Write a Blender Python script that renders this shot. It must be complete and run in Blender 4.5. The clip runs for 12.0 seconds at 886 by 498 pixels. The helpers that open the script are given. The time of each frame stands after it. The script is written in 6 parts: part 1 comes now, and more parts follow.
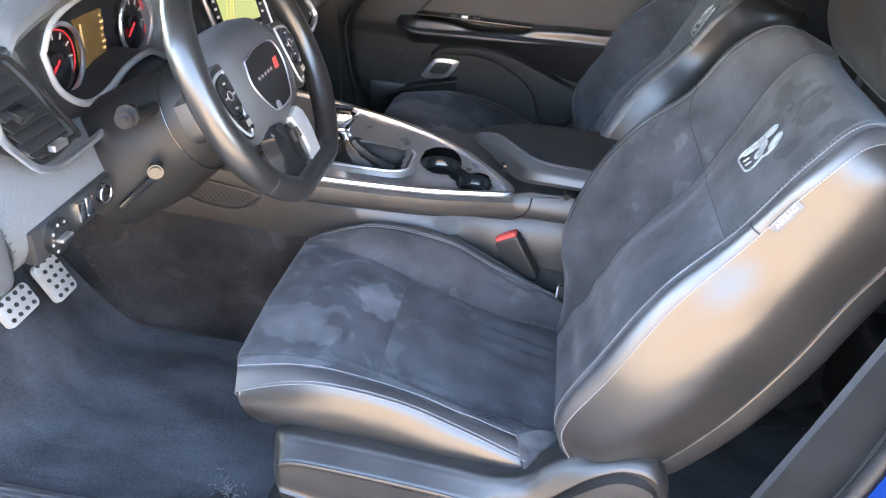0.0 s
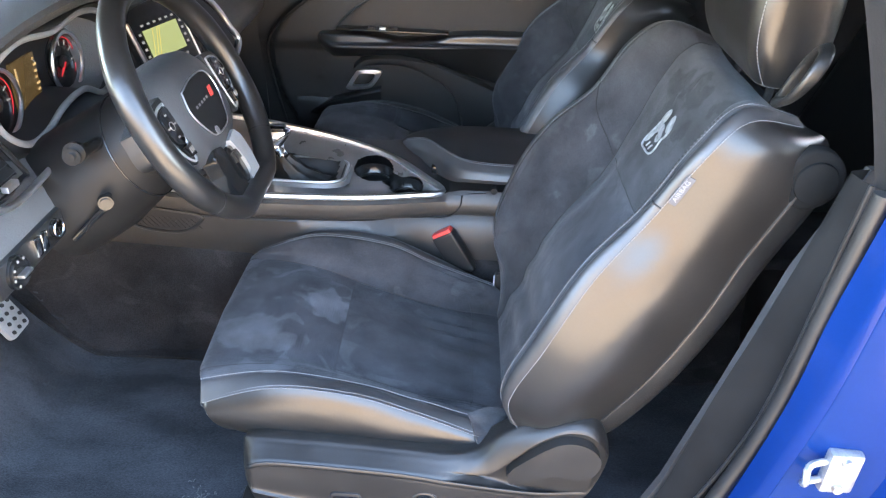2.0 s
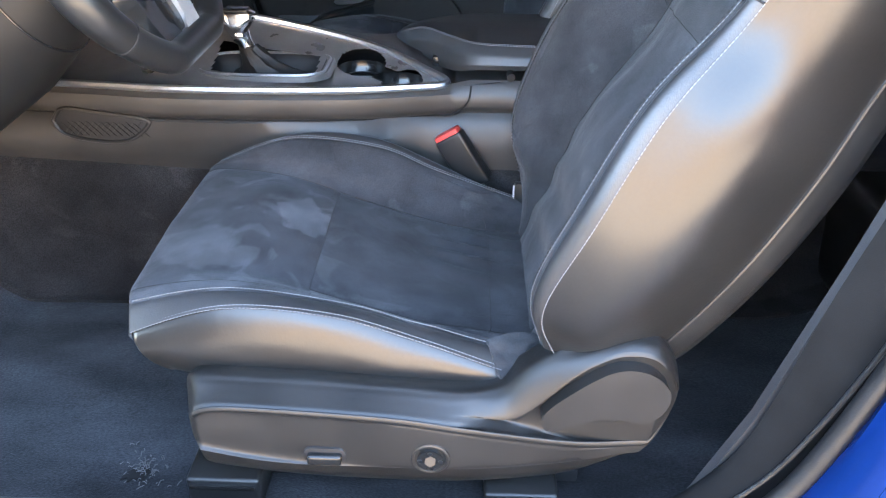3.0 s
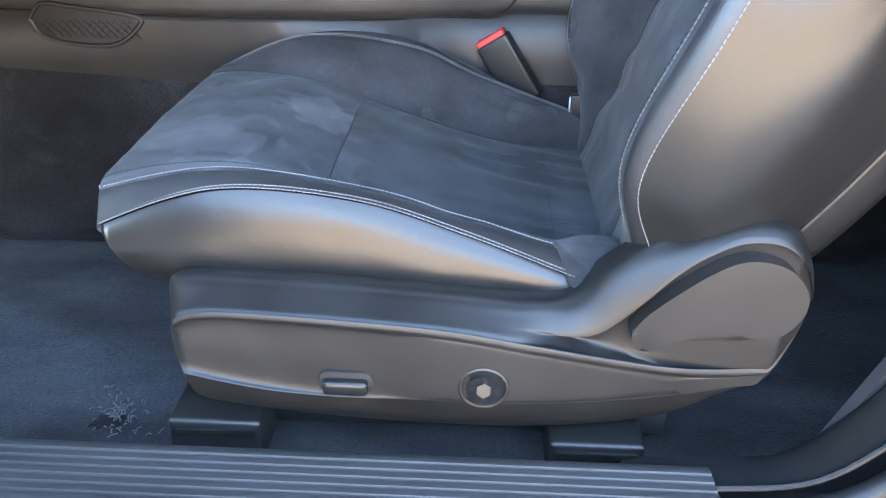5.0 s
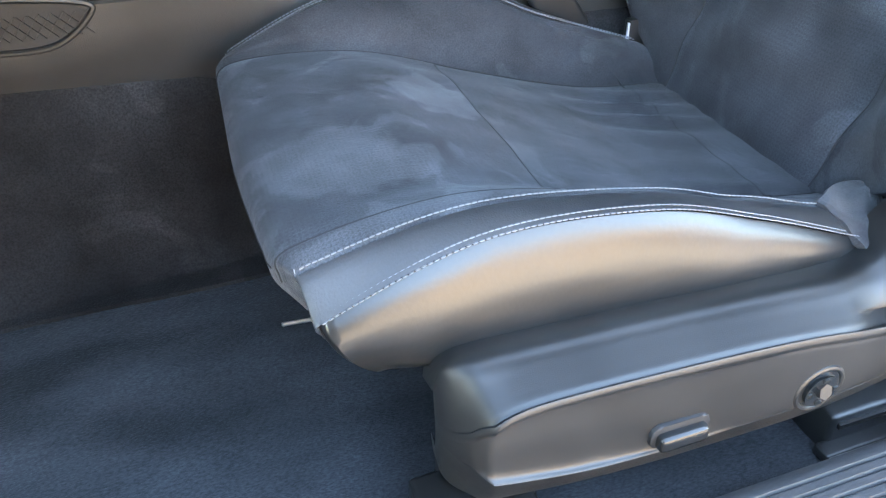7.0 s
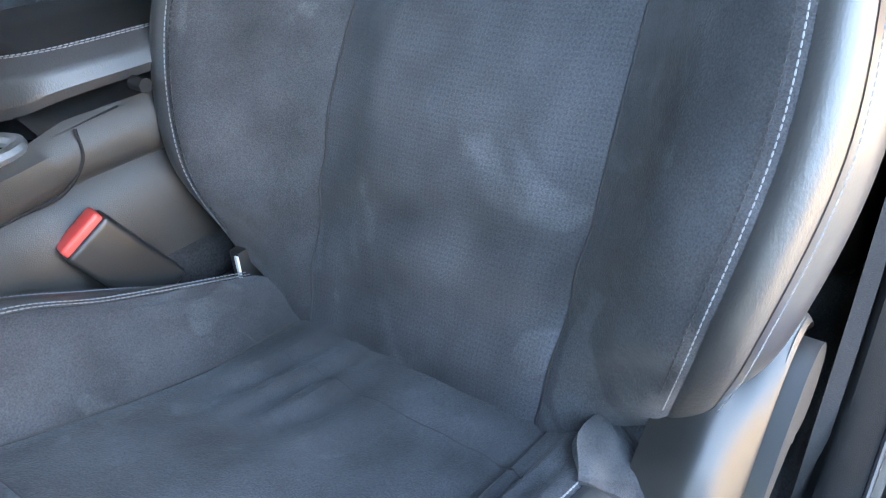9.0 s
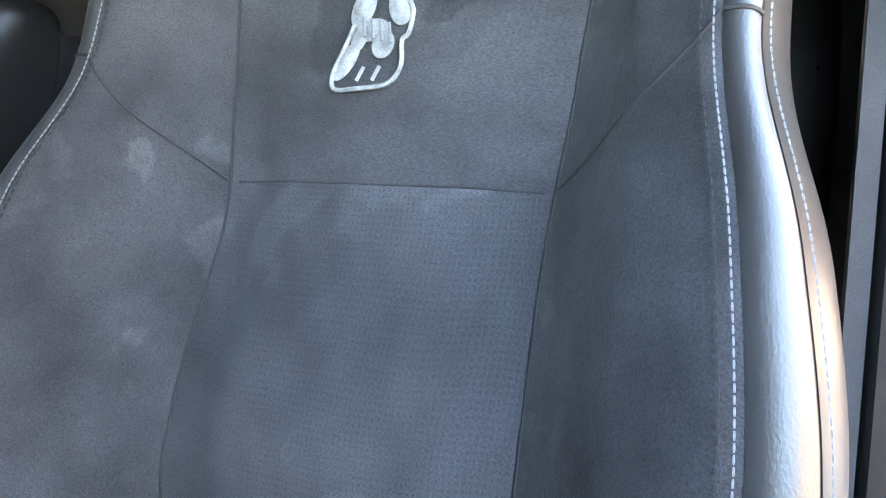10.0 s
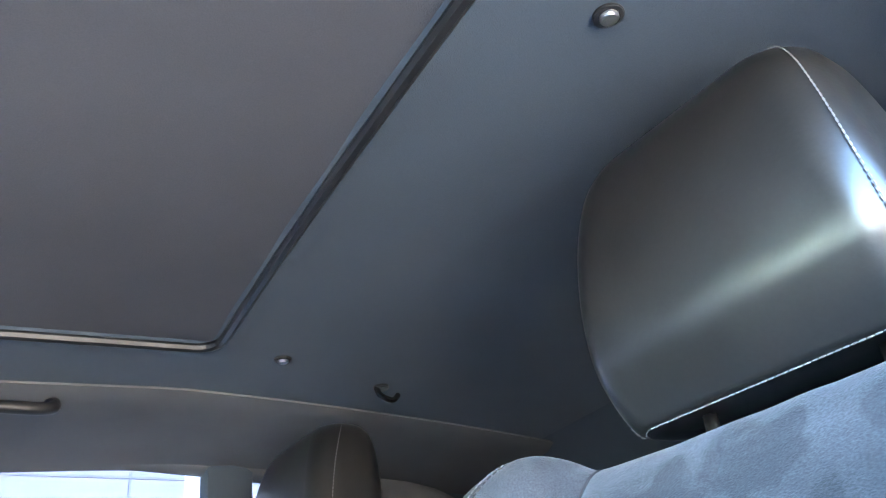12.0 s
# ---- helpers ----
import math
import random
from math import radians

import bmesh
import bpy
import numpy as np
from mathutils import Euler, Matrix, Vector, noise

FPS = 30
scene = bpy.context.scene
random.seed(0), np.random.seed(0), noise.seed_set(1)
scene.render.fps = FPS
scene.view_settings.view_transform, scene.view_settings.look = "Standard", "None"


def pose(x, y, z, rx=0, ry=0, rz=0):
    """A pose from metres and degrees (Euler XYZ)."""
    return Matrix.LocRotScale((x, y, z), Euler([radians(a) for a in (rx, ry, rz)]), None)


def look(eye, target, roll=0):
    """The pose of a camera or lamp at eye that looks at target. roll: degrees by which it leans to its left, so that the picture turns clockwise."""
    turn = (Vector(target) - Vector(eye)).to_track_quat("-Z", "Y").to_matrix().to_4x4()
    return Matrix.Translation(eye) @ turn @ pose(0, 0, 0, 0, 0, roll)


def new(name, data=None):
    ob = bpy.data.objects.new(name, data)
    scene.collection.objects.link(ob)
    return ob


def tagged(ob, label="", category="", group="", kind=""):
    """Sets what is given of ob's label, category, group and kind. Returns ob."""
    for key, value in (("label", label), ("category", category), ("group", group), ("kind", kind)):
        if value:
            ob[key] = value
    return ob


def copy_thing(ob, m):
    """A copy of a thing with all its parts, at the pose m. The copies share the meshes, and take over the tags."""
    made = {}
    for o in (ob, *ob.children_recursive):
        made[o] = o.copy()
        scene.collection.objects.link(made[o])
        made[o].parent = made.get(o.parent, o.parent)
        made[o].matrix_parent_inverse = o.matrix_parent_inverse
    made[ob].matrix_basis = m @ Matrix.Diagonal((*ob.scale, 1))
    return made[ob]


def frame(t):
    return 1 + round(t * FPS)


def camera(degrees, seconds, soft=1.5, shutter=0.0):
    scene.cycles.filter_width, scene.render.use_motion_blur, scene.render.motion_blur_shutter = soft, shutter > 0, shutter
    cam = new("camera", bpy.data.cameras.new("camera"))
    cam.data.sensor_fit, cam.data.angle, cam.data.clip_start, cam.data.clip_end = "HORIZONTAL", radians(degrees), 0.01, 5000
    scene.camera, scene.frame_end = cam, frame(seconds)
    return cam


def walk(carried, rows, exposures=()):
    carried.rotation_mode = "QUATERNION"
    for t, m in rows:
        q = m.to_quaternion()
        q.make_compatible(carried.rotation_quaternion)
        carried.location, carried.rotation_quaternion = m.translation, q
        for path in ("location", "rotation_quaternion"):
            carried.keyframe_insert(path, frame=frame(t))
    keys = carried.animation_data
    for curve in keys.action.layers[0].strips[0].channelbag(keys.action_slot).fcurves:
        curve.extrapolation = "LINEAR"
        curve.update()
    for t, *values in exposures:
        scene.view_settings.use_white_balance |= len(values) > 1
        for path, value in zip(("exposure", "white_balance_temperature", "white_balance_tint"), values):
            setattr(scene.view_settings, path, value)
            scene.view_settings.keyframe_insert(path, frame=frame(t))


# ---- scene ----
cam = camera(60.6, 12.0, 1.2)
PATH = [
    (0, (0.076, -0.717, 1.394), (-0.095, 0.971, 0.334), 5.5),
    (0.5, (0.064, -0.822, 1.481), (-0.013, 0.881, 0.435), 4.5),
    (1, (0.066, -0.846, 1.496), (0.031, 0.867, 0.465), 3.7),
    (1.5, (0.072, -0.839, 1.489), (0.055, 0.872, 0.454), 3.1),
    (2, (0.083, -0.806, 1.44), (0.069, 0.9, 0.396), 2.7),
    (2.5, (0.089, -0.71, 1.316), (0.068, 0.985, 0.255), 2.1),
    (3, (0.095, -0.605, 1.13), (0.05, 1.092, 0.073), 0.6),
    (3.2, (0.098, -0.574, 1.08), (0.038, 1.113, 0.006), 0.2),
    (4.8, (0.06, -0.484, 0.903), (-0.007, 1.221, -0.142), 0.2),
    (5, (0.051, -0.502, 0.88), (-0.031, 1.231, -0.116), 0.4),
    (5.5, (-0.073, -0.493, 0.877), (-0.071, 1.21, -0.172), 1.1),
    (6, (-0.222, -0.427, 0.86), (-0.092, 1.243, -0.233), 2.0),
    (6.5, (-0.338, -0.349, 0.851), (-0.041, 1.282, -0.268), 1.6),
    (6.7, (-0.368, -0.313, 0.858), (0.008, 1.282, -0.289), 0.5),
    (8.3, (-0.355, 0.0, 0.915), (0.762, 1.118, -0.312), -2.2),
    (8.5, (-0.317, 0.006, 0.909), (0.872, 1.111, -0.259), -2.3),
    (9, (-0.207, 0.023, 0.915), (1.135, 1.082, -0.123), -3.3),
    (9.5, (-0.137, 0.052, 0.919), (1.407, 1.04, 0.118), -2.2),
    (10, (-0.073, 0.082, 0.959), (1.61, 1.005, 0.396), -4.3),
    (10.5, (0.008, 0.105, 0.983), (1.734, 1.091, 0.763), -9.6),
    (10.8, (0.053, 0.11, 0.996), (1.748, 1.172, 1.01), -12.5),
    (11, (0.087, 0.101, 0.997), (1.708, 1.254, 1.207), -13.1),
    (11.4, (0.095, 0.1, 0.992), (1.51, 1.409, 1.525), -13.7),
    (11.7, (0.055, 0.124, 0.928), (1.312, 1.407, 1.809), -10.2),
    (12, (0.022, 0.108, 0.926), (1.108, 1.459, 1.924), -8.3),
]
EXPOSURES = [(0.0, 5.55, 7500, 13), (1.5, 5.15, 7300, 11), (3.0, 5.25, 7200, 11), (5.5, 5.05, 6800, 7), (6.5, 5.3, 7050, 6), (8.5, 5.5, 7500, 7), (9.5, 5.85, 7400, 6),
             (10.5, 5.3, 7700, 13), (11.2, 5.35, 6700, 10), (12.0, 6.3, 5600, 5)]
walk(cam, [(t, look(eye, target, roll)) for t, eye, target, roll in PATH], EXPOSURES)

# ---- light ----
world = bpy.data.worlds.new("world")
scene.world = world
world.use_nodes = True
wn = world.node_tree.nodes
sky = wn.new("ShaderNodeTexSky")
sky.sky_type = "NISHITA"
sky.sun_disc = False
sky.sun_elevation, sky.sun_rotation = radians(32), radians(48)
wn["Background"].inputs["Strength"].default_value = 0.145
world.node_tree.links.new(sky.outputs[0], wn["Background"].inputs[0])
sun = new("sun", bpy.data.lights.new("sun", "SUN"))
sun.data.energy, sun.data.angle, sun.data.color = 5.0, radians(0.5), (1.0, 0.93, 0.82)
sun.matrix_world = look((4.5, 4.0, 3.76), (0, 0, 0))


# ---- materials ----
def material(name, color, rough=0.5, metal=0.0, vary=0.15, scale=12.0, grain=400.0, bump=0.1, spots=None, sheen=0.0,
             coat=0.0, spec=0.5, holes=0.0, wrinkle=0.0, stretch=(1, 1, 1), fine_vary=0.0, rubs=(), folds=0.0):
    """A surface with large soft variation, fine grain and relief. spots: a second colour in soft-edged patches."""
    m = bpy.data.materials.new(name)
    m.use_nodes = True
    t = m.node_tree
    n, link = t.nodes, t.links.new
    b = n["Principled BSDF"]
    co = n.new("ShaderNodeTexCoord")
    mp = n.new("ShaderNodeMapping")
    mp.inputs["Scale"].default_value = stretch
    link(co.outputs["Object"], mp.inputs[0])
    big = n.new("ShaderNodeTexNoise")
    big.inputs["Scale"].default_value, big.inputs["Detail"].default_value = scale, 5
    link(mp.outputs[0], big.inputs[0])
    fine = n.new("ShaderNodeTexNoise")
    fine.inputs["Scale"].default_value, fine.inputs["Detail"].default_value = grain, 3
    link(mp.outputs[0], fine.inputs[0])
    ramp = n.new("ShaderNodeMapRange")
    ramp.inputs[1].default_value, ramp.inputs[2].default_value = 0.3, 0.7
    ramp.inputs[3].default_value, ramp.inputs[4].default_value = 1 - vary, 1 + vary
    link(big.outputs[0], ramp.inputs[0])
    fr = n.new("ShaderNodeMapRange")
    fr.inputs[1].default_value, fr.inputs[2].default_value = 0.3, 0.7
    fr.inputs[3].default_value, fr.inputs[4].default_value = 1 - (fine_vary or vary * 0.5), 1 + (fine_vary or vary * 0.5)
    link(fine.outputs[0], fr.inputs[0])
    mul = n.new("ShaderNodeMath")
    mul.operation = "MULTIPLY"
    link(ramp.outputs[0], mul.inputs[0])
    link(fr.outputs[0], mul.inputs[1])
    vm = n.new("ShaderNodeVectorMath")
    vm.operation = "SCALE"
    link(mul.outputs[0], vm.inputs["Scale"])
    tone = n.new("ShaderNodeRGB")
    tone.outputs[0].default_value = (*color, 1)
    last = tone.outputs[0]
    if spots:
        sp = n.new("ShaderNodeTexNoise")
        sp.inputs["Scale"].default_value, sp.inputs["Detail"].default_value = spots[1], 4
        sp.inputs["Distortion"].default_value = 1.1
        link(mp.outputs[0], sp.inputs[0])
        sr = n.new("ShaderNodeMapRange")
        sr.inputs[1].default_value, sr.inputs[2].default_value = spots[2], spots[2] + 0.045
        link(sp.outputs[0], sr.inputs[0])
        mix = n.new("ShaderNodeMix")
        mix.data_type = "RGBA"
        link(sr.outputs[0], mix.inputs[0])
        link(last, mix.inputs[6])
        mix.inputs[7].default_value = (*spots[0], 1)
        last = mix.outputs[2]
    for px, py, pz, pr, pale in rubs:                     # single rubbed patches with a ragged edge
        wob = n.new("ShaderNodeTexNoise")
        wob.inputs["Scale"].default_value, wob.inputs["Detail"].default_value = 17, 4
        link(co.outputs["Object"], wob.inputs[0])
        off = n.new("ShaderNodeVectorMath")
        off.operation = "MULTIPLY_ADD"
        off.inputs[1].default_value, off.inputs[2].default_value = (0.11, 0.11, 0.11), (-0.055 - px, -0.055 - py, -0.055 - pz)
        link(wob.outputs["Color"], off.inputs[0])
        add = n.new("ShaderNodeVectorMath")
        link(co.outputs["Object"], add.inputs[0])
        link(off.outputs[0], add.inputs[1])
        ln = n.new("ShaderNodeVectorMath")
        ln.operation = "LENGTH"
        link(add.outputs[0], ln.inputs[0])
        mr = n.new("ShaderNodeMapRange")
        mr.inputs[1].default_value, mr.inputs[2].default_value = pr, pr * 0.80
        mr.inputs[3].default_value, mr.inputs[4].default_value = 0.0, 0.85
        link(ln.outputs["Value"], mr.inputs[0])
        mx = n.new("ShaderNodeMix")
        mx.data_type = "RGBA"
        link(mr.outputs[0], mx.inputs[0])
        link(last, mx.inputs[6])
        mx.inputs[7].default_value = (pale, pale * 1.03, pale * 1.12, 1)
        last = mx.outputs[2]
    link(last, vm.inputs[0])
    last = vm.outputs[0]
    height = fine.outputs[0]
    if holes:
        vo = n.new("ShaderNodeTexVoronoi")
        vo.inputs["Scale"].default_value, vo.inputs["Randomness"].default_value = holes, 0.0
        link(mp.outputs[0], vo.inputs[0])
        hr = n.new("ShaderNodeMapRange")
        hr.inputs[1].default_value, hr.inputs[2].default_value = 0.2, 0.34
        hr.inputs[3].default_value, hr.inputs[4].default_value = 0.84, 1.0
        link(vo.outputs["Distance"], hr.inputs[0])
        v2 = n.new("ShaderNodeVectorMath")
        v2.operation = "SCALE"
        link(last, v2.inputs[0])
        link(hr.outputs[0], v2.inputs["Scale"])
        last = v2.outputs[0]
    link(last, b.inputs["Base Color"])
    if wrinkle:
        wv = n.new("ShaderNodeTexNoise")
        wv.inputs["Scale"].default_value, wv.inputs["Detail"].default_value = wrinkle, 6
        wv.inputs["Distortion"].default_value = 1.2
        link(mp.outputs[0], wv.inputs[0])
        ad = n.new("ShaderNodeMath")
        ad.operation = "MULTIPLY_ADD"
        ad.inputs[1].default_value = 4.0
        link(wv.outputs[0], ad.inputs[0])
        link(height, ad.inputs[2])
        height = ad.outputs[0]
    if folds:                                             # sparse thin crease lines
        fv = n.new("ShaderNodeTexNoise")
        fv.inputs["Scale"].default_value, fv.inputs["Detail"].default_value, fv.inputs["Distortion"].default_value = folds, 2, 0.8
        fmap = n.new("ShaderNodeMapping")
        fmap.inputs["Rotation"].default_value, fmap.inputs["Scale"].default_value = (0.5, 0.4, 0.7), (0.3, 1.3, 0.8)
        link(co.outputs["Object"], fmap.inputs[0])
        link(fmap.outputs[0], fv.inputs[0])
        lo = n.new("ShaderNodeMath")
        lo.operation = "SUBTRACT"
        lo.inputs[1].default_value = 0.5
        link(fv.outputs[0], lo.inputs[0])
        ab = n.new("ShaderNodeMath")
        ab.operation = "ABSOLUTE"
        link(lo.outputs[0], ab.inputs[0])
        cr = n.new("ShaderNodeMapRange")
        cr.interpolation_type = "SMOOTHSTEP"
        cr.inputs[1].default_value, cr.inputs[2].default_value = 0.0, 0.045
        cr.inputs[3].default_value, cr.inputs[4].default_value = -1.6, 0.0
        link(ab.outputs[0], cr.inputs[0])
        mk = n.new("ShaderNodeMapRange")
        mk.interpolation_type = "SMOOTHSTEP"
        mk.inputs[1].default_value, mk.inputs[2].default_value = 0.54, 0.68
        link(big.outputs[0], mk.inputs[0])
        fm = n.new("ShaderNodeMath")
        fm.operation = "MULTIPLY_ADD"
        link(cr.outputs[0], fm.inputs[0])
        link(mk.outputs[0], fm.inputs[1])
        link(height, fm.inputs[2])
        height = fm.outputs[0]
    bp = n.new("ShaderNodeBump")
    bp.inputs["Strength"].default_value, bp.inputs["Distance"].default_value = bump, 0.002
    link(height, bp.inputs["Height"])
    link(bp.outputs[0], b.inputs["Normal"])
    rr = n.new("ShaderNodeMapRange")
    rr.inputs[3].default_value, rr.inputs[4].default_value = max(0.02, rough - 0.08), min(1, rough + 0.08)
    link(big.outputs[0], rr.inputs[0])
    link(rr.outputs[0], b.inputs["Roughness"])
    b.inputs["Metallic"].default_value = metal
    b.inputs["Specular IOR Level"].default_value = spec
    b.inputs["Sheen Weight"].default_value = sheen
    b.inputs["Sheen Roughness"].default_value = 0.4
    b.inputs["Coat Weight"].default_value = coat
    b.inputs["Coat Roughness"].default_value = 0.03
    return m


def glow(name, color, strength):
    m = bpy.data.materials.new(name)
    m.use_nodes = True
    b = m.node_tree.nodes["Principled BSDF"]
    b.inputs["Base Color"].default_value = (*[c * 0.2 for c in color], 1)
    b.inputs["Emission Color"].default_value = (*color, 1)
    b.inputs["Emission Strength"].default_value = strength
    b.inputs["Roughness"].default_value = 0.25
    return m


def clear_glass(name, tint):
    m = bpy.data.materials.new(name)
    m.use_nodes = True
    b = m.node_tree.nodes["Principled BSDF"]
    b.inputs["Base Color"].default_value = (*tint, 1)
    b.inputs["Transmission Weight"].default_value = 1.0
    b.inputs["Roughness"].default_value = 0.0
    b.inputs["IOR"].default_value = 1.05
    return m


SUEDE = material("suede", (0.040, 0.041, 0.045), 0.9, vary=0.48, scale=11, grain=700, bump=0.45, sheen=0.12, fine_vary=0.3,
                 spots=((0.056, 0.058, 0.062), 8, 0.58), spec=0.2, wrinkle=10, folds=6)
SUEDE_UPPER = material("rubbed upper suede", (0.052, 0.053, 0.057), 0.9, vary=0.36, scale=12, grain=700, bump=0.38, sheen=0.12, fine_vary=0.3,
                       spots=((0.044, 0.045, 0.048), 6, 0.55), spec=0.2, wrinkle=8, stretch=(1, 0.6, 1.3), folds=7,
                       rubs=((0.467, 0.065, 0.722, 0.042, 0.026), (0.472, 0.000, 0.735, 0.036, 0.028), (0.436, 0.045, 0.660, 0.040, 0.030), (0.441, -0.052, 0.672, 0.026, 0.030), (0.478, -0.110, 0.748, 0.030, 0.034)))
SUEDE_PERF = material("perforated suede", (0.040, 0.041, 0.046), 0.9, vary=0.46, scale=13, grain=700, bump=0.45, folds=8, wrinkle=9, sheen=0.12, fine_vary=0.3,
                      spots=((0.060, 0.062, 0.068), 12, 0.57), holes=230, spec=0.2, stretch=(1, 1, 0),
                      rubs=((-0.143, 0.032, 0.250, 0.046, 0.090), (-0.282, -0.085, 0.262, 0.062, 0.072), (-0.214, -0.105, 0.262, 0.036, 0.074), (-0.075, 0.080, 0.235, 0.026, 0.068)))
SUEDE_PERF_BACK = material("perforated back suede", (0.048, 0.049, 0.054), 0.9, vary=0.48, scale=9, grain=700, bump=0.46, sheen=0.12, fine_vary=0.3,
                           spots=((0.066, 0.068, 0.074), 6, 0.55), holes=230, spec=0.2, stretch=(0, 1, 1), wrinkle=9, folds=10)
LEATHER = material("black leather", (0.014, 0.0135, 0.013), 0.31, vary=0.2, scale=8, grain=260, bump=0.05, wrinkle=12, spec=0.65)
LEATHER_BAND = material("creased leather", (0.024, 0.024, 0.025), 0.48, vary=0.25, scale=15, grain=600, bump=0.2, wrinkle=13, spec=0.85, stretch=(1, 1, 0.4))
PLASTIC = material("grained plastic", (0.015, 0.015, 0.015), 0.38, vary=0.15, scale=14, grain=1400, bump=0.15, spec=0.6)
SEAT_PLASTIC = material("grained seat plastic", (0.013, 0.0127, 0.0124), 0.42, vary=0.25, scale=16, grain=1500, bump=0.14, spec=0.56)
# Black plastic made lighter and browner, with the ground's reflected light in its colour.
CONSOLE_SKIN = material("warm-lit console skin", (0.033, 0.0305, 0.028), 0.42, vary=0.2, scale=14, grain=900, bump=0.25, spec=0.6)
SILL_PLASTIC = material("scuffed sill plastic", (0.030, 0.031, 0.033), 0.42, vary=0.3, scale=18, grain=900, bump=0.2, spec=0.6, stretch=(0.25, 1, 1))
DOOR_SKIN = material("moulded door skin", (0.029, 0.0285, 0.028), 0.5, vary=0.15, scale=6, grain=500, bump=0.3, spec=0.4)
PLASTIC_SOFT = material("soft moulded skin", (0.056, 0.056, 0.058), 0.42, vary=0.2, scale=7, grain=420, bump=0.5, spec=0.5)
ARM_TOP = material("matt black lid leather", (0.012, 0.012, 0.012), 0.55, vary=0.2, scale=10, grain=600, bump=0.15, spec=0.4)
INNER = material("charcoal inner trim", (0.045, 0.044, 0.046), 0.85, vary=0.25, scale=9, grain=600, bump=0.2, spec=0.2)
# Lighter copy of PLASTIC_SOFT, with the windscreen glare put into its colour.
DASH_SKIN = material("glare-lightened dash skin", (0.090, 0.089, 0.088), 0.42, vary=0.2, scale=7, grain=420, bump=0.5, spec=0.5)
SHROUD = material("matt shroud plastic", (0.011, 0.011, 0.011), 0.48, vary=0.15, scale=14, grain=1400, bump=0.15, spec=0.3)
GLOSS = material("gloss black plastic", (0.012, 0.012, 0.012), 0.18, vary=0.1, bump=0.02)
DEEP = material("shadow black trim", (0.013, 0.013, 0.0135), 0.75, vary=0.2, bump=0.1, spec=0.2)
TRIM = material("matt pillar trim", (0.010, 0.0105, 0.011), 0.88, vary=0.25, scale=12, grain=900, bump=0.15, spec=0.08)
DARK = material("dark trim", (0.012, 0.012, 0.013), 0.6, vary=0.2, bump=0.1)
CARPET = material("charcoal carpet", (0.033, 0.0355, 0.040), 1.0, vary=0.55, scale=8, grain=420, bump=0.7, sheen=0.15, fine_vary=0.38,
                  spots=((0.030, 0.032, 0.036), 13, 0.57), spec=0.1, stretch=(0.55, 1.25, 1))
# Carpet copy darkened in its colour, for the shade on the tunnel's side.
SHADED_CARPET = material("shaded tunnel carpet", (0.017, 0.0162, 0.0165), 1.0, vary=0.5, scale=9, grain=420, bump=0.7, sheen=0.05, fine_vary=0.4,
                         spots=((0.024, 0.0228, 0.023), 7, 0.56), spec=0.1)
LINER = material("headliner cloth", (0.070, 0.088, 0.110), 1.0, vary=0.12, scale=3, grain=700, bump=0.3, sheen=0.1, spec=0.1)
SHADE = material("sunroof shade cloth", (0.085, 0.086, 0.095), 1.0, vary=0.12, scale=3, grain=700, bump=0.3, spec=0.1)
SILVER = material("satin silver", (0.78, 0.78, 0.79), 0.34, metal=1.0, vary=0.08, scale=20, bump=0.03)
CHROME = material("chrome", (0.8, 0.8, 0.8), 0.12, metal=1.0, vary=0.05, bump=0.02)
STRIKER = material("plated striker metal", (0.30, 0.31, 0.33), 0.42, metal=0.6, vary=0.25, scale=60, bump=0.1)
STEEL = material("brushed steel", (0.50, 0.49, 0.48), 0.35, metal=1.0, vary=0.15, scale=30, bump=0.1)
GREY_METAL = material("dark brushed console plate", (0.30, 0.285, 0.275), 0.30, metal=0.7, vary=0.12, scale=20, bump=0.05)
BLUE = material("blue metallic paint", (0.0010, 0.0165, 0.098), 0.24, metal=0.0, vary=0.05, bump=0.01, coat=0.14, spec=0.12)
PEDAL = material("satin pedal metal", (0.36, 0.36, 0.35), 0.42, metal=0.35, vary=0.1, scale=30, bump=0.08)
RUBBER = material("black rubber", (0.014, 0.014, 0.015), 0.45, vary=0.2, scale=20, bump=0.15)
WHITE_PLASTIC = material("pale plastic", (0.6, 0.6, 0.6), 0.4, vary=0.1)
THREAD = material("grey thread", (0.17, 0.175, 0.185), 0.7, vary=0.15, grain=900, bump=0.2)
THREAD_LIGHT = material("pale embroidery thread", (0.26, 0.27, 0.27), 0.6, vary=0.4, scale=90, grain=900, bump=0.4)
THREAD_DARK = material("dark seam cord", (0.016, 0.016, 0.017), 0.8, vary=0.1)
RED = material("red plastic", (0.60, 0.06, 0.05), 0.4, vary=0.1)
CONCRETE = material("tan concrete", (0.27, 0.222, 0.172), 0.9, vary=0.15, scale=1.5, grain=60, bump=0.3)
# The white wall's colour is darkened to stand for deeper shade.
WALL = material("darkened white block", (0.125, 0.110, 0.122), 0.8, vary=0.05, scale=2, grain=80, bump=0.2)
# Side glass gets an added dark tint that holds down the bright outside.
GLASS = clear_glass("dimming side glass", (0.44, 0.43, 0.44))
TINTED = clear_glass("tinted windscreen glass", (0.82, 0.88, 0.86))
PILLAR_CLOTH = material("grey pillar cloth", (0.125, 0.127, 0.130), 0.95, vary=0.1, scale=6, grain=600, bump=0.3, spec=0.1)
MAP_GREEN = glow("map screen", (0.50, 0.58, 0.26), 0.024)
MAP_ROAD = glow("map road", (0.75, 0.66, 0.2), 0.026)
AMBER = glow("amber display", (0.24, 0.16, 0.07), 0.009)
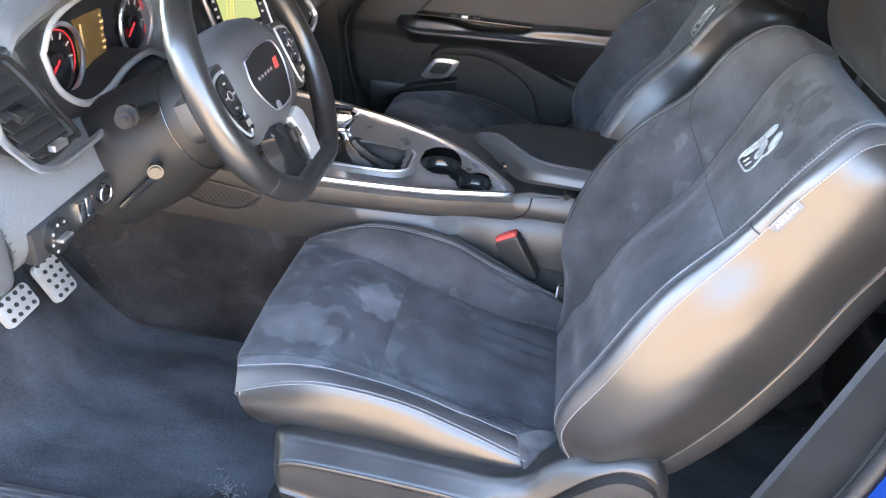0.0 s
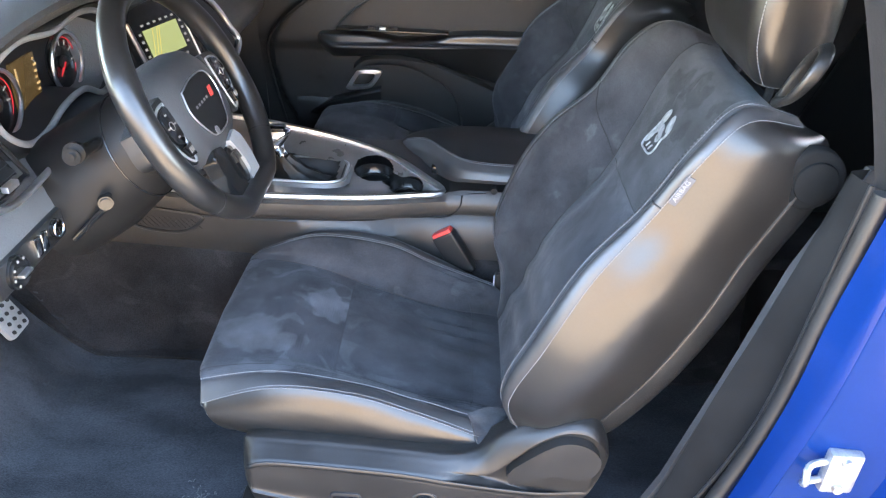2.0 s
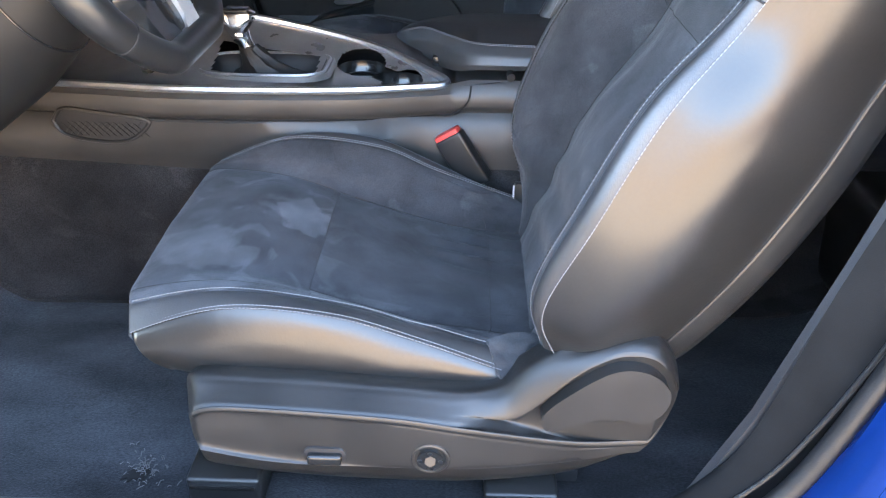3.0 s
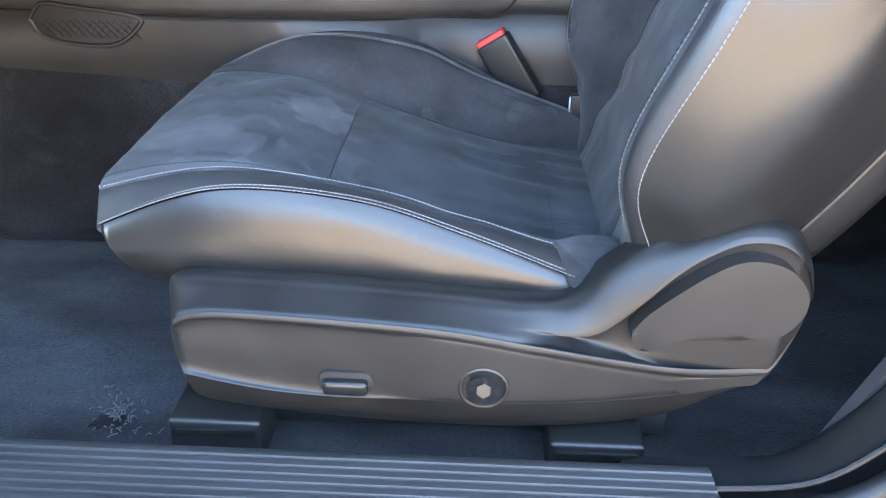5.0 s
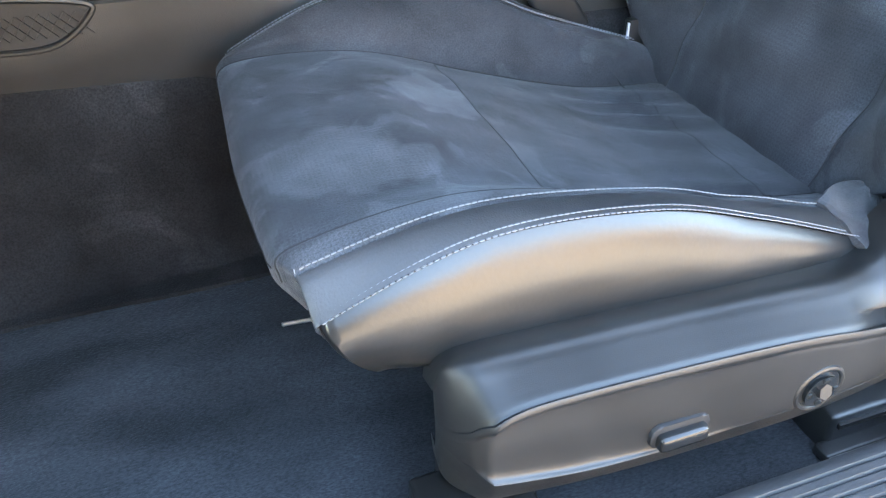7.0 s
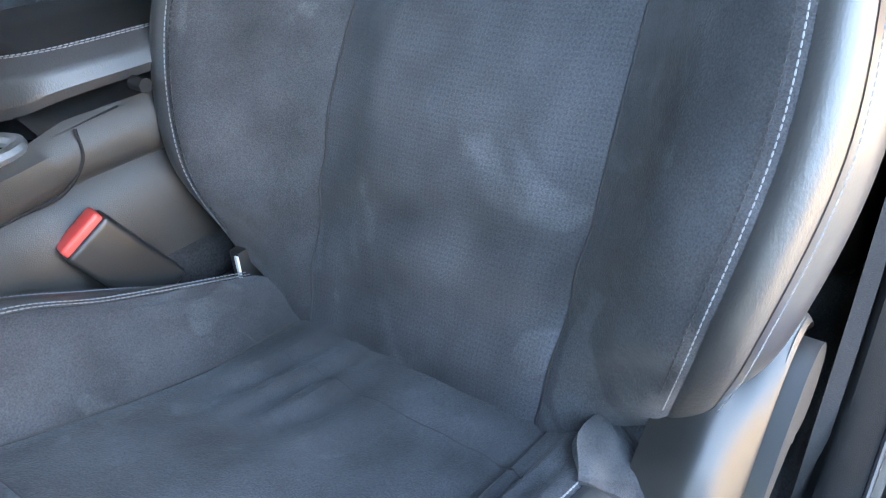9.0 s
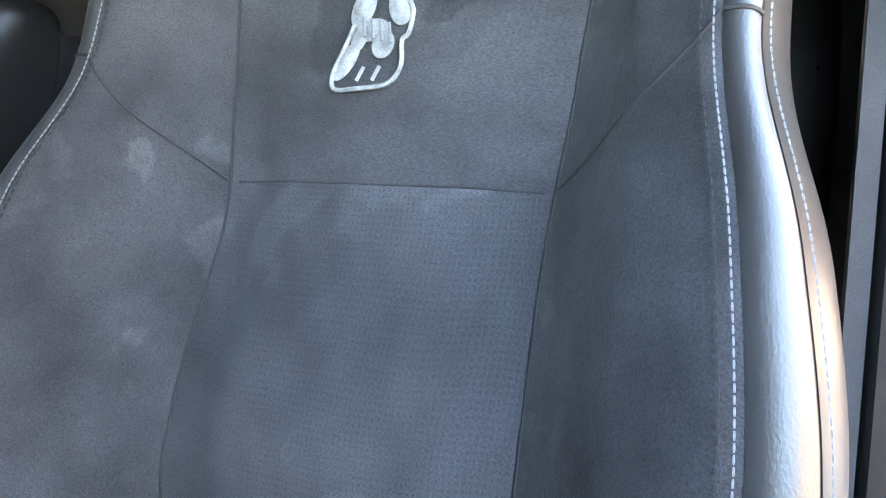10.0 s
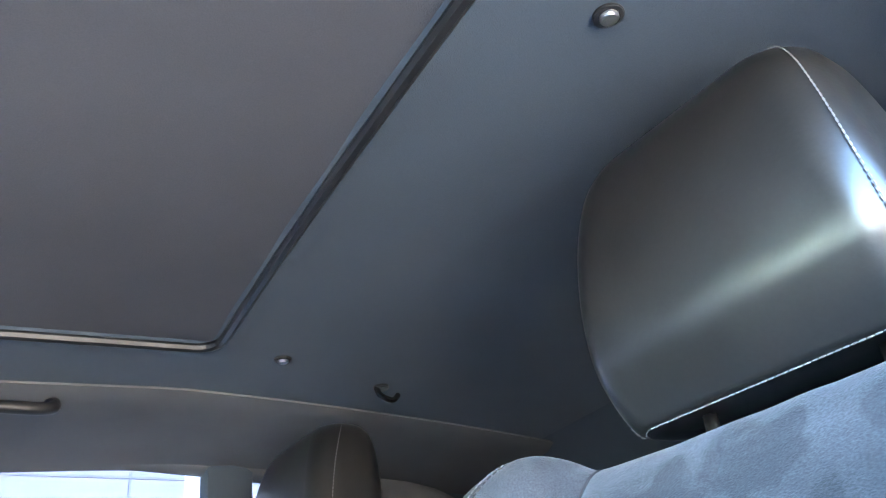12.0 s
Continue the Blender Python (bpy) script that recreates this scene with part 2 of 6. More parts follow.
AMBER_LIT = glow("lit amber segments", (0.95, 0.66, 0.32), 0.020)
RED_LIT = glow("red needle light", (0.9, 0.05, 0.07), 0.020)
DIAL_MARK = glow("pale dial marks", (0.75, 0.75, 0.75), 0.010)


# ---- building helpers ----
ORIGIN = {}


def thing(name, at, label, category, group="", kind=""):
    ob = new(name)
    ob.location = at
    ORIGIN[ob.name] = Vector(at)
    return tagged(ob, label, category, group, kind)


def finish(name, bm, mat, origin=(0, 0, 0), smooth=True):
    me = bpy.data.meshes.new(name)
    bmesh.ops.recalc_face_normals(bm, faces=bm.faces)
    bmesh.ops.translate(bm, verts=bm.verts, vec=-Vector(origin))
    bm.to_mesh(me)
    bm.free()
    me.materials.append(mat)
    if smooth:
        me.shade_smooth()
        me.set_sharp_from_angle(angle=radians(40))
    return me


def part(name, bm, mat, parent, label="", smooth=True):
    """One mesh object, given in world places, under a thing or one of its parts."""
    top = parent
    while top.parent:
        top = top.parent
    ob = new(name, finish(name, bm, mat, ORIGIN.get(top.name, (0, 0, 0)), smooth))
    ob.parent = parent
    return tagged(ob, label)


def structure(name, bm, mat, label, category, smooth=True):
    return tagged(new(name, finish(name, bm, mat, (0, 0, 0), smooth)), label, category, "", "structure")


def catmull(pts, n):
    """n points along a smooth curve through pts, evenly spread over its control points."""
    p = np.array(pts, float)
    if len(p) == 2:
        return np.array([p[0] + (p[1] - p[0]) * k for k in np.linspace(0, 1, n)])
    q = np.vstack([2 * p[0] - p[1], p, 2 * p[-1] - p[-2]])
    out = []
    for s in np.linspace(0, len(p) - 1, n):
        i = min(int(s), len(p) - 2)
        t = s - i
        a, b, c, d = q[i], q[i + 1], q[i + 2], q[i + 3]
        out.append(0.5 * (2 * b + (c - a) * t + (2 * a - 5 * b + 4 * c - d) * t * t + (3 * b - a - 3 * c + d) * t ** 3))
    return np.array(out)


def sheet(rows, closed_u=False, closed_v=False, thick=0.0):
    """A mesh of a grid of places: rows of equal length. thick: turned into a skin of that thickness."""
    bm = bmesh.new()
    vs = [[bm.verts.new(p) for p in r] for r in rows]
    nu, nv = len(vs), len(vs[0])
    for i in range(nu - (not closed_u)):
        for j in range(nv - (not closed_v)):
            bm.faces.new((vs[i][j], vs[(i + 1) % nu][j], vs[(i + 1) % nu][(j + 1) % nv], vs[i][(j + 1) % nv]))
    if thick:
        bmesh.ops.recalc_face_normals(bm, faces=bm.faces)
        bmesh.ops.solidify(bm, geom=bm.faces[:], thickness=thick)
    return bm


def loft(sections):
    """A closed body through rings of equal length, with its two ends filled."""
    bm = sheet(sections, closed_v=True)
    bm.verts.ensure_lookup_table()
    n = len(sections[0])
    bm.faces.new([bm.verts[i] for i in range(n)])
    bm.faces.new([bm.verts[len(bm.verts) - n + i] for i in range(n)])
    return bm


def tube(pts, r, closed=False, sides=8):
    """A round bar along places; r may be one radius or one for each place."""
    p = [Vector(q) for q in pts]
    n = len(p)
    rad = [r] * n if isinstance(r, (int, float)) else r
    rings, side = [], None
    for i in range(n):
        a = p[(i - 1) % n] if closed or i else p[0]
        b = p[(i + 1) % n] if closed or i < n - 1 else p[-1]
        d = (b - a).normalized()
        if side is None:
            side = d.orthogonal().normalized()
        side = (side - d * side.dot(d)).normalized()
        up = d.cross(side)
        rings.append([p[i] + rad[i] * (math.cos(k * 2 * math.pi / sides) * side + math.sin(k * 2 * math.pi / sides) * up) for k in range(sides)])
    return sheet(rings, True, True) if closed else loft(rings)


def strap(pts, wide, thin, w_dir):
    """A flat closed loop with a rounded section: wide along w_dir, thin across."""
    p = [Vector(q) for q in pts]
    n = len(p)
    rings = []
    for i in range(n):
        d = (p[(i + 1) % n] - p[i - 1]).normalized()
        w = Vector(w_dir)
        w = (w - d * w.dot(d)).normalized()
        u = d.cross(w)
        rings.append([p[i] + w * a + u * b for a, b in rounded(wide, thin, thin * 0.45, 3)])
    return sheet(rings, True, True)


def box(lo, hi, bevel=0.0, segments=2):
    bm = bmesh.new()
    bmesh.ops.create_cube(bm, size=1)
    for v in bm.verts:
        v.co = [(lo[k] + hi[k]) / 2 + v.co[k] * (hi[k] - lo[k]) for k in range(3)]
    if bevel:
        bmesh.ops.bevel(bm, geom=bm.edges[:], offset=bevel, segments=segments, affect="EDGES", profile=0.6)
    return bm


def slab(outline, a, b, axis, bevel=0.0, segments=2):
    """A flat body: an outline in the two other axes, from a to b along the axis."""
    def place(p, h):
        return {"x": (h, p[0], p[1]), "y": (p[0], h, p[1]), "z": (p[0], p[1], h)}[axis]
    bm = bmesh.new()
    lo = [bm.verts.new(place(p, a)) for p in outline]
    hi = [bm.verts.new(place(p, b)) for p in outline]
    n = len(lo)
    bm.faces.new(lo)
    cap = bm.faces.new(hi)
    for i in range(n):
        bm.faces.new((lo[i], lo[(i + 1) % n], hi[(i + 1) % n], hi[i]))
    if bevel:
        bmesh.ops.bevel(bm, geom=list(cap.edges), offset=bevel, segments=segments, affect="EDGES", profile=0.6)
    return bm


def rounded(w, h, r, n=5, at=(0, 0)):
    """The outline of a rectangle with round corners."""
    out = []
    for cx, cy, a0 in ((w / 2 - r, h / 2 - r, 0), (-w / 2 + r, h / 2 - r, 90), (-w / 2 + r, -h / 2 + r, 180), (w / 2 - r, -h / 2 + r, 270)):
        for k in range(n + 1):
            a = radians(a0 + 90 * k / n)
            out.append((at[0] + cx + r * math.cos(a), at[1] + cy + r * math.sin(a)))
    return out


def merge(*bms):
    """Several pieces of one part in one mesh."""
    out = bmesh.new()
    for b in bms:
        me = bpy.data.meshes.new("piece")
        b.to_mesh(me)
        b.free()
        out.from_mesh(me)
        bpy.data.meshes.remove(me)
    return out


def turned(bm, m):
    bmesh.ops.transform(bm, matrix=m, verts=bm.verts)
    return bm


def disc(c, n, r, h, sides=24, bevel=0.0):
    """A round plate with its middle at c, its axis n, its radius and height."""
    bm = bmesh.new()
    bmesh.ops.create_cone(bm, cap_ends=True, segments=sides, radius1=r, radius2=r, depth=h)
    if bevel:
        top = [e for e in bm.edges if all(v.co.z > 0 for v in e.verts)]
        bmesh.ops.bevel(bm, geom=top, offset=bevel, segments=2, affect="EDGES")
    q = Vector((0, 0, 1)).rotation_difference(Vector(n).normalized())
    return turned(bm, Matrix.Translation(c) @ q.to_matrix().to_4x4())


def stitches(line, up, length=0.0040, gap=0.0009, r=0.00046):
    """A row of thread stitches lying on a line; up lifts them off the surface."""
    p = [Vector(q) + Vector(up) for q in line]
    bm = bmesh.new()
    s, nxt = 0.0, 0.0
    for a, b in zip(p, p[1:]):
        d = (b - a).length
        if d < 1e-6:
            continue
        w = (b - a) / d
        side = w.orthogonal().normalized()
        oth = w.cross(side)
        while nxt < s + d:
            c = a + w * (nxt - s)
            e = c + w * length
            lo = [bm.verts.new(c + r * v) for v in (side, oth, -side, -oth)]
            hi = [bm.verts.new(e + r * v) for v in (side, oth, -side, -oth)]
            mid = [bm.verts.new((c + e) / 2 + 1.7 * r * v) for v in (side, oth, -side, -oth)]
            for k in range(4):
                bm.faces.new((lo[k], lo[(k + 1) % 4], mid[(k + 1) % 4], mid[k]))
                bm.faces.new((mid[k], mid[(k + 1) % 4], hi[(k + 1) % 4], hi[k]))
            bm.faces.new(lo[::-1])
            bm.faces.new(hi)
            nxt += length + gap
        s += d
    return bm


def words(text, size, m, depth=0.0004):
    """Raised lettering as a mesh, at the pose m."""
    cu = bpy.data.curves.new("words", "FONT")
    cu.body, cu.size, cu.extrude, cu.align_x, cu.align_y = text, size, depth, "CENTER", "CENTER"
    ob = bpy.data.objects.new("words", cu)
    scene.collection.objects.link(ob)
    me = bpy.data.meshes.new_from_object(ob.evaluated_get(bpy.context.evaluated_depsgraph_get()))
    bpy.data.objects.remove(ob)
    bpy.data.curves.remove(cu)
    bm = bmesh.new()
    bm.from_mesh(me)
    bpy.data.meshes.remove(me)
    return turned(bm, m)


# ---- the place: ground, far wall, body shell ----
structure("ground", box((-60, -60, -0.2), (60, 60, 0.0)), CONCRETE, "sunlit tan concrete ground round the car", "ground", False)
far = structure("wall_east", box((-9, 4.0, 0.0), (9, 4.2, 5.0)), WALL, "white block wall beyond the car, darkened as shade", "wall", False)
for k in range(12):
    jt = new("joint", finish("joint", box((-9, 3.996, 0.4 + k * 0.4), (9, 4.004, 0.412 + k * 0.4)), material("grey mortar", (0.095, 0.085, 0.095), 0.9) if k == 0 else bpy.data.materials["grey mortar"]))
    jt.parent = far
for k in range(22):
    jt = new("joint", finish("joint", box((-8.6 + k * 0.8, 3.9965, 0.0), (-8.588 + k * 0.8, 4.004, 5.0)), bpy.data.materials["grey mortar"]))
    jt.parent = far
structure("wall_west", box((-16, -9.2, 0.0), (16, -9.0, 3.2)), material("tan block", (0.22, 0.165, 0.115), 0.9, vary=0.15, scale=3), "tan block wall across the yard", "wall", False)
structure("wall_south", box((7.0, -9, 0.0), (7.2, 2.0, 1.25)), material("red brown brick", (0.32, 0.16, 0.12), 0.9, vary=0.2, scale=8), "low red-brown wall behind the car", "wall", False)


def carpet(y0=0.035, y1=1.6264, lift=0.0):
    """Floor pan with the tunnel's side, the toe board and the inner sill as one soft sheet."""
    rows = []
    for i in range(120):
        x = -1.05 + i * 0.018
        row = []
        for j in range(110):
            y = y0 + (y1 - y0) * j / 109
            z = 0.262 + 0.05 * max(0, 1 - (y - 0.035) / 0.05) ** 2
            edge = 0.60 + 0.05 * min(1, max(0, (x + 0.8) / 0.5))
            for c in (y, 1.64 - y):
                k = min(1, max(0, (c - edge + 0.05) / 0.10))
                if c <= 0.82:
                    z = max(z, 0.262 + 0.27 * k * k * (3 - 2 * k))
            t = max(0, (-0.72 - x) / 0.33)
            z = max(z, 0.262 + 0.42 * t ** 1.4)
            t = max(0, (x - 0.62) / 0.3)
            z = max(z, 0.262 + 0.12 * min(1, t) ** 2)
            z += 0.004 * noise.noise(Vector((x * 6, y * 6, 0))) + 0.0015 * noise.noise(Vector((x * 40, y * 40, 3)))
            row.append((x, y, z + lift))
        rows.append(row)
    return sheet(rows, thick=-0.006)


structure("floor", carpet(), CARPET, "worn charcoal cut-pile car carpet with torn patch", "carpet")
structure("floor_tunnel", carpet(0.555, 1.085, 0.010), SHADED_CARPET, "carpet over the centre tunnel, darkened in colour as shade", "carpet")

# ---- door sill with its ribbed scuff plate ----
body = thing("car_body", (0.0, -0.1, 0.2), "blue painted coupe body side at the open driver's door", "car body")
part("sill", box((-1.1, -0.09, 0.12), (0.62, 0.035, 0.318), 0.012), PLASTIC, body, "black inner sill")
part("outer_sill", box((-1.1, -0.16, 0.10), (0.62, -0.094, 0.285), 0.02, 3), BLUE, body, "blue painted outer sill")


def scuff_plate():
    prof = [(0.036, 0.318), (0.036, 0.334), (0.030, 0.337)]
    y = 0.028
    for k in range(6):
        prof += [(y, 0.337), (y - 0.002, 0.334), (y - 0.0055, 0.334), (y - 0.0075, 0.337)]
        y -= 0.0105
    prof += [(-0.045, 0.337), (-0.052, 0.334), (-0.055, 0.322), (-0.078, 0.318), (-0.084, 0.300)]
    return sheet([[(x, a, b) for a, b in prof] for x in np.linspace(-1.1, 0.282, 30)], thick=-0.003)


part("scuff_plate", scuff_plate(), SILL_PLASTIC, body, "ribbed black plastic scuff plate")


def sweep(line, prof, thick=0.0):
    """A profile (out along the line's rearward side, across the car) carried along a line in the side plane."""
    rows = []
    for i, p in enumerate(line):
        a, b = line[max(0, i - 1)], line[min(len(line) - 1, i + 1)]
        d = Vector((b[0] - a[0], 0, b[2] - a[2])).normalized()
        out = Vector((d.z, 0, -d.x))
        rows.append([Vector(p) + out * u + Vector((0, v, 0)) for u, v in prof])
    return sheet(rows, thick=thick)


def edge_line(pts, y, n=44):
    """A smooth line in the side plane, from the sill round the corner and up the rear of the door opening."""
    return catmull([(x, y, z) for x, z in pts], n)


TRIM_IN = edge_line([(0.20, 0.322), (0.28, 0.326), (0.345, 0.338), (0.396, 0.385), (0.445, 0.475), (0.488, 0.680), (0.526, 0.834), (0.553, 0.963), (0.571, 1.055)], 0.052)
TRIM_OUT = edge_line([(0.20, 0.330), (0.29, 0.331), (0.372, 0.345), (0.428, 0.398), (0.478, 0.475), (0.535, 0.640), (0.558, 0.790), (0.570, 0.940), (0.580, 1.055)], 0.020)
SEAL = edge_line([(0.20, 0.318), (0.31, 0.320), (0.395, 0.345), (0.455, 0.410), (0.498, 0.505), (0.545, 0.690), (0.563, 0.850), (0.575, 0.965), (0.584, 1.055)], -0.006)
BLUE_IN = edge_line([(0.20, 0.300), (0.33, 0.305), (0.425, 0.345), (0.480, 0.430), (0.512, 0.545), (0.550, 0.745), (0.563, 0.890), (0.578, 1.000), (0.586, 1.055)], -0.028)
RIDGE = edge_line([(0.20, 0.270), (0.36, 0.280), (0.455, 0.340), (0.505, 0.450), (0.534, 0.590), (0.566, 0.745), (0.580, 0.850), (0.590, 0.960), (0.600, 1.055)], -0.056)
part("inner_trim", sheet([[a + np.array((0.030, 0.012, 0.0)), a + np.array((0.004, 0.005, 0.0)), a, a * 0.75 + b * 0.25 + np.array((-0.004, 0, 0.002)), a * 0.4 + b * 0.6 + np.array((-0.003, 0, 0.001)), b, b + np.array((0.006, 0.0, -0.006))] for a, b in zip(TRIM_IN, TRIM_OUT)]), TRIM, body, "black plastic pillar trim")
part("trim_bead", tube([p + np.array((0.001, -0.003, 0.0)) for p in TRIM_OUT], 0.0032, sides=8), RUBBER, body, "thin bead along the pillar trim")
part("pillar_filler", slab([(0.36, 0.26), (0.84, 0.26), (0.84, 1.06), (0.60, 1.055), (0.545, 0.90), (0.50, 0.70), (0.448, 0.49), (0.40, 0.36)], 0.060, 0.075, "y"), INNER, body, "black inner quarter trim")
part("weatherstrip", tube([p + np.array((0.002, 0.0, 0.0)) for p in SEAL], 0.0125, sides=12), RUBBER, body, "black rubber door seal")
part("door_jamb", sheet([[s + np.array((0.010, -0.004, -0.004)), a, a * 0.5 + r * 0.5 + np.array((-0.002, 0.003, 0.001)), r + np.array((-0.003, 0.002, 0)), r + np.array((0.001, -0.004, -0.001)), r + np.array((0.010, -0.010, -0.004)), r + np.array((0.014, -0.008, -0.006)), r + np.array((0.05, -0.013, -0.014)),
                          r + np.array((0.10, -0.018, -0.02)), r + np.array((0.125, -0.026, -0.024)), r + np.array((0.134, -0.045, -0.025)), r + np.array((0.137, -0.064, -0.026))] for s, a, r in zip(SEAL, BLUE_IN, RIDGE)]), BLUE, body, "gloss blue door jamb with a raised flange")
line = RIDGE


def quarter():
    rows = []
    for p in line:
        row = []
        for k in range(18):
            x = p[0] + 0.137 + k * 0.05
            y = -0.12 - 0.05 * math.sin(min(1, k / 10) * 1.4) * (1 - abs(p[2] - 0.75) / 0.8)
            row.append((x, y, p[2] - 0.026))
        rows.append(row)
    return sheet(rows)


part("quarter_panel", quarter(), BLUE, body, "blue rear quarter panel")
striker = part("door_striker", merge(box((0.60, -0.085, 0.642), (0.645, -0.066, 0.712), 0.006),
                                     tube(catmull([(0.605, -0.075, 0.66), (0.575, -0.085, 0.662), (0.568, -0.10, 0.677), (0.575, -0.085, 0.692), (0.605, -0.075, 0.694)], 16), 0.005)),
               STRIKER, body, "pale plated metal door striker")
for z in (0.70, 0.654):
    part("bolt", disc((0.622, -0.088, z), (0, -1, 0), 0.007, 0.006, 12), STEEL, striker)
sticker = part("sticker", box((0.60, -0.0745, 0.50), (0.665, -0.0725, 0.60), 0.0006), WHITE_PLASTIC, body, "white sticker with a yellow band")
part("band", box((0.603, -0.0765, 0.575), (0.662, -0.0748, 0.596)), material("yellow print", (0.75, 0.55, 0.06), 0.5), sticker)

part("catch_pin", turned(box((-0.004, -0.005, -0.018), (0.004, 0.005, 0.018), 0.003, 3), Matrix.Translation((0.545, 0.066, 0.815)) @ Matrix.Rotation(radians(25), 4, "Y")), CHROME, body, "small bright catch pin")

# pillar above the belt line, up to the roof
pill = catmull([(0.594, 0.0, 1.05), (0.565, 0.008, 1.14), (0.529, 0.018, 1.24), (0.489, 0.035, 1.345)], 16)
part("pillar_seal", sweep(pill, [(-0.004, 0.025), (0.004, 0.012), (0.012, -0.01), (0.02, -0.018)]), RUBBER, body, "black rubber pillar seal")
part("pillar_cover", sweep(pill, [(0.02, -0.018), (0.028, -0.028), (0.06, -0.032), (0.11, -0.026)]), material("grey pillar paint", (0.36, 0.36, 0.38), 0.35, vary=0.06), body, "grey pillar strip")
part("pillar_trim", sweep(pill, [(-0.004, 0.025), (0.012, 0.036), (0.05, 0.045), (0.13, 0.045)]), INNER, body, "dark pillar trim")
part("pillar_foot", sweep(catmull([(0.575, 0, 0.985), (0.585, 0, 1.02), (0.595, 0, 1.055)], 6), [(0.02, -0.02), (0.05, -0.045), (0.10, -0.055), (0.2, -0.06)]), RUBBER, body, "black pillar base moulding")


# ---- roof: headliner with sunroof, outer skin ----
def roof_z(x, y):
    return 1.405 - 0.035 * ((y - 0.82) / 0.8) ** 2 - 0.05 * max(0, (x - 0.3)) ** 2 - 0.16 * max(0, -0.1 - x) ** 1.5 - 0.06 * max(0.0, 0.38 - x)


SUN_X0, SUN_X1, SUN_Y0, SUN_Y1 = -0.42, 0.384, 0.34, 1.12


def headliner():
    """The liner with its sunroof opening, its lip and the sliding shade, all one body."""
    xs = np.linspace(-0.75, 1.15, 96)
    ys = np.linspace(0.03, 1.61, 80)
    rows = []
    for x in xs:
        row = []
        for y in ys:
            d = min(x - SUN_X0, SUN_X1 - 0.092 * (SUN_Y1 - y) - x, y - SUN_Y0, SUN_Y1 - y)
            k = min(1, max(0, d / 0.02))
            lip = math.exp(-((d + 0.012) / 0.012) ** 2)
            row.append((x, y, roof_z(x, y) + 0.016 * k - 0.005 * lip))
        rows.append(row)
    return sheet(rows)


liner = structure("ceiling", headliner(), LINER, "charcoal cloth headliner round a closed sunroof shade", "headliner")
sunroof = thing("sunroof", (0.0, 0.82, 1.42), "closed grey sunroof shade in a dark trim frame", "sunroof")
part("shade", sheet([[(x, y, roof_z(x, y) + 0.009) for y in np.linspace(SUN_Y0 + 0.004, SUN_Y1 - 0.004, 20)] for x in np.linspace(SUN_X0 + 0.01, SUN_X1 - 0.003, 24)], thick=0.003), SHADE, sunroof, "grey cloth sliding shade")
ring = [(x, y) for x, y in rounded(SUN_X1 - SUN_X0 + 0.006, SUN_Y1 - SUN_Y0 + 0.006, 0.035, 6, ((SUN_X0 + SUN_X1) / 2, (SUN_Y0 + SUN_Y1) / 2))]
ring = [(x - (0.092 * (SUN_Y1 - y) if x > 0 else 0), y) for x, y in ring]
part("frame", tube([(x, y, roof_z(x, y) - 0.001) for a, b in zip(ring, ring[1:] + ring[:1]) for x, y in [(a[0] + (b[0] - a[0]) * k / 6, a[1] + (b[1] - a[1]) * k / 6) for k in range(6)]], 0.0075, True, 8), PLASTIC, sunroof, "black edge trim")
structure("roof", sheet([[(x, y, roof_z(x, y) + 0.07) for y in np.linspace(-0.01, 1.65, 20)] for x in np.linspace(-0.75, 1.17, 20)], thick=0.02), BLUE, "blue painted roof skin", "roof")
# Darker copy of PILLAR_CLOTH: the driver's rail has its shade in the colour.
RAIL_SHADED = material("shaded pillar cloth", (0.030, 0.029, 0.029), 0.95, vary=0.1, scale=6, grain=600, bump=0.3, spec=0.1)
GREY_TRIM = material("grey door seal", (0.22, 0.22, 0.23), 0.45, vary=0.1)
for side, y0 in (("driver", 0.0), ("passenger", 1.64)):
    s = 1 if y0 == 0 else -1
    rail = catmull([(-1.15, y0 + s * 0.02, 0.93), (-0.78, y0 + s * 0.025, 1.10), (-0.45, y0 + s * 0.035, 1.255), (-0.15, y0 + s * 0.045, 1.355), (0.1, y0 + s * 0.05, 1.388), (0.46, y0 + s * 0.05, 1.39), (0.95, y0 + s * 0.05, 1.33), (1.4, y0 + s * 0.06, 1.14)], 50)
    if s > 0:
        rail = np.array([p + np.array((0, -0.030, 0.050)) * min(1.0, max(0.0, (0.05 - p[0]) / 0.3)) for p in rail])
    part("roof_rail", tube(rail, [0.042] * 50, sides=10), RAIL_SHADED if s > 0 else PILLAR_CLOTH, body, "grey cloth-covered pillar and roof rail")
    if s > 0:
        for dy, dz, r in ((-0.030, 0.030, 0.010), (-0.040, 0.052, 0.012), (-0.045, 0.080, 0.016)):
            part("rail_seal", tube([Vector(p) + Vector((0, dy, dz)) for p in rail], r, sides=8), RUBBER if r < 0.012 else GREY_TRIM, body, "grey door seal along the roof rail")
structure("wall_side", box((-1.2, 1.62, 0.15), (-0.55, 1.66, 0.985), 0.008), PLASTIC, "black footwell side trim", "side trim")
structure("wall_side", box((-1.2, -0.03, 0.15), (-0.95, 0.0, 0.985), 0.008), PLASTIC, "black footwell side trim", "side trim")

structure("trim_roof", sheet([[(x, y, roof_z(x, y) - 0.006 * math.sin(min(1, (y - 1.27) / 0.05) * math.pi / 2) - 0.16 * max(0, y - 1.44) ** 1.6) for y in np.linspace(1.27, 1.60, 18)] for x in np.linspace(-0.5, 1.40, 46)], thick=0.004), PILLAR_CLOTH, "grey cloth strip along the roof side", "trim")
# ---- front seats ----
YC = 0.39


